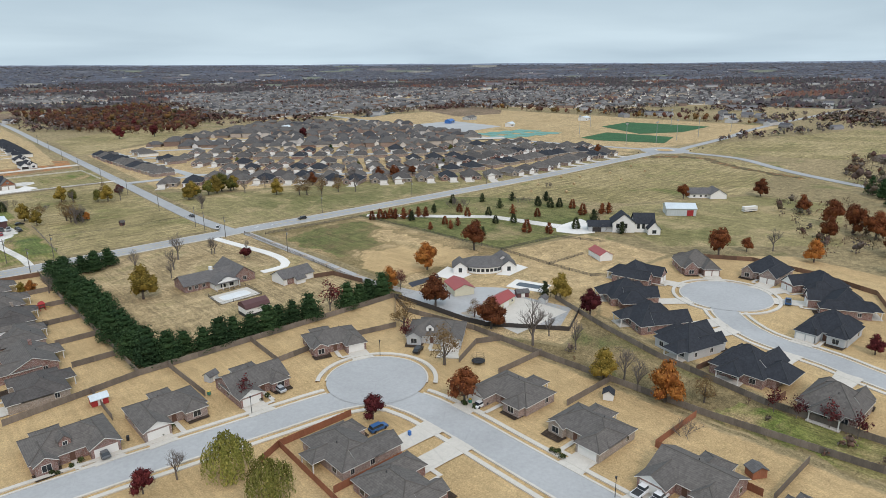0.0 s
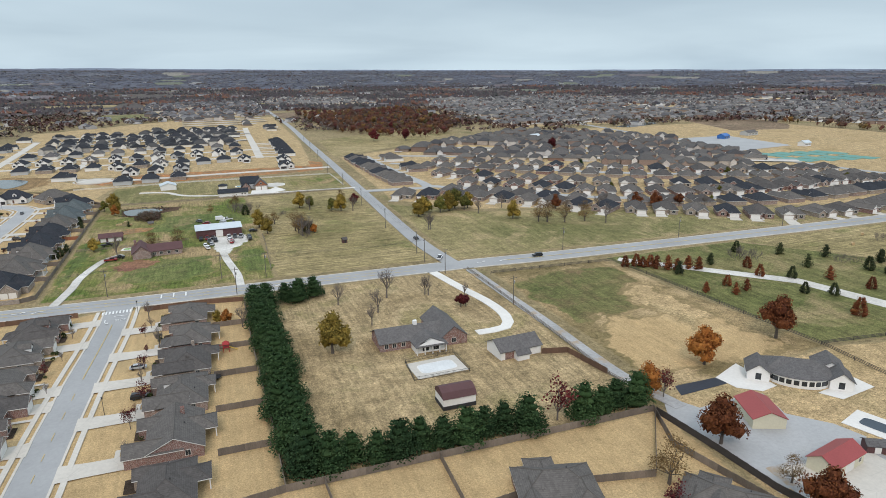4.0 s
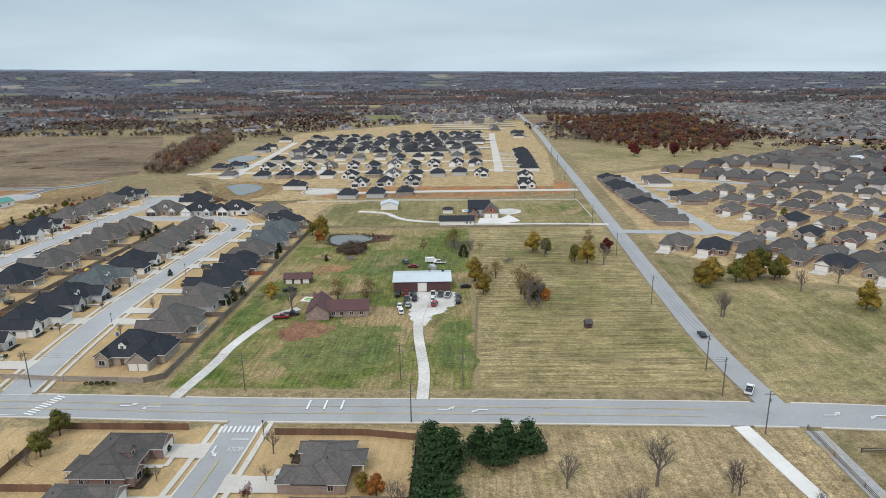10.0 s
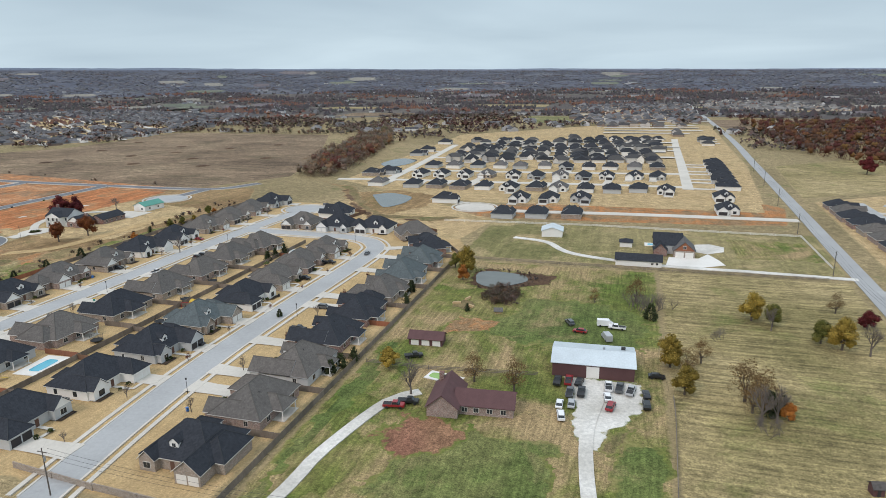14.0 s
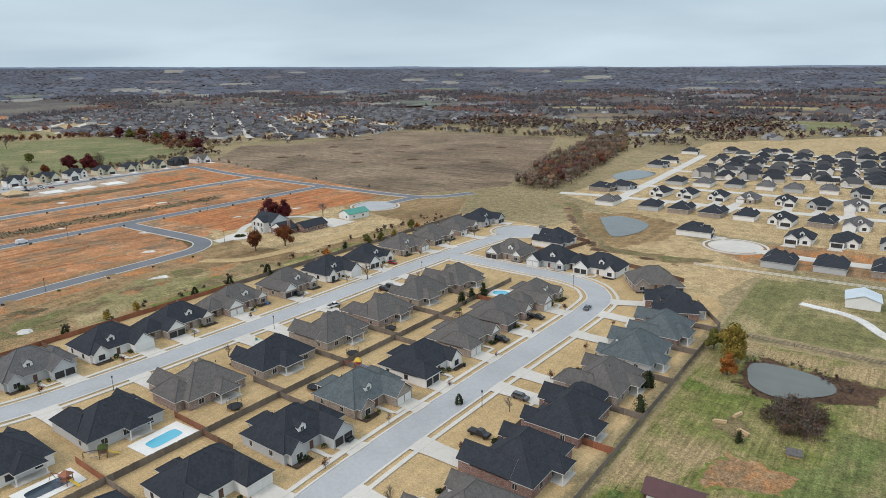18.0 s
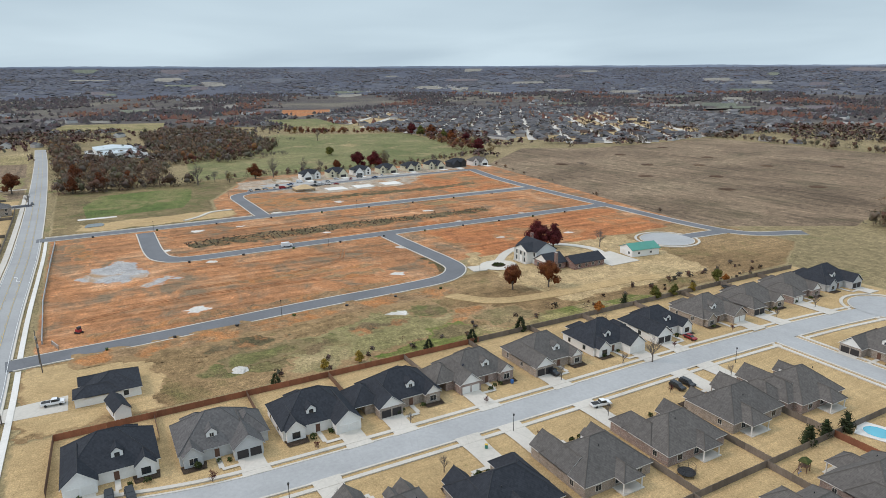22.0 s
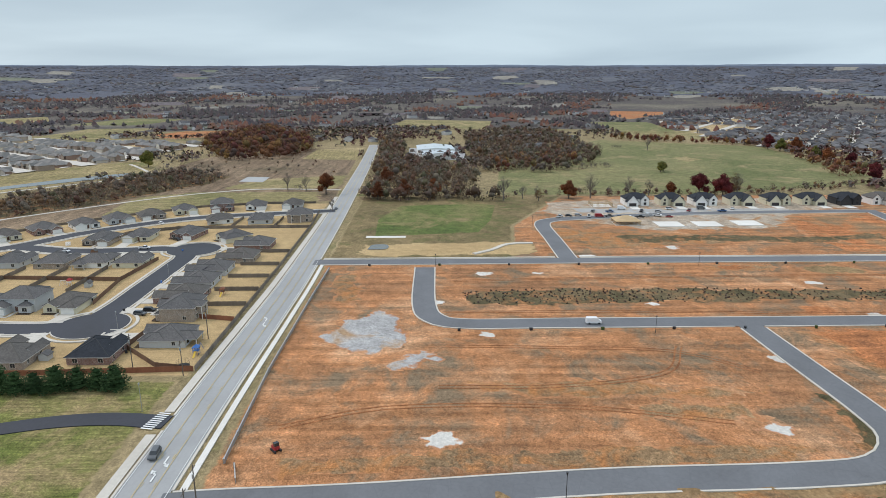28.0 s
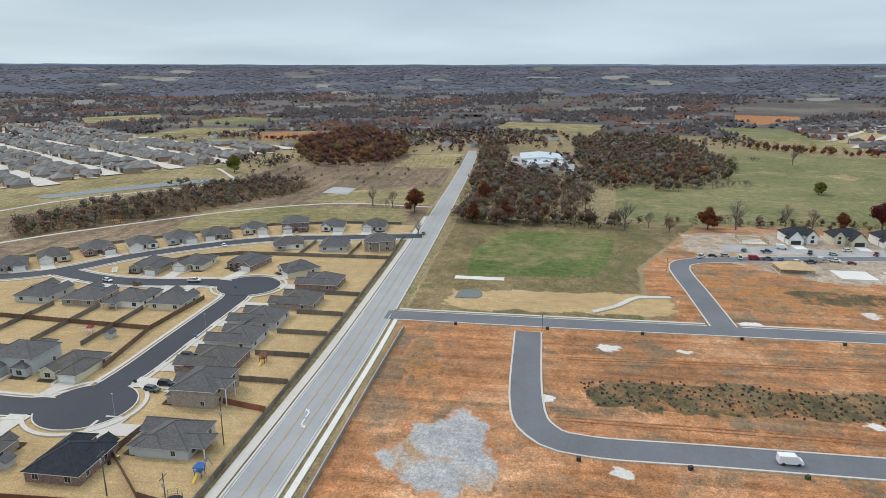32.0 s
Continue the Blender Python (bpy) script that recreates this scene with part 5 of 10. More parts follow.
K, G, T, GG, BR = "roof_black", "roof_grey", "roof_taupe", "roof_green", "roof_brown"
RED, BT, PK, WH, GY, CR = "brick_red", "brick_tan", "brick_pink", "white_wall", "grey_wall", "cream_wall"
GW, GD = "garage_white", "garage_dark"
# the estate in the south
row("S", 11, [T, T, T, T], [RED, PK, RED, RED], [GW], "S", [(22, 156), (44, 156), (67, 155)])
row("S", 9, [T], [RED], [GW], "S", [(98, 163)], -15)
row("W", 9, [T], [GY], [GW], "S", [(126, 145)], 40)
row("W", 8, [T, T, T, T], [PK, BT, RED], [GW], "S", [(115, 101), (115, 77), (115, 51), (115, 27), (115, 3)])
row("E", 9, [T], [PK, RED], [GW], "S", [(67, 110), (67, 90), (67, 66), (67, 42)])
row("W", 8, [T, T, BR], [PK, RED, BT], [GW], "S", [(26, 295), (27, 274), (26, 254), (25, 234), (24, 212), (23, 191)])
row("E", 8, [BR, T, T], [RED, BT, PK], [GW], "S", [(-22, 297), (-23, 277), (-23, 256), (-23, 236), (-24, 215), (-25, 194), (-25, 172), (-25, 150)])
# the charcoal-roofed cul-de-sac
for x, y, f, k, tn in ((220, 132, "S", ("X0", K, RED, GW), 10), (198, 122, "E", ("X3", K, RED, GW), -40), (250, 122, "S", ("X2", T, RED, GW), -45), (262, 97, "W", ("X4", K, PK, GW), 0),
                       (257, 76, "W", ("X1", K, RED, GW), -30), (242, 63, "N", ("X7", K, RED, GW), 30), (217, 59, "W", ("X5", K, GY, GW), 0), (183, 103, "E", ("X7", K, RED, GW), -30), (175, 85, "E", ("X6", K, GY, GW), -15),
                       (172, 66, "E", ("X9", K, RED, GW), 0), (167, 42, "E", ("X8", T, BT, GW), 0), (164, 14, "E", ("X3", T, PK, GW), 0), (217, 32, "W", ("X2", K, RED, GW), 0)):
    house(x, y, f, k, 9, tn)
# the estate beside the farm
house(-47, 356, "S", ("C6", K, BT, GW), 0)
row("W", 10, [T, T, K, K, T, GG, GG], [PK, GY, RED, RED, BT, GY, RED], [GW, GD], "C", [(-45, 378), (-45, 402), (-46, 425), (-46, 448), (-46, 472), (-46, 496), (-45, 519)])
house(-49, 543, "W", ("C3", K, RED, GW), 9, 25)
house(-66, 569, "S", ("C2", T, BT, GD), 9, 35)
row("S", 9, [K, K, T], [WH, GY, BT], [GD, GW], "C", [(-91, 577), (-114, 576), (-137, 577)])
house(-130, 609, "W", ("C7", K, WH, GW), 9, 0)
row("E", 10, [K, K, K, GG, K, T, T, T], [GY, WH, GY, BT, WH, BT, PK, BT], [GD, GW], "C", [(-101, 355), (-99, 379), (-98, 403), (-99, 427), (-97, 452), (-98, 476), (-99, 500), (-98, 525)])
row("W", 10, [K, K, T, K, T, T, T, T], [WH, GY, PK, BT, BT, PK, BT, PK], [GD, GW], "C", [(-142, 355), (-139, 380), (-138, 405), (-136, 429), (-136, 454), (-135, 478), (-137, 503), (-135, 526)])
row("E", 10, [K, G, K, K, T, T, K, K, T, T, T, K], [WH, GY, WH, BT, PK, BT, WH, WH, BT, BT, PK, GY], [GW, GD], "C",
    [(-193, 358), (-191, 381), (-190, 405), (-190, 430), (-191, 455), (-190, 480), (-190, 504), (-190, 529), (-190, 555), (-190, 580), (-191, 605), (-191, 630)])
house(-234, 360.5, "S", ("D2", K, WH, GD), 0)
# the estate across the main road, round the fresh black street
for i, (x, y, tn) in enumerate(((-476, 126, 120), (-493, 138, 127), (-510, 147, 132), (-527, 159, 135), (-540, 176, 132), (-555, 190, 130), (-567, 206, 125), (-583, 222, 118), (-592, 245, 108), (-598, 267, 100), (-602, 292, 96),
                                (-502, 207, 90), (-509, 225, 92), (-515, 250, 80), (-551, 256, -70), (-551, 282, -82), (-555, 306, -82), (-506, 279, 48))):
    n = (i * 7 + 3) % 8
    house(x, y, "S", (f"D{n}", (G, G, T, G)[i % 4], (GY, BT, CR, RED, WH)[i % 5], GW), 8, tn)
row("S", 8, [G, T, G], [RED, BT, GY, GY], [GW], "D", [(-488, 297), (-463, 295), (-442, 288), (-423, 288), (-404, 289), (-384, 295), (-359, 300)], 0)
row("W", 8, [K, T], [RED, BT], [GW], "D", [(-346, 281), (-343, 255), (-343, 230)], 0)
row("W", 8, [G], [GY, BT, WH, CR], [GW], "D", [(-456, 185), (-455, 207), (-455, 226), (-455, 244)], 0)
row("E", 8, [G, T], [GY, CR, BT], [GW], "D", [(-395, 228), (-395, 246), (-396, 208), (-396, 188)], 0)


# ---- trees ----
def grid_mesh(name, verts, faces, mats, slots=None, smooth=False):
    me = bpy.data.meshes.new(name)
    n, k = faces.shape
    me.vertices.add(len(verts))
    me.vertices.foreach_set("co", verts.astype(np.float32).ravel())
    me.loops.add(n * k)
    me.loops.foreach_set("vertex_index", faces.astype(np.int32).ravel())
    me.polygons.add(n)
    me.polygons.foreach_set("loop_start", np.arange(0, n * k, k, dtype=np.int32))
    me.polygons.foreach_set("loop_total", np.full(n, k, dtype=np.int32))
    for mt in mats:
        me.materials.append(M[mt])
    if slots is not None:
        me.polygons.foreach_set("material_index", slots.astype(np.int32))
    if smooth:
        me.polygons.foreach_set("use_smooth", np.ones(n, bool))
    me.update(calc_edges=True)
    return me


def leaf_cards(centres, normals, size, rng, droop=0.0):
    """One small bent leaf clump, four corners each, round every centre."""
    n = len(centres)
    a = rng.normal(size=(n, 3))
    u = np.cross(normals, a)
    u /= np.linalg.norm(u, axis=1, keepdims=True) + 1e-9
    v = np.cross(normals, u)
    v[:, 2] -= droop
    s = size * rng.uniform(0.6, 1.35, (n, 1))
    t = s * rng.uniform(0.55, 1.0, (n, 1))
    bend = normals * s * 0.3
    q = np.stack([centres - u * s, centres - v * t + bend, centres + u * s, centres + v * t + bend], axis=1)
    return q.reshape(-1, 3), np.arange(4 * n).reshape(n, 4)


def crown_points(lobes, n, rng, hollow=0.6):
    w = np.array([r[3] ** 2 for r in lobes])
    pick = rng.choice(len(lobes), n, p=w / w.sum())
    d = rng.normal(size=(n, 3))
    d /= np.linalg.norm(d, axis=1, keepdims=True)
    d[:, 2] = np.where(d[:, 2] < -0.45, -d[:, 2], d[:, 2])
    c = np.array([l[:3] for l in lobes])[pick]
    r = np.array([(l[3], l[3], l[4]) for l in lobes])[pick]
    k = rng.uniform(hollow, 1.06, (n, 1))
    nrm = d * 0.7 + rng.normal(size=(n, 3)) * 0.45
    nrm /= np.linalg.norm(nrm, axis=1, keepdims=True)
    return c + d * r * k, nrm


def filled(v, f, lobes, k, seg=8):
    """Adds an uneven inner body to each lobe, so that a crown is not seen through."""
    lat, n0, vs, fs = (-1.1, -0.4, 0.35, 1.1), len(v), [], []
    for x, y, z, r, h in lobes:
        base = n0 + len(vs)
        for la in lat:
            for i in range(seg):
                w = 2 * math.pi * (i + 0.5 * (la > 0)) / seg
                s = k * (0.88 + 0.24 * math.sin(5.0 * x + 3.0 * i + 7.0 * la))
                vs.append((x + r * s * math.cos(la) * math.cos(w), y + r * s * math.cos(la) * math.sin(w), z + h * s * math.sin(la)))
        for a in range(3):
            for i in range(seg):
                j = (i + 1) % seg
                fs.append((base + a * seg + i, base + a * seg + j, base + (a + 1) * seg + j, base + (a + 1) * seg + i))
    return np.concatenate([v, np.array(vs)]), np.concatenate([f, np.array(fs)])


def limbs(m, start, way, length, radius, depth, r, spread=0.55, tips=None, sides=5):
    end = Vector(start) + way * length
    m.tube(start, end, radius, radius * 0.6, sides if depth > 1 else 3, caps=False)
    if tips is not None and depth <= 1:
        tips.append(tuple(end))
    if depth == 0:
        return
    n = 5 if depth > 2 else 4
    for i in range(n):
        a = 2 * math.pi * (i + r.uniform(-0.3, 0.3)) / n
        side = Vector((math.cos(a), math.sin(a), r.uniform(-0.1, 0.5)))
        k = 0.0 if i == 0 and depth > 2 else r.uniform(spread * 0.7, spread * 1.3)
        w = (way + side * k + Vector((0, 0, 0.15))).normalized()
        limbs(m, Vector(start) + way * length * (1.0 if i == 0 else r.uniform(0.45, 1.0)), w, length * r.uniform(0.55, 0.75), radius * 0.5, depth - 1, r, spread, tips, sides)


LEAF_WORDS = dict(rust="rust-brown", orange="bright orange", yellow="golden yellow", wine="dark wine-red", olive="yellowing olive-green", bronze="thin bronze")


def make_tree(kind, n):
    r = random.Random(n * 31 + len(kind) * 7)
    rng = np.random.default_rng(n * 97 + len(kind))
    if kind in LEAF_WORDS:
        t = thing("tree", f"broad tree with {LEAF_WORDS[kind]} autumn leaves", "tree")
        trunk = Mesh()
        trunk.tube((0, 0, -0.2), (0.1, 0.05, 2.6), 0.34, 0.22, 7)
        lobes = [(0, 0, 4.8, 2.5, 2.9)]
        for i in range(11):
            a, z = 2 * math.pi * i / 11 + r.uniform(-0.3, 0.3), r.uniform(2.2, 6.8)
            d = r.uniform(1.2, 2.9) * (1.0 if z < 5.5 else 0.7)
            c = (d * math.cos(a), d * math.sin(a), z)
            lobes.append((*c, r.uniform(1.35, 2.1), r.uniform(1.2, 1.8)))
            trunk.tube((0.1, 0.05, 1.8), c, 0.13, 0.04, 4, caps=False)
        lobes.append((r.uniform(-0.5, 0.5), r.uniform(-0.5, 0.5), 7.6, 1.6, 1.6))
        part("trunk", trunk, "bark", t)
        c, nr = crown_points(lobes, 2050 if kind != "bronze" else 1800, rng, 0.78 if kind != "bronze" else 0.5)
        v, f = leaf_cards(c, nr, 0.2 if kind != "bronze" else 0.13, rng)
        if kind != "bronze":
            v, f = filled(v, f, lobes, 0.82, 6)
        part("crown", grid_mesh("crown", v, f, [kind]), None, t)
    elif kind == "bare":
        t = thing("tree", "leafless grey tree with fine spreading twigs", "tree")
        m = Mesh()
        limbs(m, (0, 0, -0.2), Vector((0.03, 0.02, 1)).normalized(), 3.2, 0.24, 4, r, 0.7)
        part("trunk", m, "twig", t)
    elif kind == "sparse":
        t = thing("tree", "young tree with thin dark red leaves", "tree")
        m, tips = Mesh(), []
        limbs(m, (0, 0, -0.2), Vector((0, 0, 1)), 2.4, 0.13, 3, r, 0.6, tips)
        part("trunk", m, "twig", t)
        c = np.array(tips * 4)[:420]
        c = c + rng.normal(size=c.shape) * 0.3
        nr = rng.normal(size=c.shape)
        nr /= np.linalg.norm(nr, axis=1, keepdims=True)
        v, f = leaf_cards(c, nr, 0.16, rng)
        part("crown", grid_mesh("crown", v, f, ["wine"]), None, t)
    elif kind == "pine":
        t = thing("pine_tree", "dense dark green pine", "tree", "pine screen")
        trunk = Mesh()
        trunk.tube((0, 0, -0.2), (0, 0, 7.5), 0.22, 0.05, 6)
        lobes = []
        for i in range(16):
            z = 0.9 + i * 0.48
            rad = 2.9 * (1 - (z / 9.6) ** 1.7) + 0.25
            for j in range(max(2, int(rad * 2.2))):
                a = r.uniform(0, 6.3)
                lobes.append((rad * 0.68 * math.cos(a), rad * 0.68 * math.sin(a), z, 0.42 + rad * 0.26, 0.5))
        part("trunk", trunk, "bark", t)
        c, nr = crown_points(lobes, 2400, rng, 0.8)
        nr[:, 2] = np.abs(nr[:, 2]) + 0.15
        v, f = leaf_cards(c, nr, 0.16, rng, 0.3)
        v, f = filled(v, f, [(0, 0, z, 2.3 * (1 - (z / 9.6) ** 1.7) + 0.2, 1.1) for z in (1.4, 2.9, 4.4, 5.9, 7.2)], 0.95)
        part("crown", grid_mesh("crown", v, f, ["pine"]), None, t)
    elif kind in ("cedar", "redcone"):
        t = thing("tree", "small dark green cone-shaped cedar" if kind == "cedar" else "small cone-shaped tree with russet leaves", "tree", "nursery trees")
        trunk = Mesh().tube((0, 0, -0.1), (0, 0, 1.6), 0.09, 0.05, 5)
        lobes = []
        for i in range(9):
            z = 0.35 + i * 0.46
            rad = 1.9 * math.sin(min(1, (z + 0.6) / 1.6) * math.pi / 2) * (1 - (z / 4.9) ** 1.7) + 0.12
            for a in range(4):
                w = a * 1.57 + r.uniform(-0.5, 0.5)
                lobes.append((rad * 0.55 * math.cos(w), rad * 0.55 * math.sin(w), z, 0.25 + rad * 0.35, 0.4))
        part("trunk", trunk, "bark", t)
        c, nr = crown_points(lobes, 600, rng, 0.8)
        v, f = leaf_cards(c, nr, 0.14, rng)
        v, f = filled(v, f, lobes[::2], 0.86, 5)
        part("crown", grid_mesh("crown", v, f, ["cedar" if kind == "cedar" else "russet"]), None, t)
    elif kind == "willow":
        t = thing("willow_tree", "weeping willow with trailing olive-green branches", "tree")
        trunk = Mesh().tube((0, 0, -0.2), (0, 0, 4.0), 0.35, 0.2, 7)
        pts, nr = [], []
        for i in range(420):
            a, d = r.uniform(0, 6.3), 4.4 * r.random() ** 0.6
            top = 7.4 - d * d * 0.14 + 0.7 * math.sin(3 * a) + r.uniform(-0.4, 0.4)
            for j in range(r.randint(7, 14)):
                z = top - j * 0.42
                if z > 0.8:
                    k = d + j * 0.03
                    pts.append((k * math.cos(a) + r.gauss(0, 0.12), k * math.sin(a) + r.gauss(0, 0.12), z))
                    nr.append((math.cos(a + r.gauss(0, 0.5)), math.sin(a + r.gauss(0, 0.5)), 0.25))
        part("trunk", trunk, "bark", t)
        nr = np.array(nr)
        nr /= np.linalg.norm(nr, axis=1, keepdims=True)
        v, f = leaf_cards(np.array(pts), nr, 0.19, rng, 0.8)
        part("crown", grid_mesh("crown", v, f, ["willow"]), None, t)
    elif kind == "brush":
        t = thing("bush", "thicket of leafless grey-brown brush", "bush")
        m = Mesh()
        for i in range(9):
            w = Vector((r.gauss(0, 0.6), r.gauss(0, 0.6), 1)).normalized()
            limbs(m, (r.gauss(0, 1.2), r.gauss(0, 1.2), -0.1), w, 1.5, 0.06, 3, r, 0.6)
        part("stem", m, "twig", t)
    else:
        t = thing("shrub", "rounded green garden shrub", "shrub")
        lobes = [(0, 0, 0.4, 0.55, 0.5), (0.25, 0.1, 0.35, 0.4, 0.4), (-0.2, -0.15, 0.4, 0.4, 0.42)]
        c, nr = crown_points(lobes, 90, rng, 0.7)
        v, f = leaf_cards(c, nr, 0.16, rng)
        part("foliage", grid_mesh("foliage", v, f, ["shrub"]), None, t)
    return t


TREES = {}


def tree(kind, x, y, size=1.0, wide=1.0):
    n = int(abs(x) * 3 + abs(y)) % (4 if kind in ("pine", "rust", "bare") else 3)
    at = pose(x, y, 0.05, 0, 0, (x * 37 + y * 53) % 360)
    if (kind, n) in TREES:
        first, t = TREES[(kind, n)], None
        t = first.copy()
        scene.collection.objects.link(t)
        for c in first.children:
            o = c.copy()
            scene.collection.objects.link(o)
            o.parent = t
    else:
        t = TREES[(kind, n)] = make_tree(kind, n)
    k = {"bare": 1.6, "sparse": 1.4, "pine": 1.12, "cedar": 1.2, "redcone": 1.2, "brush": 1.15, "shrub": 1.0}.get(kind, 1.3) * size
    t.matrix_basis = at @ Matrix.Diagonal((k * wide, k * wide, k, 1))
    return t


def grove(kind, rows):
    for x, y, s in rows:
        tree(kind, x, y, s)


# estate, paddock and cul-de-sac trees
grove("yellow", [(157, 428, 1.0), (176, 432, 1.1), (190, 436, 0.9), (68, 248, 1.15), (182, 139, 0.85), (35, 288, 0.42), (90, 478, 0.9), (113, 458, 0.95), (61, 432, 0.9), (64, 415, 0.75), (153, 423, 0.95), (203, 397, 0.95),
                 (-216, 429, 0.35), (-217, 418, 0.3), (-211, 574, 0.35), (-20, 410, 0.6)])
grove("orange", [(141, 190, 0.85), (169, 200, 1.05), (38, 287, 0.45), (-212, 524, 0.4), (-212, 596, 0.35), (295, 91, 0.9), (-20, 499, 0.6)])
grove("rust", [(204, 207, 1.25), (143, 165, 1.05), (143, 137, 0.95), (103, 108, 0.85), (274, 123, 1.15), (369, 108, 1.2), (358, 95, 1.3), (354, 84, 1.2), (291, 118, 0.6), (420, 166, 1.0), (380, 197, 0.8), (340, 100, 1.0), 
               (-251, 512, 0.95), (-246, 527, 1.0), (390, 130, 0.9), (330, 70, 1.2), (300, 60, 1.0)])
grove("wine", [(177, 122, 0.8), (81, 118, 0.58), (29, 127, 0.5), (120, 271, 0.45), (211, 45, 0.55), (126, 479, 0.6), (-303, 563, 1.25), (-297, 570, 1.1), (122, 271, 0.4), (300, 1010, 1.0), (236, 860, 1.3), (275, 850, 1.3), (400, 700, 1.0)])
grove("bronze", [(7, 408, 0.8), (19, 405, 0.9), (122, 157, 1.0), (114, 128, 1.1), (148, 66, 0.7), (66, 430, 0.7), (146, 148, 0.6), (225, 470, 0.7)])
grove("orange", [(141, 73, 1.0)])
grove("olive", [(182, 438, 1.1), (169, 429, 0.9), (186, 432, 0.8)])
grove("yellow", [(140, 91, 0.8), (-21, 510, 1.05)])
grove("olive", [(-28, 516, 0.6)])
grove("olive", [(162, 434, 0.8), (-212, 554, 0.5), (-211, 563, 0.45), (-215, 594, 0.5), (96, 474, 0.7), (108, 462, 0.7), (-20, 300, 0.4)])
grove("cedar", [(84, 409, 1.3), (87, 411, 1.0), (-9, 463, 0.6)])
grove("bronze", [(79, 415, 1.1), (83, 412, 1.0), (80, 409, 0.8), (120, 493, 0.7), (36, 484, 0.5), (70, 437, 0.7), (51, 488, 0.9)])
grove("orange", [(88, 407, 0.45)])
grove("bronze", [(213, 384, 1.15), (217, 381, 1.1), (226, 377, 1.0), (238, 375, 1.05)])
grove("bare", [(247, 367, 1.0), (148, 390, 0.8)])
grove("willow", [(45, 121, 0.95), (48, 108, 0.85), (330, 40, 0.9)])
grove("bare", [(143, 119, 1.3), (144, 87, 0.8), (141, 81, 0.8), (36, 127, 0.65), (43, 281, 0.7), (90, 277, 0.8), (112, 289, 0.65), (85, 266, 0.65), (300, 110, 0.9), (78, 290, 0.75), (97, 291, 1.05), (113, 288, 0.7), (149, 390, 0.8), (12, 302, 0.55),
               (17, 273, 0.6), (126, 282, 0.5), (81, 403, 0.95), (85, 405, 0.9), (120, 455, 0.9), (152, 120, 0.7), (150, 108, 0.8), (-8, 396, 0.9), (26, 250, 0.5), (95, 470, 0.7), (640, 50, 1.4), (680, 40, 1.4), (690, 45, 1.3), (240, 400, 0.9),
               (260, 395, 0.9), (190, 418, 0.8), (-286, 592, 0.8), (-170, 508, 0.7)])
grove("sparse", [(62, 148, 0.95), (156, 52, 0.9), (157, 47, 0.8), (158, 40, 0.95), (158, 34, 0.9), (145, 188, 1.1), (117, 149, 0.9), (15, 236, 0.8), (14, 255, 0.7), (13, 222, 0.7), (-13, 262, 0.6), (12, 284, 0.6), (95, 164, 0.5)])
grove("brush", [(51, 481, 1.6), (55, 478, 1.8), (60, 483, 1.5), (77, 458, 1.0), (83, 400, 1.3), (131, 62, 1.0), (350, 280, 1.2), (300, 262, 1.1), (304, 258, 1.0), (-620, 700, 1.3), (-540, 800, 1.2)])
# the pine screen round the estate lawn
for i in range(22):
    tree("pine", 50.5 + 2.2 * math.sin(i * 2.3), 188 + i * 5.5, 0.95 + 0.14 * math.sin(i * 1.7), 1.5)
for i in range(16):
    if i not in (10, 11):
        tree("pine", 56 + i * 5.3, 187.5 + 1.4 * math.sin(i * 1.9), 0.9 + 0.14 * math.cos(i * 2.1), 1.4)
for i, (x, y) in enumerate([(60, 302), (66, 304), (71, 303), (64, 299)]):
    tree("pine", x, y, 0.8 + 0.05 * i, 1.4)
tree("sparse", 113, 188, 1.5)
for i in range(7):
    tree("pine", -322 + math.sin(i) * 1.5, 264 + i * 5.6, 0.75 + 0.1 * math.cos(i * 2), 1.55)
grove("pine", [(473, 119, 1.3), (462, 110, 1.4), (480, 100, 1.5), (455, 95, 1.2), (440, 100, 1.1), (350, 560, 0.8)])
# nursery trees in the meadow
grove("redcone", [(213, 288, 0.9), (217, 284, 1.0), (224, 279, 1.0), (206, 291, 1.0), (211, 290, 1.1), (216, 287, 1.1), (219, 286, 1.0), (221, 281, 1.2), (230, 279, 1.1), (233, 276, 1.1), (254, 270, 1.0), (250, 259, 1.0), (273, 245, 1.1), (246, 211, 1.35), (277, 230, 1.0), (299, 215, 1.3),
                  (309, 209, 1.2), (313, 207, 1.2), (253, 202, 1.1), (215, 251, 0.8), (228, 254, 0.9), (224, 245, 0.9), (231, 247, 0.9), (308, 229, 1.1), (221, 226, 0.7)])
grove("cedar", [(221, 274, 1.1), (243, 280, 1.0), (268, 291, 1.1), (284, 281, 1.1), (260, 252, 1.0), (279, 261, 1.1), (300, 270, 1.1), (299, 248, 1.2), (314, 254, 1.2), (301, 240, 1.2), (306, 237, 1.1), (289, 200, 1.4), (257, 230, 1.0), (226, 223, 0.9),
                (249, 236, 0.9), (270, 198, 1.2), (279, 176, 1.2), (179, 144, 1.2), (-74, 440, 0.6)])
grove("olive", [(-43, 309, 0.6), (-42, 300, 0.55)])
grove("brush", [(-46, 307, 1.0), (-44, 297, 1.0), (262, 282, 1.6), (266, 279, 1.4), (276, 186, 1.1)])
grove("cedar", [(-33, 463, 1.0), (-36, 478, 1.0), (-32, 412, 0.9), (-34, 407, 0.9), (-35, 402, 0.9), (56, 470, 1.2), (-212, 468, 0.9), (-212, 488, 1.0), (-213, 538, 0.9), (-118, 505, 1.0), (-118, 512, 0.9), (-117, 519, 1.0), (-214, 402, 0.7), (-213, 452, 0.8)])


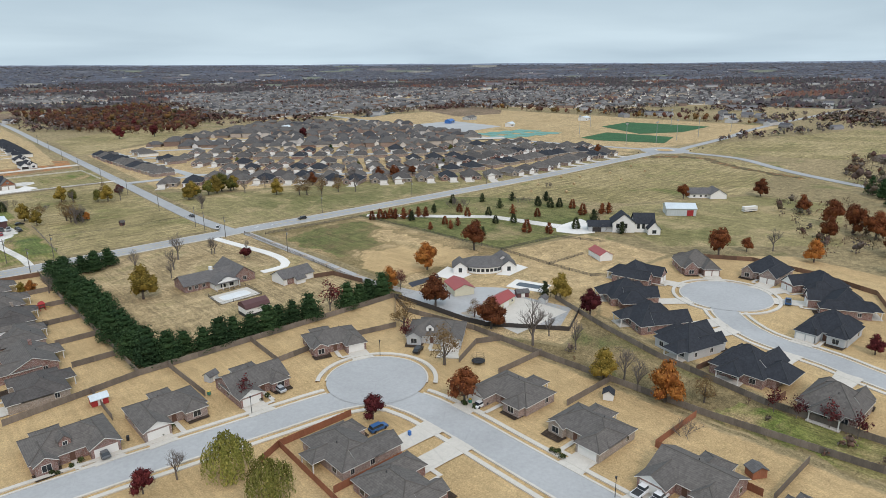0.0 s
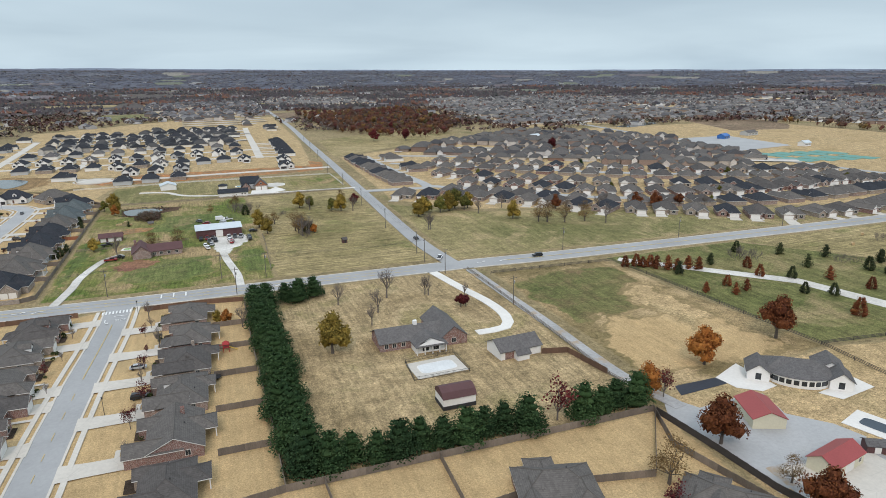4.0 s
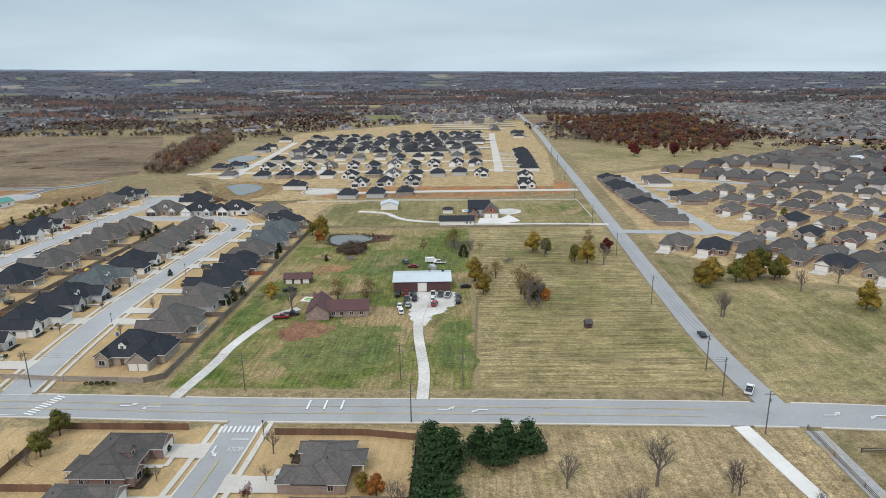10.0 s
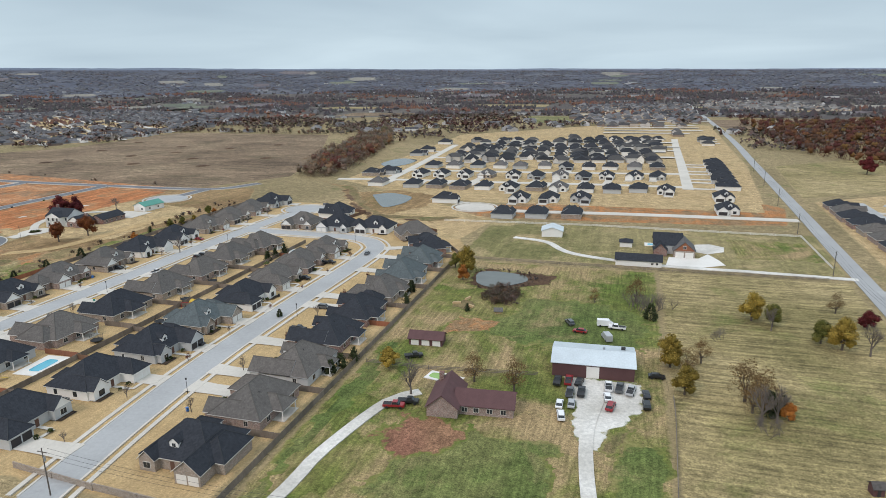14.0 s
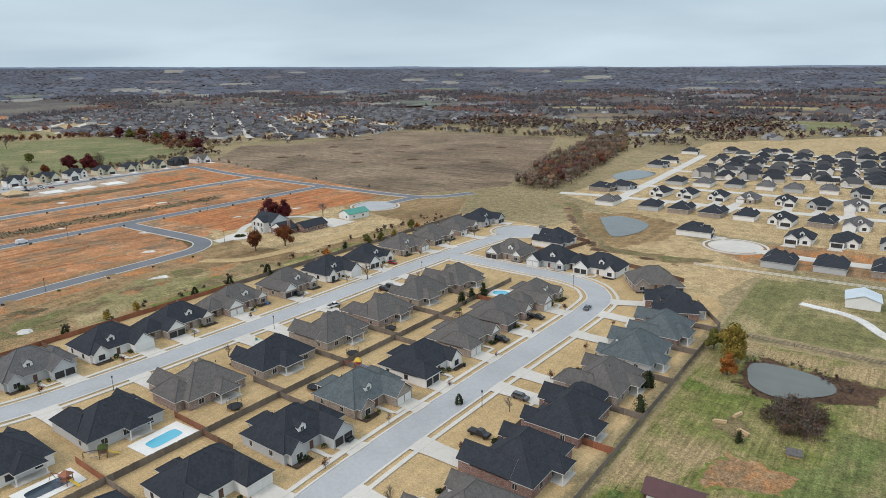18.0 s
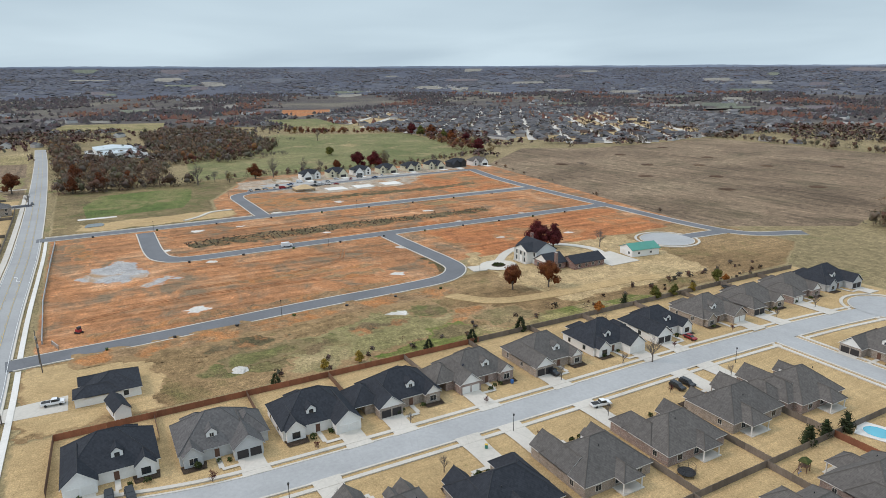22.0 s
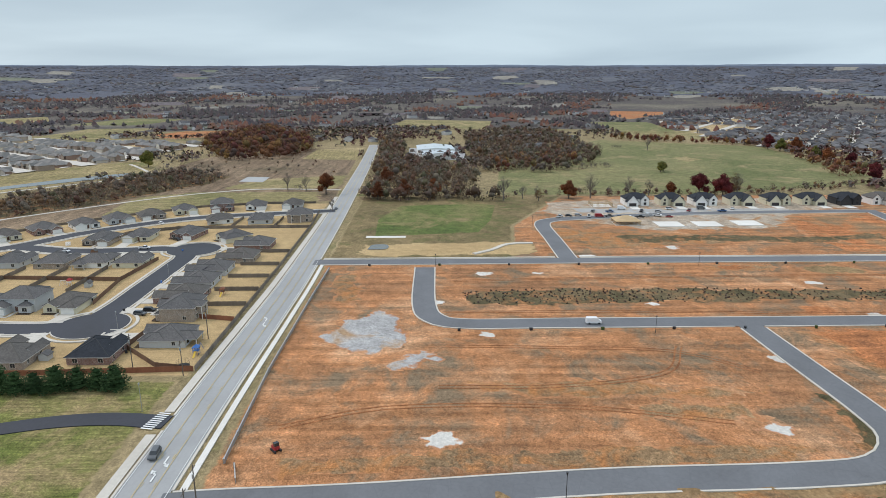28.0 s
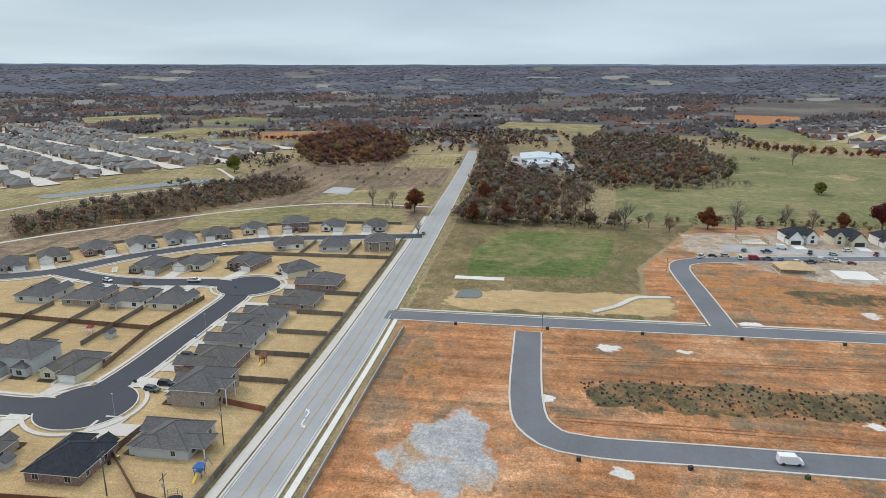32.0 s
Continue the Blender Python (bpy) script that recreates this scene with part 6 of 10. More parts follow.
# ---- woods ----
def in_polys(xy, polys):
    hit = np.zeros(len(xy), bool)
    for poly in polys:
        p = np.array(poly, float)
        c = np.zeros(len(xy), bool)
        for a, b in zip(p, np.roll(p, -1, axis=0)):
            if a[1] != b[1]:
                c ^= ((a[1] > xy[:, 1]) != (b[1] > xy[:, 1])) & (xy[:, 0] < (b[0] - a[0]) * (xy[:, 1] - a[1]) / (b[1] - a[1]) + a[0])
        hit |= c
    return hit


def wave_noise(xy, scale, seed):
    r = np.random.default_rng(seed)
    out = np.zeros(len(xy))
    for octave in range(4):
        for _ in range(5):
            k = r.normal(size=2)
            k *= 2 ** octave / scale / np.linalg.norm(k)
            out += np.sin(xy @ k * 2 * math.pi + r.uniform(0, 6.28)) * 0.62 ** octave
    return out / out.std()


def scatter(poly, spacing, seed, keep=1.0):
    r = np.random.default_rng(seed)
    p = np.array(poly, float)
    lo, hi = p.min(0), p.max(0)
    gx, gy = np.meshgrid(np.arange(lo[0], hi[0], spacing), np.arange(lo[1], hi[1], spacing))
    xy = np.stack([gx.ravel(), gy.ravel()], 1)
    xy += r.uniform(-0.5, 0.5, xy.shape) * spacing
    xy = xy[in_polys(xy, [poly])]
    return xy[r.uniform(size=len(xy)) < keep], r


def twig_cards(centres, way, long, thin, rng):
    """Slender upright slivers: the fine twigs of a leafless crown."""
    n = len(centres)
    v = way + rng.normal(size=(n, 3)) * 0.55
    v[:, 2] = np.abs(v[:, 2]) + 0.1
    v /= np.linalg.norm(v, axis=1, keepdims=True)
    u = np.cross(v, rng.normal(size=(n, 3)))
    u /= np.linalg.norm(u, axis=1, keepdims=True) + 1e-9
    a, b = v * long * rng.uniform(0.5, 1.3, (n, 1)), u * thin * rng.uniform(0.6, 1.4, (n, 1))
    q = np.stack([centres - a - b * 1.5, centres - a + b * 1.5, centres + a + b * 0.4, centres + a - b * 0.4], axis=1)
    return q.reshape(-1, 3), np.arange(4 * n).reshape(n, 4)


def wood(name, poly, spacing, mat, height, label, seed, keep=1.0, leaves=110, bare=0.0):
    """A wood of trees with trunks and ragged crowns, in one object."""
    leaves = int(leaves * 0.75)
    xy, r = scatter(poly, spacing, seed, keep)
    if not len(xy):
        return
    xy = np.array([q for q in xy if not on_road(q[0], q[1], None, 2.0) and not (-1005 < q[0] < -868 and 358 < q[1] < 436)])
    vs, fs, tones, n0 = [], [], [], 0
    for x, y in xy:
        h = r.uniform(*height) * r.choice((0.62, 0.85, 1.0, 1.0, 1.12))
        w = h * r.uniform(0.38, 0.58)
        lobes = [(0, 0, h * 0.6, w * 0.85, h * 0.36), (w * 0.4 * math.cos(h * 9), w * 0.4 * math.sin(h * 9), h * 0.4, w * 0.85, h * 0.3)] + [(w * 0.65 * math.cos(a), w * 0.65 * math.sin(a), h * r.uniform(0.35, 0.75), w * 0.5, h * 0.2) for a in r.uniform(0, 6.3, 4)] + [(w * 0.7 * math.cos(a), w * 0.7 * math.sin(a), h * 0.13, w * 0.62, h * 0.15) for a in r.uniform(0, 6.3, 2)]
        thin = r.uniform() < bare
        c, nr = crown_points(lobes, leaves, r, 0.45 if thin else 0.7)
        if thin:
            v, f = twig_cards(c, nr, 0.075 * h, 0.07 + 0.006 * h, r)
        else:
            v, f = leaf_cards(c, nr, 0.045 * w + 0.3, r)
            v, f = filled(v, f, lobes[:2], 0.66, 5)
        k = len(v)
        a = 0.012 * h + 0.05
        v = np.concatenate([v, [(-a, 0, 0), (a, 0, 0), (0.02, 0, h * 0.85), (-0.02, 0, h * 0.85), (0, -a, 0), (0, a, 0), (0, 0.02, h * 0.85), (0, -0.02, h * 0.85)]])
        f = np.concatenate([f, [[k, k + 1, k + 2, k + 3], [k + 4, k + 5, k + 6, k + 7]]])
        vs.append(v + (x, y, 0))
        fs.append(f + n0)
        tones.append(np.full(len(v), r.uniform(0.05, 0.95)))
        n0 += len(v)
    me = grid_mesh(name, np.concatenate(vs), np.concatenate(fs), [mat])
    me.attributes.new("tone", "FLOAT", "POINT").data.foreach_set("value", np.concatenate(tones).astype(np.float32))
    ob = new(name, me)
    tagged(ob, label, "trees", "", "stuff")


wood("woods", [(-616, 340), (-660, 336), (-860, 336), (-1029, 318), (-1184, 334), (-1000, 356), (-861, 366), (-828, 396), (-782, 420), (-752, 434), (-628, 420), (-618, 373)], 8.0, "wood_mix", (8, 14), "bare and rust-coloured woods beside a road", 3, 0.8, 120, 0.3)
wood("woods", [(-1010, 436), (-834, 433), (-764, 448), (-768, 510), (-797, 553), (-940, 598), (-1229, 599), (-1315, 528), (-1202, 441)], 10.5, "wood_mix", (8, 14), "mixed autumn wood at the edge of a pasture", 33, 0.9, 110, 0.25)
wood("woods", [(-860, 450), (-780, 455), (-800, 535), (-900, 560)], 15.0, "wood_red", (10, 15), "rust-red trees in a wood", 34, 0.8, 90, 0.1)
wood("tree_line", [(-632, 440), (-646, 440), (-660, 650), (-700, 760), (-680, 765), (-640, 655)], 6.0, "wood_mix", (3, 7), "hedgerow of bare autumn trees behind new houses", 4, 0.7, 70, 0.5)
wood("tree_line", [(-618, 338), (-632, 338), (-640, 445), (-622, 445)], 7.0, "wood_mix", (8, 13), "hedgerow of bare autumn trees", 5, 0.9, 100, 0.4)
wood("woods", [(-209, 745), (-206, 777), (-250, 1022), (-327, 1225), (-335, 1129), (-286, 890), (-240, 760)], 7.0, "wood_mix", (8, 13), "wood of bare and rust trees along a creek", 6, 0.9, 100, 0.5)
wood("woods", [(-215, 765), (-214, 790), (-240, 950), (-272, 940), (-262, 860), (-236, 780)], 10.0, "wood_red", (10, 15), "rust-coloured trees along a creek", 66, 0.8, 120, 0.0)
wood("woods", [(215, 1420), (470, 1490), (430, 1050), (345, 900), (300, 870), (255, 930), (215, 1000)], 12.0, "wood_red", (9, 15), "rust-red oak wood", 7, 0.85, 90, 0.12)
wood("woods", [(-540, 95), (-570, 117), (-609, 150), (-661, 174), (-706, 200), (-748, 206), (-787, 160), (-760, 124), (-712, 104), (-640, 76), (-585, 60)], 4.8, "wood_mix", (3, 9.5), "thicket of bare grey trees along a ditch", 8, 0.9, 60, 0.7)
wood("woods", [(-866, 165), (-893, 233), (-1000, 240), (-1128, 200), (-1326, 100), (-1111, 62), (-975, 98)], 10.0, "wood_red", (11, 18), "rust-red wood beyond a field", 9, 0.85, 120, 0.12)
wood("scrub", [(-750, 200), (-841, 140), (-900, 200), (-860, 300), (-760, 300)], 17.0, "wood_mix", (2, 4), "scattered small scrub trees", 10, 0.7, 40, 0.5)
wood("tree_line", [(-600, 726), (-424, 697), (-290, 678), (-288, 684), (-424, 704), (-600, 735)], 8.0, "wood_mix", (1.5, 4), "broken hedgerow at a field edge", 11, 0.3, 70, 0.5)
wood("tree_line", [(-690, 1150), (-400, 1150), (-330, 1235), (-360, 1260), (-430, 1180), (-700, 1180)], 11.0, "wood_mix", (7, 12), "line of trees beyond a brown pasture", 12, 0.85, 80, 0.3)
wood("tree_line", [(-720, 760), (-1000, 840), (-1110, 650), (-1150, 660), (-1020, 880), (-720, 800)], 11.0, "wood_red", (8, 13), "trees round a green pasture", 13, 0.8, 80, 0.2)
wood("tree_line", [(430, 92), (520, 150), (620, 180), (640, 160), (540, 110), (440, 70)], 11.0, "wood_mix", (7, 12), "hedgerow trees beside farm yards", 14, 0.7, 80, 0.2)
wood("tree_line", [(640, 925), (900, 915), (900, 945), (640, 950)], 12.0, "wood_mix", (9, 14), "trees round a sports ground", 15, 0.8, 70, 0.3)
wood("tree_line", [(885, 330), (910, 330), (910, 900), (885, 900)], 13.0, "wood_red", (9, 14), "trees round a sports ground", 16, 0.8, 70, 0.2)
wood("scrub", [(430, 338), (545, 334), (640, 300), (560, 298), (480, 330)], 5.0, "wood_mix", (0.8, 1.8), "low dark scrub along a road", 17, 0.5, 24, 0.6)

wood("scrub", [(-409, 402), (-413, 440), (-412, 500), (-410, 600), (-396, 600), (-395, 500), (-393, 440), (-394, 406)], 2.2, "far_mix", (0.25, 0.8), "band of dry dark weeds on clay", 18, 0.75, 20, 0.2)
wood("scrub", [(-215, 400), (-217, 470), (-219, 560), (-212, 640), (-232, 640), (-228, 560), (-226, 470), (-222, 400)], 4.5, "wood_mix", (0.8, 3.2), "scrubby bushes along a ditch", 19, 0.5, 40, 0.3)

wood("scrub", [(143, 122), (152, 112), (160, 96), (157, 60), (160, 10), (155, -20), (146, 20), (144, 70), (142, 110)], 6.0, "wood_mix", (1.2, 4.2), "bare brush and saplings between fences", 20, 0.4, 60, 0.75)
wood("scrub", [(300, 96), (330, 110), (380, 140), (420, 150), (440, 120), (380, 90), (330, 60)], 9.0, "wood_mix", (3, 8), "hedgerow of bare trees and bushes beside farm yards", 22, 0.6, 90, 0.5)

wood("scrub", [(-7, 477), (0, 472), (6, 474), (7, 485), (0, 491), (-6, 485)], 1.5, "wood_mix", (2.5, 4.6), "dome of leafless grey-brown brush beside a pond", 24, 0.8, 150, 1.0)
wood("scrub", [(-17, 494), (-11, 490), (1, 491), (8, 497), (14, 508), (6, 516), (-4, 520), (-17, 519), (-19, 512), (-17, 509), (-11, 516), (1, 513), (9, 504), (2, 494), (-8, 490), (-16, 497)], 1.3, "far_mix", (0.4, 1.3), "dry reeds and weeds round a farm pond", 25, 0.7, 16, 0.8)

FAR_ESTATES = [
    [(470, 960), (900, 960), (1000, 700), (1300, 560), (1950, 700), (1700, 1400), (1200, 1950), (700, 1980), (540, 1500)],
    [(-60, 1440), (158, 1440), (180, 2150), (-120, 2100)],
    [(-1356, 842), (-1090, 815), (-998, 840), (-945, 905), (-874, 925), (-712, 945), (-684, 1031), (-690, 1180), (-800, 1600), (-1400, 1750), (-1900, 1300), (-1600, 880)],
    [(-691, -44), (-724, -20), (-767, -14), (-886, 49), (-1067, 64), (-1100, -120), (-1187, -268), (-1402, -513), (-1400, -800), (-700, -300)],
    [(200, 1800), (500, 1850), (480, 2400), (220, 2300)],
]
far_rng = np.random.default_rng(21)
CENTRE = np.array([-60.0, 350.0])


def card_trees(name, xy, mat, label, size, cards, spread=(0.34, 0.56), clump=0.42):
    """Distant trees: a loose heap of leaf and twig clumps on every place, with gaps between them."""
    n = len(xy)
    if not n:
        return
    lift = (111.0 - 61.0 * np.cos(np.arctan2(xy[:, 1] - 350, xy[:, 0] + 60))) * np.clip((np.linalg.norm(xy - CENTRE, axis=1) - 2000) / 2700, 0, 2) ** 1.4
    h = far_rng.uniform(*size, (n, 1, 1))
    w = h * far_rng.uniform(*spread, (n, 1, 1))
    d = far_rng.normal(size=(n, cards, 3))
    d /= np.linalg.norm(d, axis=2, keepdims=True)
    k = far_rng.uniform(0.25, 1.0, (n, cards, 1))
    c = np.concatenate([d[:, :, :2] * w * k, h * (0.52 + 0.44 * d[:, :, 2:] * k)], 2)
    c[:, :, :2] += xy[:, None, :]
    c[:, :, 2] += lift[:, None]
    out = d * 0.9 + far_rng.normal(size=d.shape) * 0.35
    out[:, :, 2] = np.abs(out[:, :, 2]) + 0.35
    u = np.cross(out, far_rng.normal(size=d.shape))
    u /= np.linalg.norm(u, axis=2, keepdims=True)
    v = np.cross(out, u)
    v /= np.linalg.norm(v, axis=2, keepdims=True)
    s = w * clump * far_rng.uniform(0.55, 1.25, (n, cards, 1))
    q = np.stack([c - u * s, c - v * s * 0.8, c + u * s, c + v * s * 0.8], 2).reshape(-1, 3)
    me = grid_mesh(name, q, np.arange(len(q)).reshape(-1, 4), [mat])
    soft = d * 0.55
    soft[:, :, 2] = np.abs(soft[:, :, 2]) + 0.75
    soft /= np.linalg.norm(soft, axis=2, keepdims=True)
    me.normals_split_custom_set_from_vertices(np.repeat(soft.reshape(-1, 3), 4, axis=0).tolist())
    tone = np.repeat(far_rng.uniform(0.05, 0.95, n), cards * 4)
    me.attributes.new("tone", "FLOAT", "POINT").data.foreach_set("value", tone.astype(np.float32))
    tagged(new(name, me), label, "trees", "", "stuff")


def dome_trees(name, xy, mat, label, size, heads, spread):
    """Woodland far off: every tree is a few uneven, overlapping heads, closed towards the sky."""
    n, k = len(xy), 5
    if not n:
        return
    lift = (111.0 - 61.0 * np.cos(np.arctan2(xy[:, 1] - 350, xy[:, 0] + 60))) * np.clip((np.linalg.norm(xy - CENTRE, axis=1) - 2000) / 2700, 0, 2) ** 1.4
    h = far_rng.uniform(*size, (n, 1)) * far_rng.uniform(0.55, 1.0, (n, heads))
    w = far_rng.uniform(*spread, (n, heads)) * size[1] * 0.5
    at = xy[:, None, :] + far_rng.normal(size=(n, heads, 2)) * w.mean() * 0.8
    ang = far_rng.uniform(0, 6.28, (n, heads, 1)) + np.arange(k) * (2 * math.pi / k)
    ring = w[:, :, None] * far_rng.uniform(0.55, 1.35, (n, heads, k))
    base = np.stack([at[:, :, 0, None] + ring * np.cos(ang), at[:, :, 1, None] + ring * np.sin(ang), lift[:, None, None] + h[:, :, None] * far_rng.uniform(-0.1, 0.55, (n, heads, k))], -1)
    top = np.concatenate([at + far_rng.normal(size=at.shape) * w.mean() * 0.2, (lift[:, None] + h)[:, :, None]], 2)
    v = np.concatenate([base, top[:, :, None, :]], 2).reshape(-1, 3)
    tri = np.array([(i, (i + 1) % k, k) for i in range(k)])
    f = (tri[None] + (np.arange(n * heads) * (k + 1))[:, None, None]).reshape(-1, 3)
    me = grid_mesh(name, v, f, [mat])
    soft = np.concatenate([np.stack([np.cos(ang) * 0.4, np.sin(ang) * 0.4, np.full(ang.shape, 0.9)], -1), np.broadcast_to(np.array([0.0, 0.0, 1.0]), (n, heads, 1, 3))], 2).reshape(-1, 3)
    me.normals_split_custom_set_from_vertices((soft / np.linalg.norm(soft, axis=1, keepdims=True)).tolist())
    tone = np.repeat(far_rng.uniform(0.02, 0.98, n * heads), k + 1)
    me.attributes.new("tone", "FLOAT", "POINT").data.foreach_set("value", tone.astype(np.float32))
    tagged(new(name, me), label, "trees", "", "stuff")


RIM_FIELDS = []
rim_rng = random.Random(31)
rim = Mesh()
for i in range(230):
    a, d = rim_rng.uniform(-0.5, 3.9), rim_rng.uniform(1950, 4450)
    if i % 3 == 0:
        d = rim_rng.uniform(1250, 2200)
    w, l = rim_rng.uniform(0.008, 0.03) * (2400 / d) ** 0.5, rim_rng.uniform(30, 110) * (d / 2600)
    corners = [(a + u * w * rim_rng.uniform(0.6, 1.2), d + s * l * rim_rng.uniform(0.6, 1.2)) for u, s in ((-1, -1), (0, -1.2), (1, -1), (1.1, 0), (1, 1), (-1, 1), (-1.2, 0))]
    flat_poly = [(-60 + q * math.cos(b), 350 + q * math.sin(b)) for b, q in corners]
    if any(inside(x, y, z) for z in ZONES + FAR_ESTATES for x, y in flat_poly[::2]):
        continue
    RIM_FIELDS.append(flat_poly)
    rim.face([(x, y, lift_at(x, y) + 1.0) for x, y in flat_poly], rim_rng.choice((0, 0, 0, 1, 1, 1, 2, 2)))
# greyer than the near fields: distance haze mixed into these tones
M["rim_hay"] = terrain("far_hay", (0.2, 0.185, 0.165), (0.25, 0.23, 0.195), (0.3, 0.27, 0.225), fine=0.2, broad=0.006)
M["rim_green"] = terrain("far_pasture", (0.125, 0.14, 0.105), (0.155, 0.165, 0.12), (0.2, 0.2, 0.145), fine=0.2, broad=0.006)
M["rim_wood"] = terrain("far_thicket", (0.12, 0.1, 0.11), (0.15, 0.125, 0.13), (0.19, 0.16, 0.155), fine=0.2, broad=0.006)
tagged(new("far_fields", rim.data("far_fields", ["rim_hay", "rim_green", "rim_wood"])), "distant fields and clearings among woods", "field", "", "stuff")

for r0, r1, step, name in ((720, 1300, 10.5, 0), (1300, 2800, 19.5, 1), (2800, 4620, 31.0, 2)):
    g = np.arange(-r1, r1, step)
    xy = np.stack([c.ravel() for c in np.meshgrid(g, g)], 1) + CENTRE
    xy += far_rng.uniform(-0.5, 0.5, xy.shape) * step
    d = np.linalg.norm(xy - CENTRE, axis=1)
    xy = xy[(d > r0) & (d < r1) & (xy[:, 1] > np.where(xy[:, 0] > 0, -350 + 0.25 * xy[:, 0], -300 - 0.75 * np.abs(xy[:, 0])))]
    f1 = wave_noise(xy, 620.0, 5) + 0.55 * wave_noise(xy, 170.0, 6)
    cut = (-0.05, -0.4, -0.8)[name]
    clear = in_polys(xy, ZONES) | in_polys(xy, RIM_FIELDS)
    homes = in_polys(xy, FAR_ESTATES)
    u = far_rng.uniform(size=len(xy))
    keep = ~clear & np.where(homes, u < (0.22, 0.35, 0.4)[name], (f1 > cut) | (u < (0.05, 0.08, 0.1)[name]))
    xy, f1 = xy[keep], wave_noise(xy[keep], 420.0, 9)
    if name < 1:
        xy_ok = np.array([not on_road(q[0], q[1], None, 3.0) for q in xy])
        xy, f1 = xy[xy_ok], f1[xy_ok]
    red = f1 > (0.75, 0.9, 1.3)[name]
    # tree tones turn bluer ring by ring: haze carried by the colour
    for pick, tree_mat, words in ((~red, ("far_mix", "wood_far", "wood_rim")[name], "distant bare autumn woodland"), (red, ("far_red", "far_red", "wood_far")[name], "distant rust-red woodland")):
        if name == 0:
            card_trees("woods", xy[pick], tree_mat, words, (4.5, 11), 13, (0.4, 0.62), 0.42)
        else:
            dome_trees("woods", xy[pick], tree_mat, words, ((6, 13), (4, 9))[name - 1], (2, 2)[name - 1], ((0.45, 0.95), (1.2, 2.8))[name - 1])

# ---- far estates: rows of small houses ----
M["far_roof"] = leafy("far_shingle", [(0.045, 0.048, 0.055), (0.12, 0.118, 0.12), (0.17, 0.163, 0.16), (0.09, 0.09, 0.098), (0.24, 0.235, 0.235), (0.14, 0.135, 0.135)])
M["far_pale"] = leafy("far_pale_shingle", [(0.16, 0.157, 0.155), (0.22, 0.212, 0.205), (0.19, 0.185, 0.185), (0.25, 0.24, 0.235)])
M["far_dark"] = leafy("far_charcoal_shingle", [(0.03, 0.033, 0.038), (0.04, 0.042, 0.05), (0.035, 0.038, 0.045), (0.09, 0.088, 0.088)])
M["far_taupe"] = leafy("far_brown_grey_shingle", [(0.11, 0.103, 0.098), (0.145, 0.135, 0.127), (0.125, 0.118, 0.112), (0.055, 0.056, 0.062)])
M["far_white"] = leafy("far_white_siding", [(0.72, 0.71, 0.68), (0.68, 0.66, 0.62), (0.3, 0.3, 0.3), (0.75, 0.74, 0.72)])
M["far_wall"] = leafy("far_siding", [(0.7, 0.68, 0.65), (0.3, 0.24, 0.2), (0.25, 0.17, 0.14), (0.6, 0.56, 0.5)])


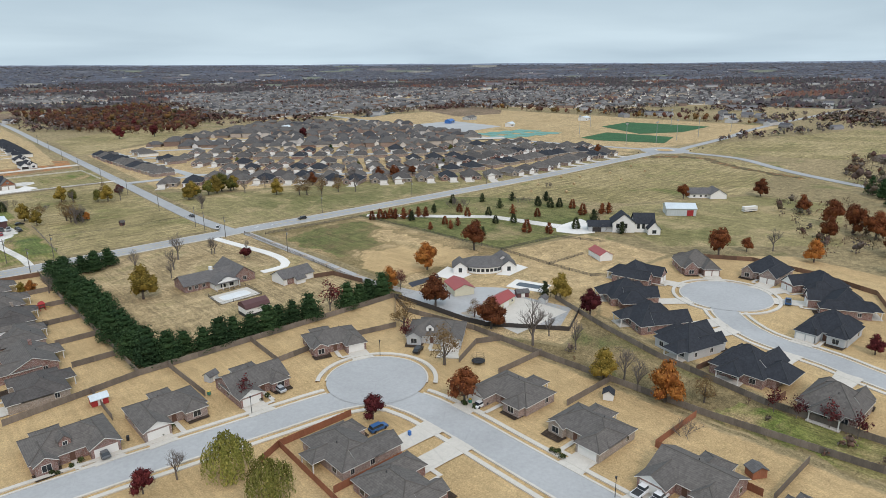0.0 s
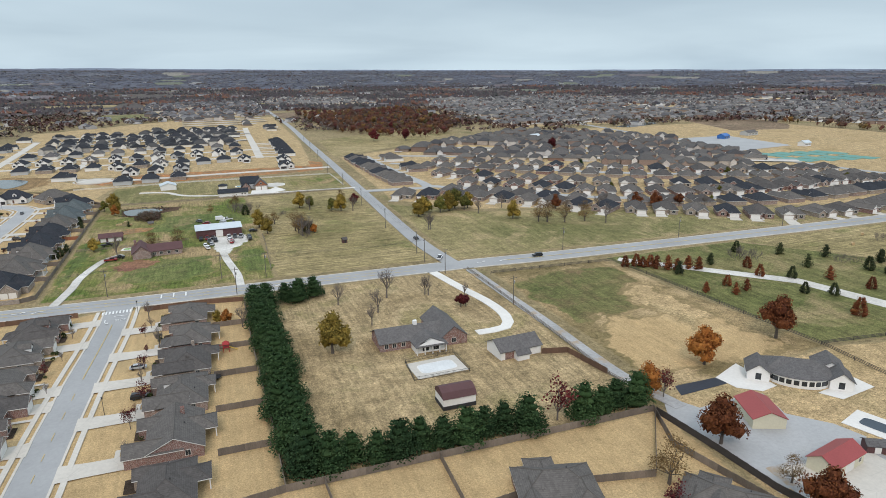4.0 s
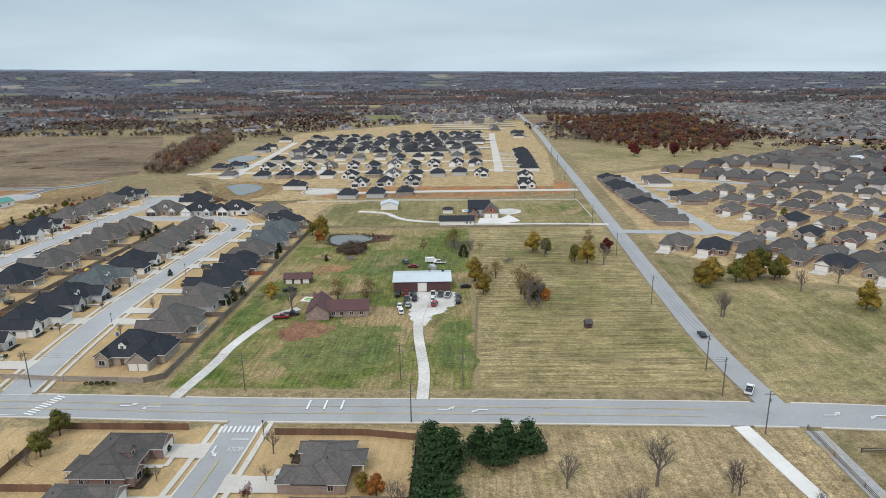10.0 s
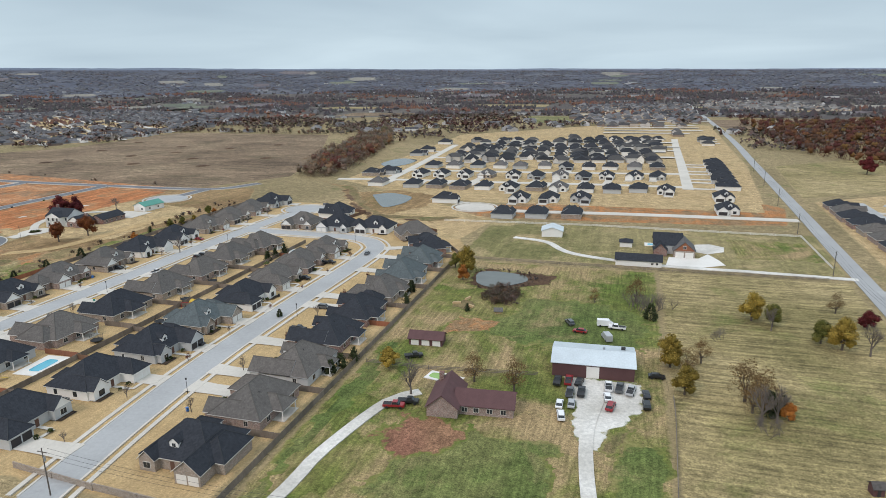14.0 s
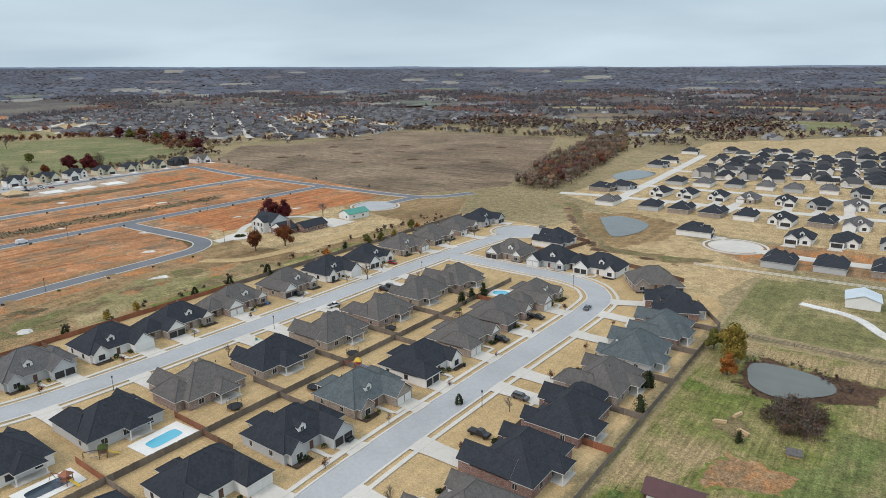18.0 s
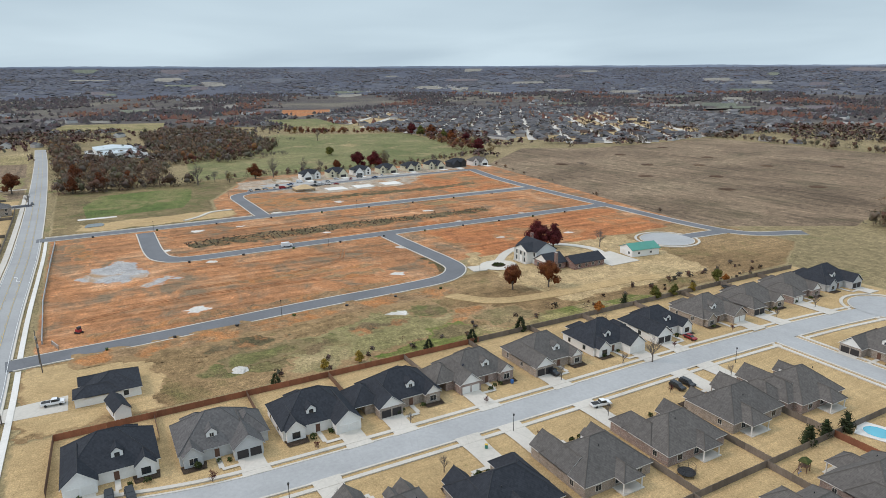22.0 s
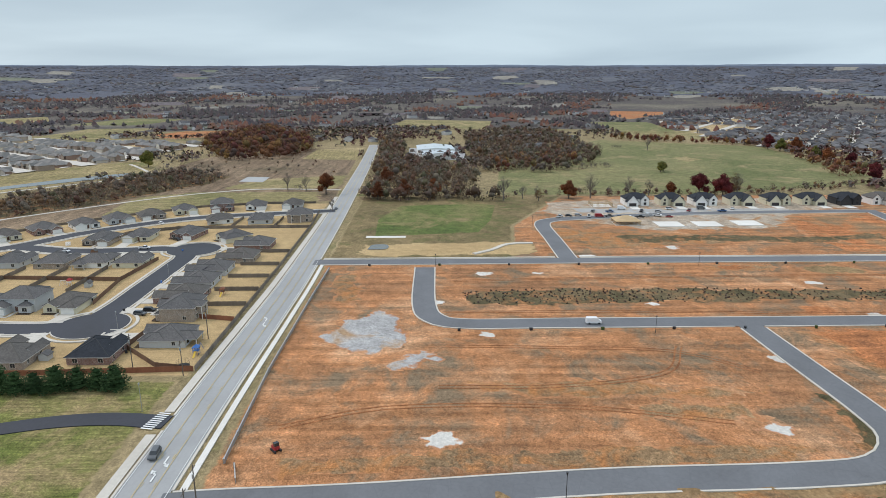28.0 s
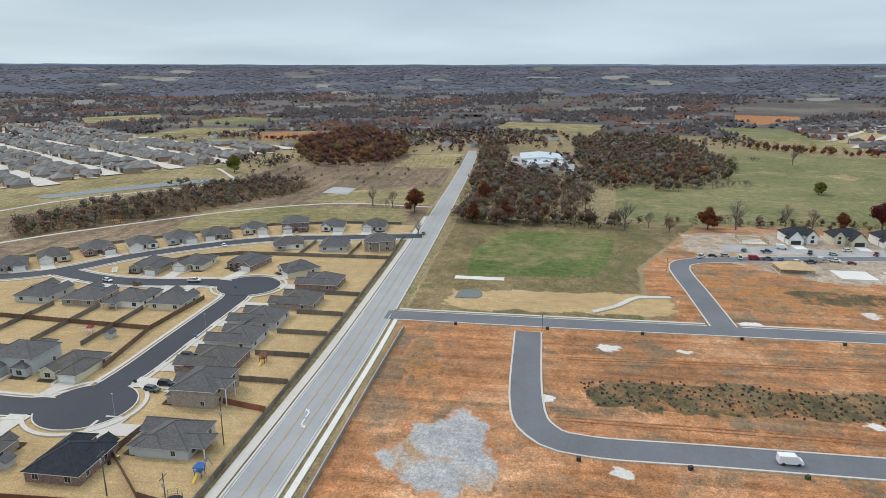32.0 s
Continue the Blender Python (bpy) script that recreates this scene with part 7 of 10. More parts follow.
def far_houses(poly, angle, seed, gap=18.0, keep=0.85, tone=None, roof=None, pitch=50.0):
    r = np.random.default_rng(seed)
    p = np.array(poly, float)
    c = p.mean(0)
    ca, sa = math.cos(angle), math.sin(angle)
    R2 = np.array([[ca, -sa], [sa, ca]])
    q = (p - c) @ R2
    lo, hi = q.min(0), q.max(0)
    xs, ys = np.arange(lo[0], hi[0], gap), np.arange(lo[1] + 8, hi[1], pitch)
    pts = np.array([(x, y + o) for y in ys for o in (0, 23.0) for x in xs])
    pts = pts + r.normal(size=pts.shape) * (1.0 if seed > 50 else 2.6)
    xy = pts @ R2.T + c
    ok = in_polys(xy, [poly]) & (r.uniform(size=len(xy)) < keep) & (wave_noise(xy, 500.0, seed) > -1.1)
    xy = xy[ok]
    v, f, sl = [], [], []
    for i, (x, y) in enumerate(xy):
        w, d, e, h = r.uniform(6, 8), r.uniform(6.5, 8), 2.8, r.uniform(2.8, 4.4)
        turned = angle + r.choice((0.0, 0.0, 1.571, 3.142, 0.0)) + r.normal() * 0.05
        ca, sa = math.cos(turned), math.sin(turned)
        k = len(v)
        v += [(x + a * ca - b * sa, y + a * sa + b * ca, 0.7) for a, b in ((-w + 1, -d - 9), (w * 0.2, -d - 9), (w * 0.2, -d - 2), (-w + 1, -d - 2))]
        f.append((k, k + 1, k + 2, k + 3))
        sl.append(2)
        k = len(v)
        if r.uniform() < 0.25:
            e = 5.2
        for z, s in ((0, 0), (e, 0), (e, 0.5), (e + h, 0)):
            if z > e:
                cor = [(-w * 0.35, 0), (w * 0.35, 0)]
            else:
                cor = [(-w - s, -d - s), (w + s, -d - s), (w + s, d + s), (-w - s, d + s)]
            v += [(x + a * ca - b * sa, y + a * sa + b * ca, z) for a, b in cor]
        for a, b in ((0, 1), (1, 2), (2, 3), (3, 0)):
            f.append((k + a, k + b, k + 4 + b, k + 4 + a))
            sl.append(1)
        for q4 in ((8, 9, 13, 12), (9, 10, 13, 13), (10, 11, 12, 13), (11, 8, 12, 12)):
            f.append(tuple(k + o for o in q4))
            sl.append(0)
        g, s2 = r.uniform(2.4, 3.4), (1 if r.uniform() < 0.5 else -1)
        gx, k = s2 * (w - g - 0.2), len(v)
        for a, b, z in ((-g, -d - 2.5, 0), (g, -d - 2.5, 0), (-g, -d - 2.5, e), (g, -d - 2.5, e), (0, -d - 2.5, e + g * 0.85), (-g - 0.3, -d - 2.8, e - 0.2), (g + 0.3, -d - 2.8, e - 0.2), (0, -d - 2.8, e + g * 0.9), (-g - 0.3, 0, e - 0.2), (g + 0.3, 0, e - 0.2), (0, 0, e + g * 0.9)):
            a += gx
            v.append((x + a * ca - b * sa, y + a * sa + b * ca, z))
        for q4, slot in (((0, 1, 3, 4, 2), 1), ((5, 7, 10, 8), 0), ((7, 6, 9, 10), 0)):
            f.append(tuple(k + o for o in q4))
            sl.append(slot)
    side = 6.0 if pitch < 55 else 9.0
    for y in ys:
        cells = np.array([(x, y + (pitch + 22.0) / 2) for x in np.arange(lo[0], hi[0], 24.0)])
        for a, b in cells[in_polys(cells @ R2.T + c, [poly])]:
            k = len(v)
            v += [(*(np.array(q) @ R2.T + c), 0.9) for q in ((a, b - side), (a + 24, b - side), (a + 24, b + side), (a, b + side))]
            f.append((k, k + 1, k + 2, k + 3))
            sl.append(2)
    m = Mesh()
    m.v, m.f, m.m = v, [tuple(dict.fromkeys(q)) for q in f], sl
    tagged(new("far_houses", m.data("far_houses", [roof or "far_taupe" if roof or tone else "far_dark" if seed > 50 else "far_roof", "far_white" if seed > 50 and not tone else "far_wall", "concrete"])), "rows of small distant houses with grey roofs", "houses", "", "stuff")


far_houses(FAR_ESTATES[0], 0.5, 41)
far_houses(FAR_ESTATES[1], 0.05, 42)
far_houses(FAR_ESTATES[2], -0.6, 43, 19.0, 0.9)
far_houses(FAR_ESTATES[3], 0.96, 44, 17.0, 0.97, None, "far_pale", 62.0)
far_houses(FAR_ESTATES[4], 0.1, 45)
speck_rng = np.random.default_rng(88)
specks = Mesh()
for i in range(900):
    a, d = speck_rng.uniform(-0.6, 3.9), 900 + 2500 * speck_rng.uniform() ** 1.3
    x, y = -60 + d * math.cos(a), 350 + d * math.sin(a)
    if any(inside(x, y, q) for q in ZONES):
        continue
    z, w, l, h, t = lift_at(x, y), speck_rng.uniform(4, 7), speck_rng.uniform(6, 11) * (2.5 if i % 12 == 0 else 1), speck_rng.uniform(3, 5), speck_rng.uniform(0, 3.1)
    c, e = math.cos(t), math.sin(t)
    q = [(x + (u * l * c - v * w * e), y + (u * l * e + v * w * c)) for u, v in ((-1, -1), (1, -1), (1, 1), (-1, 1), (-1, 0), (1, 0))]
    k = len(specks.v)
    specks.v += [(*p, z) for p in q[:4]] + [(*p, z + h) for p in q[:4]] + [(*p, z + h + w * 0.5) for p in q[4:]]
    for f, s in (((0, 1, 5, 4), 1), ((2, 3, 7, 6), 1), ((1, 2, 6, 9, 5), 1), ((3, 0, 4, 8, 7), 1), ((4, 5, 9, 8), 0), ((6, 7, 8, 9), 0)):
        specks.f.append(tuple(k + o for o in f))
        specks.m.append(s)
tagged(new("far_farms", specks.data("far_farms", ["far_roof", "far_white"])), "scattered distant farm and village buildings", "buildings", "", "stuff")
for k, poly in enumerate(FAR_ESTATES):
    zone("field", "zoysia_pale", poly, "tan lots of a distant housing estate", 2.0, False)


# ---- the rim of the land: low wooded ridges as backdrops, haze in their colour ----
def ridge(name, radius, low, high, tone, seed):
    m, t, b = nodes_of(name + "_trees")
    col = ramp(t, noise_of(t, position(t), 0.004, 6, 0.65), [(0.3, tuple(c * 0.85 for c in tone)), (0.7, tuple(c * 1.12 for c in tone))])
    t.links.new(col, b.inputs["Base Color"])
    # blue-grey base colour and faint glow stand in for haze over the ridge
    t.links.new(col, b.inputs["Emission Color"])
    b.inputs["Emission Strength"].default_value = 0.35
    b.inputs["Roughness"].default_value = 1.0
    r = np.random.default_rng(seed)
    ph = r.uniform(0, 6.28, 12)
    me = Mesh()
    pts = []
    for i in range(720):
        a = 2 * math.pi * i / 720
        # the cosine term fits the ridge top to the horizon in the camera's view
        h = low + (high - low) * (0.5 + 0.5 * sum(math.sin(a * (3 + 5 * j) + ph[j]) / (1.3 + 0.6 * j) for j in range(12)) / 2.6) + r.uniform(-1.2, 1.2) + 32.0 - 61.0 * math.cos(a)
        pts.append((CENTRE[0] + radius * math.cos(a), CENTRE[1] + radius * math.sin(a), h))
    for (x0, y0, z0), (x1, y1, z1) in zip(pts, pts[1:] + pts[:1]):
        me.face([(x0, y0, 0), (x1, y1, 0), (x1, y1, z1), (x0, y0, z0)])
        k = 1.02
        me.face([(x0, y0, z0), (x1, y1, z1), (CENTRE[0] + (x1 - CENTRE[0]) * k, CENTRE[1] + (y1 - CENTRE[1]) * k, z1 * 0.9), (CENTRE[0] + (x0 - CENTRE[0]) * k, CENTRE[1] + (y0 - CENTRE[1]) * k, z0 * 0.9)])
    setting("backdrop", me, m, "low wooded ridge backdrop on the horizon, blue haze painted in", "backdrop")


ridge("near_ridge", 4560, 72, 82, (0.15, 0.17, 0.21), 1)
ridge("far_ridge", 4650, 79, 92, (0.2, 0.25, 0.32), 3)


# ---- dense estates farther off ----
def beside(line, offset, gap, start=8.0, stop=None):
    """Places along a line, set off to its left (positive) or right, with the turn that faces the line."""
    p = [Vector(q) for q in line]
    walked, want, out = 0.0, start, []
    total = sum((b - a).length for a, b in zip(p, p[1:]))
    for a, b in zip(p, p[1:]):
        n = (b - a).length
        while want <= walked + n and want < (stop or total - 6):
            d = (b - a) / n
            q = a + d * (want - walked)
            side = Vector((-d.y, d.x)) * offset
            f = -side.normalized()
            out.append((q.x + side.x, q.y + side.y, math.degrees(math.atan2(f.y, f.x)) + 90))
            want += gap
        walked += n
    return out


def estate_row(line, offset, gap, shape, roofs, walls, start=8.0, stop=None, garages=(GW,)):
    for i, (x, y, turn) in enumerate(beside(line, offset, gap, start, stop)):
        if on_road(x, y, None, 6.5):
            continue
        n = (i * 5 + int(abs(x + y))) % 6
        house(x, y, "S", (shape + str(n), roofs[(i * 3 + n) % len(roofs)], walls[(i + n) % len(walls)], garages[i % len(garages)]), 7.0 if shape == "B" else 0, turn)


browns, bricks = [T, BR, T, K, BR], [PK, BT, RED, BT]
estate_row([(192, 536), (190, 594), (189, 657), (190, 715)], 17, 17.5, "B", [T, T, K, T], bricks, 4)
estate_row([(190, 594), (189, 657), (190, 715)], -20, 18, "B", [T, K, T], [PK, WH, BT], 6)
for pts, st in (([(194, 521), (240, 480), (290, 430), (380, 395), (488, 396), (540, 374)], 24), ([(200, 655), (280, 590), (360, 520), (450, 470), (545, 440)], 44)):
    for off in (19, -19):
        estate_row(smooth_line(pts), off, 18.2, "B", browns, bricks, st)
estate_row(smooth_line([(205, 590), (255, 535), (320, 478), (420, 428), (545, 402)]), 0.01, 19.0, "B", browns, bricks, 26)
estate_row([(150, 497), (200, 470), (246, 428), (268, 398), (300, 378), (336, 353), (356, 340), (402, 336), (450, 347), (520, 346)], 0.01, 17.5, "B", browns, bricks, 16)
# charcoal roofs and white walls in the north
darks, whites = [K, K, K, K, G], [WH, WH, GY, BT, WH]
for x, y, f, n in ((-28, 629, "N", 0), (-8, 634, "N", 2), (13, 638, "N", 4), (105, 672, "S", 1), (-78, 670, "E", 1), (-27, 684, "S", 3), (-7, 688, "S", 5), (14, 692, "S", 0), (108, 716, "S", 3),
                   (-150, 726, "N", 7), (-166, 791, "E", 2), (-176, 776, "E", 4), (-183, 924, "E", 0), (-184, 964, "E", 5), (-187, 1048, "E", 3)):
    house(x, y, f, (f"N{n}", G if n == 7 else K, WH if n % 2 else (GY, BT)[n % 3 % 2], GD), 7.0)
far_houses([(215, 735), (300, 678), (400, 612), (550, 535), (556, 590), (470, 650), (380, 712), (270, 775)], -0.55, 61, 17.0, 1.0, T, None, 50.0)
far_houses([(275, 790), (380, 722), (470, 665), (555, 605), (575, 740), (520, 880), (440, 900), (380, 860)], -0.75, 62, 17.0, 1.0, T, None, 50.0)
far_houses([(240, 690), (330, 612), (430, 530), (545, 468), (548, 528), (400, 606), (300, 670)], -0.55, 63, 17.0, 1.0, T, None, 50.0)
lots = random.Random(12)
for a, b, n, f in (((-120, 724), (72, 736), 11, "N"), ((-132, 782), (68, 800), 11, "S"), ((-136, 836), (70, 858), 11, "N")):
    for i in range(n):
        x, y = a[0] + (b[0] - a[0]) * i / (n - 1) + lots.uniform(-1.5, 1.5), a[1] + (b[1] - a[1]) * i / (n - 1) + lots.uniform(-3, 3)
        k = lots.randrange(6)
        house(x, y, f if lots.random() < 0.8 else "S", (f"N{k}", K if lots.random() < 0.85 else G, (WH, WH, GY, BT, WH, GY)[k], (GD, GW)[k % 2]), 7.0, lots.uniform(-6, 6))
for i in range(7):
    house(118 + i * 0.6, 760 + i * 23, "W", (f"N{i % 6}", K, (WH, GY, WH)[i % 3], GW), 9.0)
far_houses([(-140, 876), (74, 900), (80, 1150), (-172, 1090)], 0.12, 51, 18.0, 0.97)
far_houses([(112, 925), (130, 925), (140, 1160), (122, 1160)], 1.57, 52, 22.0, 1.0)
far_houses([(-20, 1190), (118, 1190), (130, 1390), (-10, 1400)], 0.03, 53, 18.0, 0.9, T)


# ---- farm buildings and single houses ----
def block(parent, x0, y0, x1, y1, eave, rise, wall, roof, ridge_along="x", gable=True, over=0.5, names=("wall", "roof")):
    """A plain block with its roof: wall, gable ends and roof under one thing."""
    walls, roofs = Mesh(), Mesh()
    walls.box(x0, y0, 0, x1, y1, eave)
    cx, cy = (x0 + x1) / 2, (y0 + y1) / 2
    if gable:
        half = (y1 - y0) / 2 if ridge_along == "x" else (x1 - x0) / 2
        k = half / (half + over)
        if ridge_along == "x":
            for x, s in ((x0, -1), (x1, 1)):
                walls.face([(x, y0, eave), (x, y1, eave), (x, cy, eave + rise * 0.97)][::s])
            ends = [[(x0 - over, y0 - over, eave - rise / half * over), (x1 + over, y0 - over, eave - rise / half * over), (x1 + over, cy, eave + rise), (x0 - over, cy, eave + rise)],
                    [(x1 + over, y1 + over, eave - rise / half * over), (x0 - over, y1 + over, eave - rise / half * over), (x0 - over, cy, eave + rise), (x1 + over, cy, eave + rise)]]
        else:
            for y, s in ((y0, 1), (y1, -1)):
                walls.face([(x0, y, eave), (x1, y, eave), (cx, y, eave + rise * 0.97)][::s])
            ends = [[(x1 + over, y0 - over, eave - rise / half * over), (x1 + over, y1 + over, eave - rise / half * over), (cx, y1 + over, eave + rise), (cx, y0 - over, eave + rise)],
                    [(x0 - over, y1 + over, eave - rise / half * over), (x0 - over, y0 - over, eave - rise / half * over), (cx, y0 - over, eave + rise), (cx, y1 + over, eave + rise)]]
        for f in ends:
            up = [(a, b, c + 0.16) for a, b, c in f]
            roofs.face(up)
            roofs.face(f[::-1])
            for p, q, pu, qu in zip(f, f[1:] + f[:1], up, up[1:] + up[:1]):
                roofs.face([p, q, qu, pu])
    else:
        hip(roofs, x0, y0, x1, y1, eave, rise, over)
    part(names[0], walls, wall, parent)
    part(names[1], roofs, roof, parent)


def opening(parent, name, x0, x1, y, z1, mat, z0=0.05, out=-1):
    m = Mesh().box(x0, min(y, y + 0.06 * out), z0, x1, max(y, y + 0.06 * out), z1)
    return part(name, m, mat, parent)


def windows(parent, xs, y, z, w, h, face, trim="trim"):
    for x in xs:
        window_at(parent, x, y, z, w, h, face, trim)


def side_windows(parent, x, ys, z, w, h, face, trim="trim"):
    for y in ys:
        window_at(parent, x, y, z, w, h, face, trim)


# estate house
e = thing("house", "long red brick ranch house with grey roof and white porch gable", "house", at=pose(95, 249, 0.05))
block(e, -13, -6, 8, 5, 2.8, 2.7, "brick_red", "roof_grey")
block(e, 6, -8.5, 15, 11, 2.9, 3.4, "brick_red", "roof_grey", "y", names=("wing_wall", "wing_roof"))
block(e, -3, -11, 6.5, -5, 2.7, 2.2, "white_wall", "roof_grey", "y", names=("porch_back", "porch_roof"))
for x in (-3, -0.5, 2, 4.3, 6.4):
    part("porch_post", Mesh().box(x - 0.15, -12.6, 0, x + 0.15, -12.3, 2.6), "trim", e)
pr = Mesh()
hip(pr, -3.2, -12.6, 6.7, -8, 2.75, 1.2, 0.3)
part("porch_roof", pr, "roof_grey", e)
gm = Mesh()
gable_wall(gm, -3.2, 6.7, -12.4, 2.7, 2.1)
part("porch_gable", gm, "white_wall", e)
part("chimney", Mesh().box(-0.6, -1, 4.5, 0.6, 0.2, 6.8), "white_wall", e)
windows(e, (-11, -8.5, -5.5), -6, 1.6, 1.2, 1.3, 0)
windows(e, (0.2, 3.5), -11, 1.5, 2.0, 1.8, 0)
windows(e, (10.5,), -8.5, 1.6, 1.4, 1.4, 0)
e2 = thing("garage", "white detached garage with grey gable roof", "garage", at=pose(121, 229, 0.05, 0, 0, 4))
block(e2, -7, -4.5, 7, 4.5, 2.8, 2.4, "white_wall", "roof_grey")
opening(e2, "garage_door", -5.5, -1.5, -4.5, 2.3, "brick_red")
block(e2, -2.5, -7, 1.5, -4.5, 2.2, 0.9, "white_wall", "roof_grey", names=("lean_wall", "lean_roof"))
e3 = thing("shed", "white shed with brown gambrel roof on a timber base", "shed", at=pose(92.5, 205.5, 0.05))
part("base", Mesh().box(-4.6, -3.2, 0, 4.6, 3.2, 1.1), "dark_trim", e3)
part("wall", Mesh().box(-4.5, -3.1, 1.1, 4.5, 3.1, 3.3), "white_wall", e3)
gb = Mesh()
prof = [(-3.4, 3.1), (-2.3, 4.6), (0, 5.4), (2.3, 4.6), (3.4, 3.1)]
for (y0, z0), (y1, z1) in zip(prof, prof[1:]):
    gb.face([(-4.7, y0, z0), (4.7, y0, z0), (4.7, y1, z1), (-4.7, y1, z1)])
for x in (-4.6, 4.6):
    gb.face([(x, y, z) for y, z in prof])
part("roof", gb, "roof_maroon", e3)


def pool(x, y, w, d, turn, water, label, deck=2.0, deck_mat="concrete_new", round_pool=False):
    t = thing("swimming_pool", label, "pool", at=pose(x, y, 0.1, 0, 0, turn))
    part("deck", Mesh().box(-w / 2 - deck, -d / 2 - deck, 0, w / 2 + deck, d / 2 + deck, 0.14), deck_mat, t)
    m, n = Mesh(), 40
    k = 2 if round_pool else 5
    c = [(w / 2 * math.copysign(abs(math.cos(a)) ** (2 / k), math.cos(a)), d / 2 * math.copysign(abs(math.sin(a)) ** (2 / k), math.sin(a)), 0.17) for a in (2 * math.pi * i / n for i in range(n))]
    m.face(c)
    part("water", m, water, t)
    rim = Mesh()
    for (x0, y0, z), (x1, y1, _) in zip(c, c[1:] + c[:1]):
        rim.face([(x0, y0, z + 0.02), (x0 * 1.05, y0 * 1.05, z + 0.02), (x1 * 1.05, y1 * 1.05, z + 0.02), (x1, y1, z + 0.02)])
    part("coping", rim, "trim", t)
    return t


pool(95, 227, 11, 6, 3, "cover", "pool under a white winter cover, in a fenced deck", 2.4, "concrete")
pool(184, 156, 4.6, 10, 18, "dark_pool", "dark lined pool in a white deck", 2.6)
pool(-123.5, 384.5, 4.2, 8.5, 4, "pool", "blue pool with a wide white deck behind a house", 2.6)
pool(-126, 359, 4, 9, 0, "dark_pool", "dark blue pool with a white deck behind a house", 1.8)
pool(-112.5, 525, 6.5, 5.5, 20, "pool", "turquoise pool behind a house", 1.3, "concrete_new", True)
pool(59, 579, 5, 3.6, 0, "pool", "small blue pool beside a farmhouse", 1.4)
pool(-2, 408, 9, 3.4, -12, "algae", "old pool green with algae", 0.9)
pool(-331, 292.5, 5.2, 4.0, 35, "pool", "small blue pool behind a fence", 0.8, "lumber", True)

# white ranch house with a curved window bay
e = thing("house", "white ranch house with grey roof and a curved window bay", "house", at=pose(187, 184, 0.05, 0, 0, -40) @ Matrix.Diagonal((0.82, 0.82, 0.95, 1)))
block(e, -11, -5, 11, 7, 2.9, 3.0, "white_wall", "roof_grey", gable=False)
block(e, 6, 2, 15, 12, 2.9, 2.6, "white_wall", "roof_grey", "y", names=("wing_wall", "wing_roof"))
block(e, -16, -7, -9, 3, 2.9, 2.3, "white_wall", "roof_grey", "y", names=("wing_wall", "wing_roof"))
block(e, 9, -6, 16, 3, 2.9, 2.3, "white_wall", "roof_grey", "y", names=("wing_wall", "wing_roof"))
bay, br = Mesh(), Mesh()
arc = [(9.0 * math.cos(a), -3.5 - 5.2 * math.sin(a)) for a in (math.pi * i / 12 for i in range(13))]
for (x0, y0), (x1, y1) in zip(arc, arc[1:]):
    bay.face([(x0, y0, 0), (x1, y1, 0), (x1, y1, 2.9), (x0, y0, 2.9)][::-1])
    br.face([(x0 * 1.06, y0 - 0.4, 2.9), (x1 * 1.06, y1 - 0.4, 2.9), (0, 1, 5.8)][::-1])
part("bay_wall", bay, "white_wall", e)
part("bay_roof", br, "roof_grey", e)
for i in range(1, 11):
    (x0, y0), (x1, y1) = arc[i], arc[i + 1]
    part("window", Mesh().box(-0.8, -0.08, -0.7, 0.8, 0.05, 0.7), "pane", e, at=pose((x0 + x1) / 2, (y0 + y1) / 2, 1.6, 0, 0, math.degrees(math.atan2(y1 - y0, x1 - x0)) + 180))
windows(e, (-12.5,), -7, 1.5, 1.6, 1.8, 0, "dark_trim")
windows(e, (12.5,), -6, 1.5, 1.6, 1.8, 0, "dark_trim")
zone("yard", "street", [(143, 185), (148, 184), (150, 180), (163, 181), (171, 180), (168, 170), (175, 162), (177, 155), (173, 153), (157, 154), (145, 154), (145, 147), (141, 146), (140, 163), (139, 178)], "grey asphalt yard", 0.1, False)
zone("yard", "grey_gravel", [(145, 154), (157, 154), (173, 153), (174, 146), (177, 130), (160, 122), (144, 143)], "old stained concrete yard", 0.2, False)
zone("yard", "concrete", [(148, 153), (172, 150), (173, 129), (146, 128)], "old stained tan concrete slab", 0.1, False)
zone("driveway", "black_road", [(152, 192), (166, 192), (167, 188), (150, 187)], "fresh black asphalt driveway strip", 0.0, False)
zone("patio", "concrete_new", [(166, 192), (173, 195), (178, 197), (178, 189), (178, 182), (172, 181), (167, 185)], "pale concrete terrace", 0.0, False)
zone("patio", "concrete_new", [(185, 175), (202, 178), (202, 172), (188, 170)], "pale concrete terrace", 0.0, False)
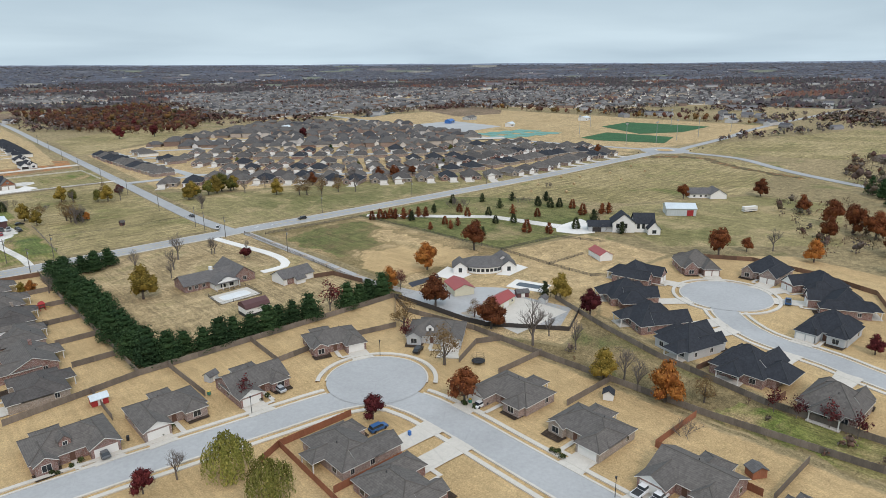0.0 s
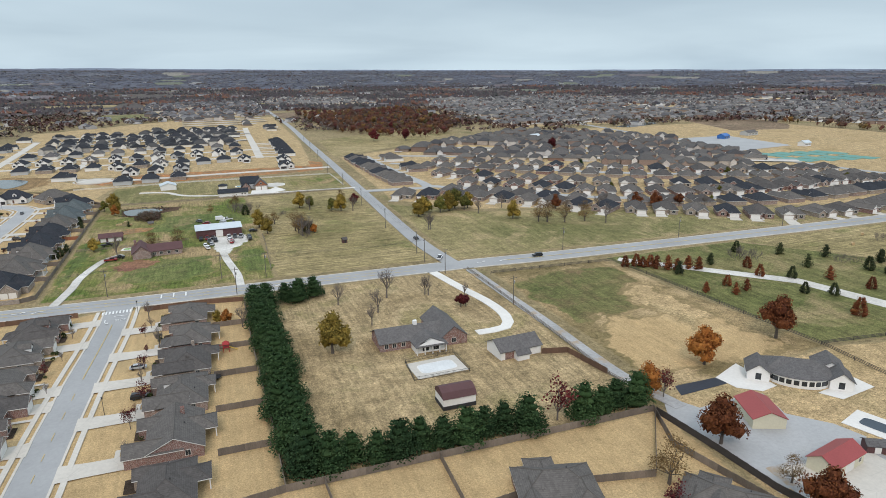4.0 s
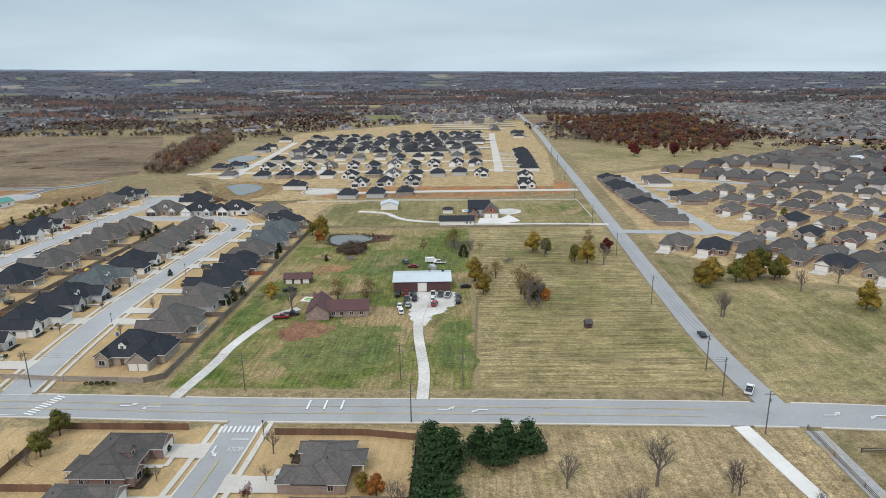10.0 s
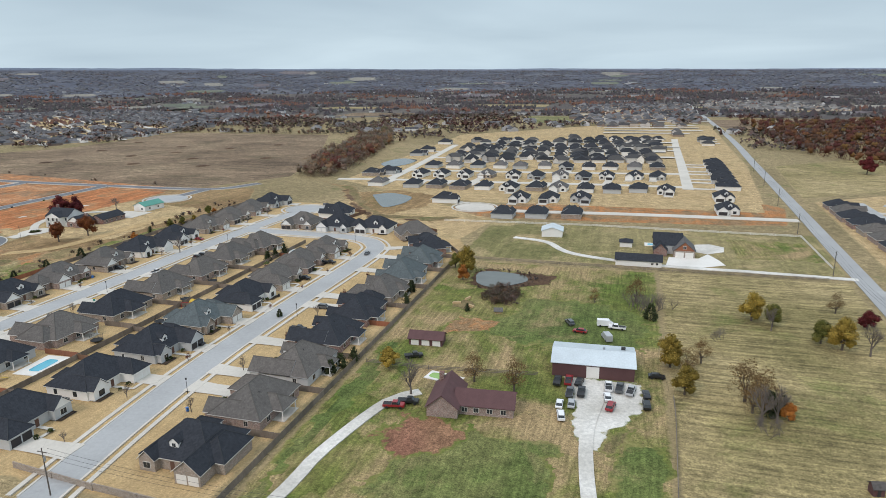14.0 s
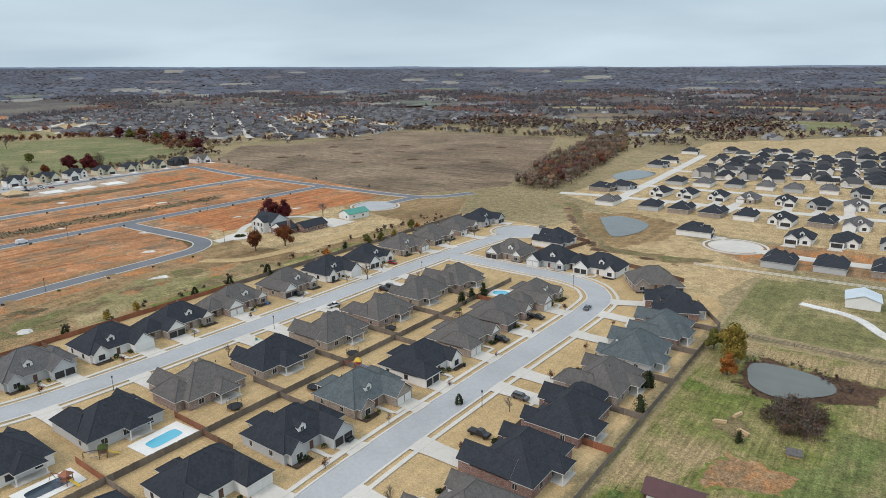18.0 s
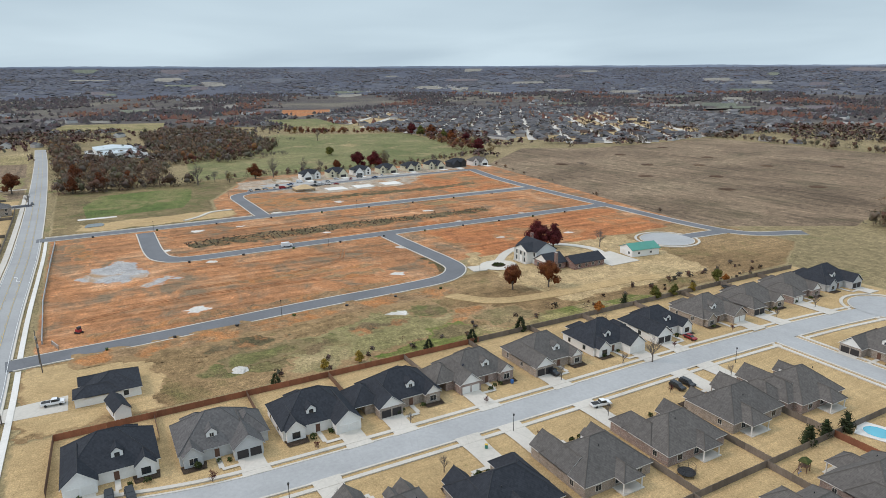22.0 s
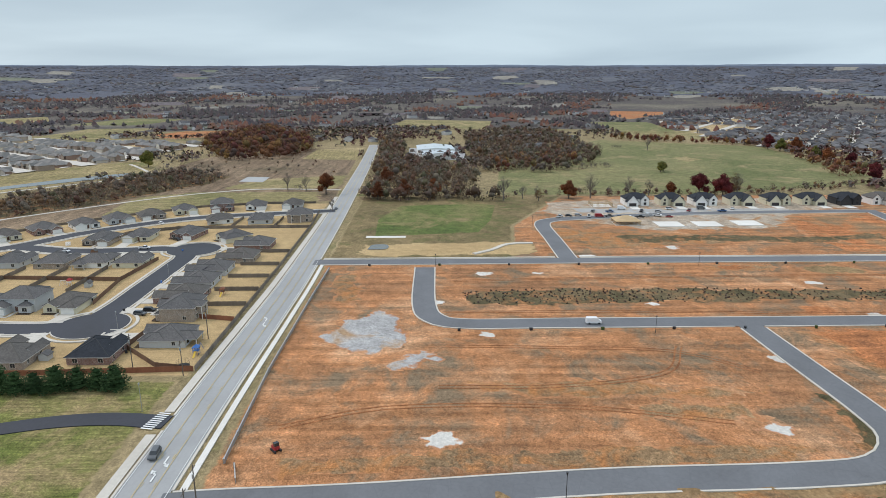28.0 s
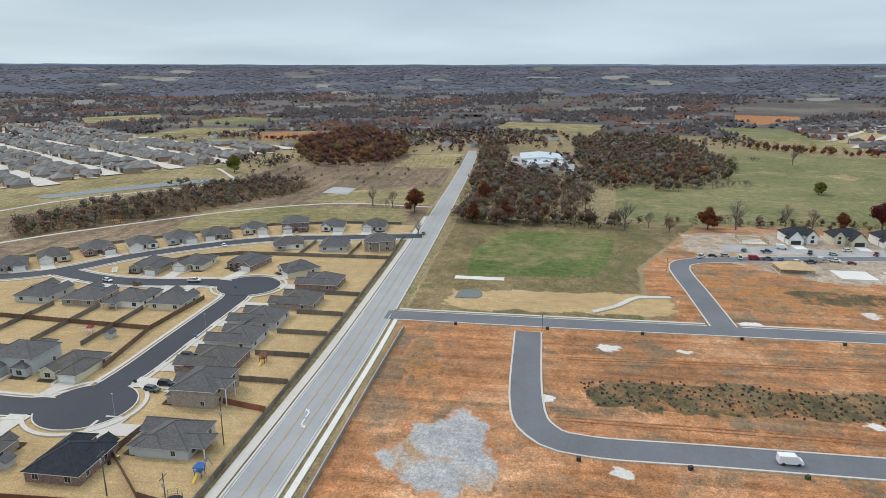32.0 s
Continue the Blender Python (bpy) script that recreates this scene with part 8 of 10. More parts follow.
for x, y, w, d, tn, wall, roof, lab in ((160.5, 171, 11, 8, 68, "cream_wall", "roof_red", "cream barn with red metal roof"), (160, 149.5, 12, 6, 12, "cream_wall", "roof_red", "cream shed with rounded red metal roof"),
                                       (173.5, 150.5, 4.5, 3.2, -30, "roof_maroon", "roof_grey", "small brown garden shed"), (174, 140.5, 3.4, 2.6, 20, "grey_wall", "roof_grey", "small grey garden shed"),
                                       (236, 159, 11, 6, 62, "white_wall", "roof_red", "open white stable with red metal roof"), (-219, 361, 9, 4, 12, "white_wall", "roof_black", "white shed with black roof"),
                                       (132, 84, 2.6, 2.6, 30, "white_wall", "roof_black", "little white timber garden shed"), (127, 44, 2.6, 3.4, 60, "fence_red", "roof_grey", "small reddish timber shed with grey roof"),
                                       (99, 380, 2.2, 2.2, 10, "roof_maroon", "roof_brown", "dark little well house in a field"), (60, 166, 3.0, 2.4, 20, "grey_wall", "roof_grey", "small grey garden shed"),
                                       (33, 174, 4.0, 3.0, 0, "red_paint", "roof_white", "small red and white barn shed"), (-150, 632, 3, 2.5, 10, "grey_wall", "roof_grey", "small grey timber shed"),
                                       (-344, 265, 3.0, 3.0, 0, "grey_wall", "roof_grey", "small grey garden shed"), (-420, 240, 3.0, 2.4, 0, "grey_wall", "roof_grey", "small grey garden shed"), (-475, 215, 2.6, 2.4, 0, "fence_brown", "roof_grey", "small brown garden shed")):
    e = thing("shed", lab, "shed", at=pose(x, y, 0.08, 0, 0, tn))
    big = w > 8
    block(e, -w / 2, -d / 2, w / 2, d / 2, 2.7 if big else 1.9, 1.7 if big else 0.9, wall, roof, over=0.3)
    opening(e, "door", -w * 0.15, w * 0.15, -d / 2, 2.1 if big else 1.6, "dark_trim" if "stable" in lab or "well" in lab else "trim")
    if big:
        windows(e, (-w * 0.35, w * 0.35), -d / 2, 1.5, 0.9, 0.9, 0)

# modern farmhouse, barn and neighbours in the east
e = thing("house", "modern white farmhouse with steep black gable roofs", "house", at=pose(287, 177, 0.05, 0, 0, -48))
block(e, -9, -5, 2, 5, 5.2, 4.4, "white_wall", "roof_black", "y")
block(e, 2, -4, 12, 5, 5.0, 4.2, "white_wall", "roof_black", "x", names=("wing_wall", "wing_roof"))
block(e, 8, -9, 14, 2, 3.2, 3.4, "white_wall", "roof_black", "y", names=("wing_wall", "wing_roof"))
block(e, -21, -4, -9, 4, 3.0, 2.2, "grey_wall", "roof_black", "x", names=("garage_wall", "garage_roof"))
windows(e, (-6.5, -2.5), -5, 3.6, 1.4, 2.0, 0, "dark_trim")
windows(e, (4, 6.5), -4, 3.2, 1.2, 2.4, 0, "dark_trim")
windows(e, (11,), -9, 1.6, 1.8, 1.6, 0, "dark_trim")
opening(e, "garage_door", -19, -14.5, -4, 2.4, "garage_dark")
zone("driveway", "concrete_new", [(258, 201), (266, 208), (290, 210), (284, 194), (270, 186), (262, 190)], "wide white concrete driveway", 0.0, False)
zone("track", "gravel", [(208, 300), (212, 304), (262, 250), (272, 208), (264, 206), (256, 246)], "pale gravel track through a meadow", 0.2, False)
e = thing("barn", "pale grey metal barn with red door", "barn", at=pose(340, 178, 0.05, 0, 0, -50))
block(e, -8, -6, 8, 6, 4.2, 2.0, "roof_white", "roof_white")
opening(e, "door", 3, 6.5, -6, 3.4, "red_paint")
part("door", Mesh().box(8.0, -1.5, 0, 8.08, 3.5, 3.4), "red_paint", e)
e = thing("house", "white farmhouse with grey gable roof", "house", at=pose(396, 190, 0.05, 0, 0, -45))
block(e, -12, -5, 2, 5, 2.9, 2.9, "white_wall", "roof_grey")
block(e, 0, -8, 10, 5, 2.9, 3.2, "white_wall", "roof_grey", "y", names=("wing_wall", "wing_roof"))
windows(e, (-9, -5, -2), -5, 1.5, 1.2, 1.2, 0)
for x, y, w, d, tn, lab, wl, rf in ((640, 150, 26, 14, -30, "long brown brick house with maroon roof", "brick_pink", "roof_maroon"), (735, 118, 34, 16, -30, "long cream metal barn with red roof", "cream_wall", "roof_red"), (800, 580, 16, 12, 10, "white barn-shaped hall beside pitches", "white_wall", "roof_white"),
                                    (430, 800, 14, 9, 20, "small white metal farm shed", "white_wall", "roof_white"),
                                    (700, 720, 20, 12, 10, "grey pavilion with flat roof", "grey_wall", "roof_grey"), (640, 700, 14, 9, 20, "blue and white play pavilion", "blue_paint", "blue_paint"), (660, 600, 12, 8, 10, "white ticket hall beside the pitches", "white_wall", "roof_white")):
    e = thing("barn" if "barn" in lab else "building", lab, "building", at=pose(x, y, 0.05, 0, 0, tn))
    block(e, -w / 2, -d / 2, w / 2, d / 2, 4.0, 2.2, wl, rf)
    windows(e, (-w * 0.3, 0, w * 0.3), -d / 2, 2.0, 2.0, 1.6, 0)

# farm: metal barn, maroon ranch, long shed
e = thing("barn", "brown metal barn with pale roof and white door", "barn", at=pose(39, 425, 0.05, 0, 0, 3))
block(e, -11.5, -6.5, 11.5, 8, 4.2, 1.5, "roof_maroon", "roof_white", "x")
opening(e, "barn_door", -1.8, 1.8, -6.5, 3.6, "garage_white")
part("roof_vent", Mesh().tube((3, 2, 5.0), (3, 2, 6.3), 0.35, 0.35, 8), "steel", e)
part("roof_fan", Mesh().box(8, 3, 4.6, 9.2, 4.2, 6.0), "dark_trim", e)
e = thing("house", "maroon-roofed brick ranch house on a farm", "house", at=pose(10, 394, 0.05, 0, 0, 5))
block(e, -4, -4.5, 11, 4, 2.8, 2.4, "brick_pink", "roof_maroon")
block(e, -11, -7, -3, 7, 2.9, 3.3, "brick_pink", "roof_maroon", "y", names=("wing_wall", "wing_roof"))
part("chimney", Mesh().box(-10, 5, 2.8, -8.8, 6.2, 6.6), "brick_red", e)
windows(e, (-7, -1.5, 1.5, 5, 8.5), -4.6, 1.5, 1.3, 1.2, 0)
e = thing("shed", "long brown shed with three white doors", "shed", at=pose(-14.5, 431.5, 0.05, 0, 0, 4))
block(e, -5.5, -2.8, 5.5, 2.8, 2.4, 1.6, "roof_maroon", "roof_maroon")
for x in (-3.6, 0, 3.6):
    opening(e, "door", x - 1.3, x + 1.3, -2.8, 2.1, "garage_white")
zone("yard", "gravel", [(31, 418), (35, 408), (36, 390), (38, 381), (43, 381), (46, 391), (53, 402), (54, 419)], "white gravel farm yard", 0.6, False, 2.0)
zone("garden", "rough", [(45, 388), (47, 391), (51, 393), (50, 386), (45, 380), (43, 381)], "heap of brown leaves and brush", 0.6, False, 2.0)
zone("garden", "clay_brown", [(-13, 449), (-10, 457), (6, 456), (3, 446), (-13, 440)], "bare dug garden plot with rust-brown rows", 0.8, False, 2.0)
zone("garden", "rough", [(-17, 466), (-15, 480), (-7, 474), (-8, 462)], "trodden patch with brush and boards", 0.8, False, 3.0)
zone("pond_bank", "mud", [(-19, 514), (-12, 519), (2, 516), (10, 516), (19, 514), (18, 501), (9, 496), (0, 490), (-10, 489), (-18, 495)], "muddy bank of a pond", 0.6, False)
zone("lawn", "leaves", [(-11, 373), (-7, 386), (4, 388), (12, 380), (8, 370), (-2, 366)], "carpet of fallen red leaves", 1.0, False)


def pond(pts, label, z=0.3):
    m = Mesh()
    p = smooth_line(list(pts) + [pts[0]], 2.0)[:-1]
    m.face([(x, y, z) for x, y in p])
    setting("water", m, "pond", label, "pond")


pond([(-16, 506), (-15, 512), (-7, 514), (4, 511), (7, 504), (2, 497), (-6, 492), (-13, 496)], "grey farm pond")
zone("bank", "scrub", [(-152, 690), (-125, 708), (-90, 692), (-84, 650), (-100, 618), (-122, 625)], "earth bank round a pond", 0.5, False)
pond([(-137, 682), (-126, 692), (-106, 680), (-103, 657), (-110, 640), (-119, 650)], "grey detention pond")
pond([(-179, 822), (-168, 850), (-170, 884), (-192, 890), (-196, 850)], "grey detention pond")
pond([(620, 900), (690, 950), (720, 930), (640, 885)], "distant grey pond")
pond([(-660, 24), (-685, 42), (-715, 68), (-758, 106), (-772, 98), (-738, 60), (-700, 32), (-668, 10)], "long grey ditch pond")

zone("ditch", "rough", [(-209, 738), (-163, 712), (-126, 648), (-103, 619), (-82, 617), (-52, 624), (-52, 617), (-67, 605), (-84, 608), (-108, 611), (-134, 643), (-169, 703)], "raw brown drainage ditch", 0.8, False)
zone("bank", "mud", [(-166, 704), (-131, 642), (-106, 612), (-80, 610), (-66, 607), (-66, 604), (-86, 606), (-110, 608), (-136, 640), (-170, 700)], "dark wet bed of a ditch", 0.8, False)

e = thing("coop", "small weathered wooden coop with a grey roof", "shed", at=pose(2.5, 464, 0.05, 0, 0, 12))
block(e, -1.2, -0.9, 1.2, 0.9, 1.2, 0.7, "lumber", "roof_grey", "x")
for x, y, tn in ((-15, 470, 20), (-12, 476, 70), (-9, 468, -30)):
    tagged(part("lumber_pile", Mesh().box(-1.6, -0.5, 0, 1.6, 0.5, 0.4).box(-1.3, -0.3, 0.4, 1.7, 0.4, 0.7), "lumber", at=pose(x, y, 0.06, 0, 0, tn)), "stack of grey weathered boards on grass", "pile", "board piles")

# brick and timber farmhouse in the north
e = thing("house", "brick farmhouse with timber gables and charcoal roof", "house", at=pose(68, 567, 0.05))
block(e, -9, -4, 4, 9, 4.6, 4.4, "grey_wall", "roof_black", "x")
block(e, 0, -10, 9.5, 4, 3.4, 4.2, "brick_tan", "roof_grey", "y", names=("wing_wall", "wing_roof"))
block(e, -9, -9, -3, -2, 3.0, 3.0, "brick_red", "roof_black", "y", names=("wing_wall", "wing_roof"))
gm = Mesh()
gable_wall(gm, 0.2, 9.3, -10.08, 3.4, 4.0)
part("timber_gable", gm, "fence_red", e)
opening(e, "garage_door", 0.8, 4.5, -10, 2.6, "garage_white")
opening(e, "garage_door", 5.2, 8.8, -10, 2.6, "garage_white")
window_at(e, 4.75, -10.1, 5.0, 1.4, 1.2, 0)
e = thing("shed", "long white shed with charcoal roof", "shed", at=pose(52, 541, 0.05))
block(e, -10, -3.5, 10, 3.5, 2.9, 2.2, "white_wall", "roof_black")
windows(e, (6, 8), -3.5, 1.6, 0.9, 1.0, 0)
e = thing("garage", "white metal garage on a farm lot", "garage", at=pose(7, 589, 0.05, 0, 0, 5))
block(e, -5.5, -5.5, 5.5, 5.5, 3.4, 1.9, "white_wall", "roof_white", "y")
e = thing("pool_house", "small pool house with charcoal roof", "shed", at=pose(46, 574, 0.05))
block(e, -3, -3, 3, 3, 2.6, 1.4, "white_wall", "roof_black", gable=False)
zone("driveway", "concrete_new", [(64, 542), (76, 540), (90, 548), (88, 556), (84, 566), (79, 557), (66, 557)], "pale concrete forecourt", 0.0, False)
zone("driveway", "gravel", [(76, 576), (80, 584), (87, 586), (93, 581), (92, 572), (84, 566), (78, 569)], "pale round gravel turning place", 0.0, False)

e = thing("warehouse", "long white metal warehouse with a pale roof", "building", at=pose(-930, 396, 0.05, 0, 0, 3))
block(e, -45, -22, 10, 22, 6.5, 2.0, "white_wall", "roof_white", "x")
block(e, 10, -18, 48, 20, 5.0, 1.5, "white_wall", "roof_white", "x", names=("wing_wall", "wing_roof"))
zone("yard", "street", [(-1000, 362), (-872, 364), (-872, 432), (-1000, 430)], "pale yard round a warehouse", 0.0, False)

# the large white house with columns
e = thing("house", "two-storey white house with columned portico, brick wings and charcoal roof", "house", at=pose(-284, 549, 0.05, 0, 0, 0))
block(e, -8, -6, 8, 6, 6.2, 3.8, "white_wall", "roof_black", "x")
block(e, -5, -9, 5, 0, 6.2, 2.6, "white_wall", "roof_black", "y", names=("portico_wall", "portico_roof"))
for x in (-4.6, -1.7, 1.7, 4.6):
    part("column", Mesh().tube((x, -9.6, 0), (x, -9.6, 6.0), 0.32, 0.28, 10), "trim", e)
part("porch_slab", Mesh().box(-5.2, -10.2, 0, 5.2, -9, 0.25), "concrete", e)
block(e, 8, -7, 19, 3, 3.2, 3.4, "brick_red", "roof_black", "y", names=("wing_wall", "wing_roof"))
gm = Mesh()
gable_wall(gm, 8.2, 18.8, -7.06, 3.2, 3.2)
part("wing_gable", gm, "white_wall", e)
block(e, 14, 4, 24, 22, 3.0, 2.6, "brick_red", "roof_black", "y", names=("wing_wall", "wing_roof"))
part("chimney", Mesh().box(19, -4, 0, 20, -2.6, 8.4), "brick_red", e)
part("chimney", Mesh().box(-9, 3, 0, -8, 4.4, 11.2), "brick_red", e)
windows(e, (-6.6, -3.2, 0, 3.2, 6.6), -6.03, 4.6, 1.1, 1.6, 0, "dark_trim")
windows(e, (-3.2, 3.2), -9.03, 1.7, 1.2, 1.9, 0, "dark_trim")
windows(e, (-3.2, 0, 3.2), -9.03, 4.6, 1.2, 1.7, 0, "dark_trim")
windows(e, (11, 16), -7, 1.6, 1.2, 1.6, 0)
side_windows(e, 19, (-5, -0.5), 1.6, 1.2, 1.5, 1)
side_windows(e, 24, (7, 11, 15, 19), 1.6, 1.1, 1.4, 1)
m = Mesh()
for i in range(40):
    a0, a1 = 2 * math.pi * i / 40, 2 * math.pi * (i + 1) / 40
    m.face([(-284 + r * math.cos(a), 527 + r * 1.1 * math.sin(a), 0.36) for r, a in ((3.2, a0), (8.2, a0), (8.2, a1), (3.2, a1))])
setting("driveway", m, "concrete", "round concrete forecourt with a planted middle", "driveway")
m = Mesh()
m.face([(-284 + 3.2 * math.cos(a), 527 + 3.5 * math.sin(a), 0.33) for a in (2 * math.pi * i / 24 for i in range(24))])
setting("flower_bed", m, "mulch", "dark round bed of shrubs", "flower bed")
m = Mesh()
ribbon(m, smooth_line([(-290, 531), (-302, 545), (-307, 562), (-300, 578), (-284, 586), (-268, 580)]), 2.2, -2.2, 0.35)
ribbon(m, smooth_line([(-284, 519), (-285, 512)]), 4, -4, 0.345)
m.box(-276, 572, 0.1, -256, 590, 0.34)
setting("driveway", m, "concrete", "pale concrete drive curving behind a house", "driveway")
e = thing("barn", "white barn with green metal roof", "barn", at=pose(-266, 600, 0.05, 0, 0, -8))
block(e, -5, -8, 5, 8, 3.6, 2.2, "white_wall", "roof_teal", "y")
opening(e, "door", -2.5, -0.5, -8, 2.8, "garage_white")
windows(e, (2.4,), -8, 1.8, 1.2, 1.2, 0)
side_windows(e, 5, (-4, 3), 1.8, 1.2, 1.0, 1)
m = Mesh()
ribbon(m, smooth_line([(-262, 484), (-252, 489), (-242, 499), (-238, 519), (-237, 546), (-235, 572), (-228, 590)]), 3.4, -3.4, 0.235)
setting("track", m, "zoysia", "worn tan dirt track", "track")
zone("field", "green", [(-226, 432), (-213, 432), (-213, 560), (-222, 552)], "green ditch behind houses", 1.0, False)
zone("field", "paddock", [(-240, 396), (-234, 420), (-230, 446), (-222, 450), (-219, 412), (-224, 392), (-232, 378)], "dull green weeds on rough land", 1.2, False, 10.0)
zone("field", "clay_brown", [(-246, 462), (-242, 490), (-232, 492), (-230, 466)], "bare brown earth", 1.2, False, 9.0)
zone("drive", "concrete", [(-236, 331), (-228, 331), (-227, 349), (-237, 349)], "pale concrete drive of a white house", 0.1, False)
zone("field", "meadow", [(-256, 450), (-238, 478), (-220, 458), (-216, 408), (-238, 414)], "patch of green weeds", 1.2, False, 9.0)

# houses going up at the edge of the clay land
for i, (y, wl, rf) in enumerate(((537, "white_wall", K), (562, "cream_wall", K), (586, "white_wall", K), (612, "cream_wall", K), (639, "cream_wall", K), (664, "cream_wall", K), (690, "dark_trim", K), (715, "white_wall", T))):
    e = thing("house", f"new two-storey {'white' if wl == 'white_wall' else 'cream' if wl == 'cream_wall' else 'black-clad'} house still being finished, {'charcoal' if rf == K else 'grey'} roof", "house", "houses under construction", at=pose(-604, y, 0.05, 0, 0, 90))
    block(e, -8.5, -4, 8.5, 7, 5.0, 3.6, wl, rf, gable=False)
    s = 1 if i % 2 else -1
    block(e, s * 4 - 4, -8.5, s * 4 + 4, 2, 3.6, 4.4, wl, rf, "y", names=("garage_wall", "garage_roof"))
    block(e, -s * 5.5 - 2.8, -6, -s * 5.5 + 2.8, 1, 5.0, 3.0, wl, rf, "y", names=("wing_wall", "wing_roof"))
    opening(e, "garage_door", s * 4 - 2.6, s * 4 + 2.6, -8.5, 2.5, "garage_dark")
    windows(e, (-s * 5.5,), -6, 1.7, 1.6, 1.6, 0, "dark_trim")
    windows(e, (-s * 5.5, s * 3.5), -6, 4.2, 1.3, 1.3, 0, "dark_trim")
    m = Mesh().box(s * 4 - 3, -18, 0, s * 4 + 3, -8.5, 0.2)
    d = setting("driveway", m, "concrete_new", "new white concrete driveway", "driveway")
    d.matrix_basis = pose(-604, y, 0.06, 0, 0, 90)
for x, y in ((-538, 538), (-538, 562), (-540, 588)):
    tagged(part("house_slab", Mesh().box(-7, -8, 0, 7, 8, 0.35), "concrete_new", at=pose(x, y, 0.05)), "bare white concrete slab for a new house", "slab", "house slabs")


def frame_house(x, y, w, d, storeys, roofed):
    e = thing("building_site", "raw lumber frame of a house under construction", "building site", at=pose(x, y, 0.05))
    part("slab", Mesh().box(-w / 2 - 0.3, -d / 2 - 0.3, 0, w / 2 + 0.3, d / 2 + 0.3, 0.25), "concrete_new", e)
    h = 2.7 * storeys
    for (ax, ay), (bx, by) in (((-w / 2, -d / 2), (w / 2, -d / 2)), ((w / 2, -d / 2), (w / 2, d / 2)), ((w / 2, d / 2), (-w / 2, d / 2)), ((-w / 2, d / 2), (-w / 2, -d / 2)), ((0, -d / 2), (0, d / 2))):
        n = int(math.hypot(bx - ax, by - ay) / 0.8)
        m = Mesh()
        for i in range(n + 1):
            px, py = ax + (bx - ax) * i / n, ay + (by - ay) * i / n
            m.box(px - 0.06, py - 0.06, 0.25, px + 0.06, py + 0.06, h)
        for z in (0.3, 2.6, h):
            m.box(min(ax, bx) - 0.07, min(ay, by) - 0.07, z, max(ax, bx) + 0.07, max(ay, by) + 0.07, z + 0.12)
        part("stud_wall", m, "lumber", e)
    if roofed:
        m = Mesh()
        hip(m, -w / 2, -d / 2, w / 2, d / 2, h, 2.6)
        part("roof_deck", m, "lumber", e)


frame_house(-600, 511, 13, 14, 1, False)
frame_house(-541, 512, 12, 15, 1, True)
zone("yard", "site", [(-582, 462), (-616, 476), (-624, 520), (-626, 690), (-592, 700), (-574, 640), (-524, 600), (-520, 522), (-540, 500), (-556, 478)], "churned pale building plots", 1.2, False, 6.0)
zone("yard", "grey_gravel", [(-592, 488), (-574, 488), (-568, 560), (-570, 640), (-588, 640)], "churned grey building street", 1.0, False, 4.0)
zone("field", "soil_red", [(-560, 620), (-500, 605), (-470, 610), (-470, 668), (-566, 682)], "fresh red clay plots", 1.5, False)
zone("field", "clay_brown", [(-528, 462), (-518, 520), (-506, 560), (-488, 552), (-476, 474), (-505, 460)], "weathered brown clay plots", 1.2, False, 6.0)
zone("field", "weeds", [(-510, 495), (-512, 560), (-504, 608), (-514, 655), (-496, 650), (-490, 600), (-494, 540), (-490, 498)], "dark weeds on building land", 1.2, False, 6.0)
zone("field", "soil_red", [(-365, 520), (-300, 530), (-300, 660), (-366, 668)], "fresh red clay plots", 1.5, False)
zone("field", "weeds", [(-409, 400), (-414, 440), (-413, 500), (-411, 600), (-394, 600), (-393, 500), (-391, 440), (-392, 404)], "band of dark dry weeds on clay", 2.0, False, 7.0)
clay = random.Random(9)
for i in range(20, 36):
    x, y = clay.uniform(-365, -290), clay.uniform(350, 495)
    if i > 15:
        x, y = clay.uniform(-440, -385), clay.uniform(345, 382)
    if i > 19:
        x, y = clay.uniform(-445, -300), clay.uniform(530, 660)
    if i > 25:
        x, y = clay.uniform(-258, -222), clay.uniform(382, 500)
    r, k = clay.uniform(5, 10), clay.uniform(1.2, 2.6)
    pts = [(x + r * clay.uniform(0.75, 1.25) * math.cos(a), y + r * k * clay.uniform(0.75, 1.25) * math.sin(a)) for a in (j * 0.785 for j in range(8))]
    if not any(on_road(px, py, None, 1.0) for px, py in pts):
        zone("bare_patch", ("clay_brown", "soil_red", "clay_brown", "scrub")[i % 4] if i <= 25 else ("scrub", "weeds", "rough", "paddock")[i % 4], pts, "drift of weathered clay", 0.6, False, 7.0)
zone("field", "clay_brown", [(-324, 402), (-328, 443), (-320, 467), (-322, 492), (-312, 488), (-314, 442), (-317, 404)], "weathered band on clay", 1.2, False, 6.0)
zone("field", "clay_brown", [(-311, 445), (-311, 477), (-303, 480), (-299, 466), (-301, 443)], "weathered band on clay", 1.2, False, 5.0)
zone("field", "clay_brown", [(-287, 352), (-289, 396), (-290, 435), (-290, 480), (-284, 490), (-280, 470), (-279, 395), (-276, 352)], "strip of dry weeds beside a street", 1.0, False, 4.0)
zone("field", "clay_brown", [(-267, 350), (-268, 395), (-270, 440), (-272, 490), (-259, 492), (-258, 440), (-254, 395), (-256, 352)], "brown clay verge with weeds", 1.0, False, 5.0)
zone("field", "weeds", [(-317, 500), (-314, 505), (-300, 508), (-292, 508), (-284, 503), (-282, 496), (-287, 493), (-298, 500)], "dark weeds in the bend of a street", 0.8, False, 3.0)
zone("gravel_patch", "wash", [(-361, 350), (-373, 355), (-388, 370), (-379, 376), (-362, 384), (-354, 380), (-344, 371), (-348, 362)], "wide pale patch of crushed limestone", 0.8, False, 6.0)
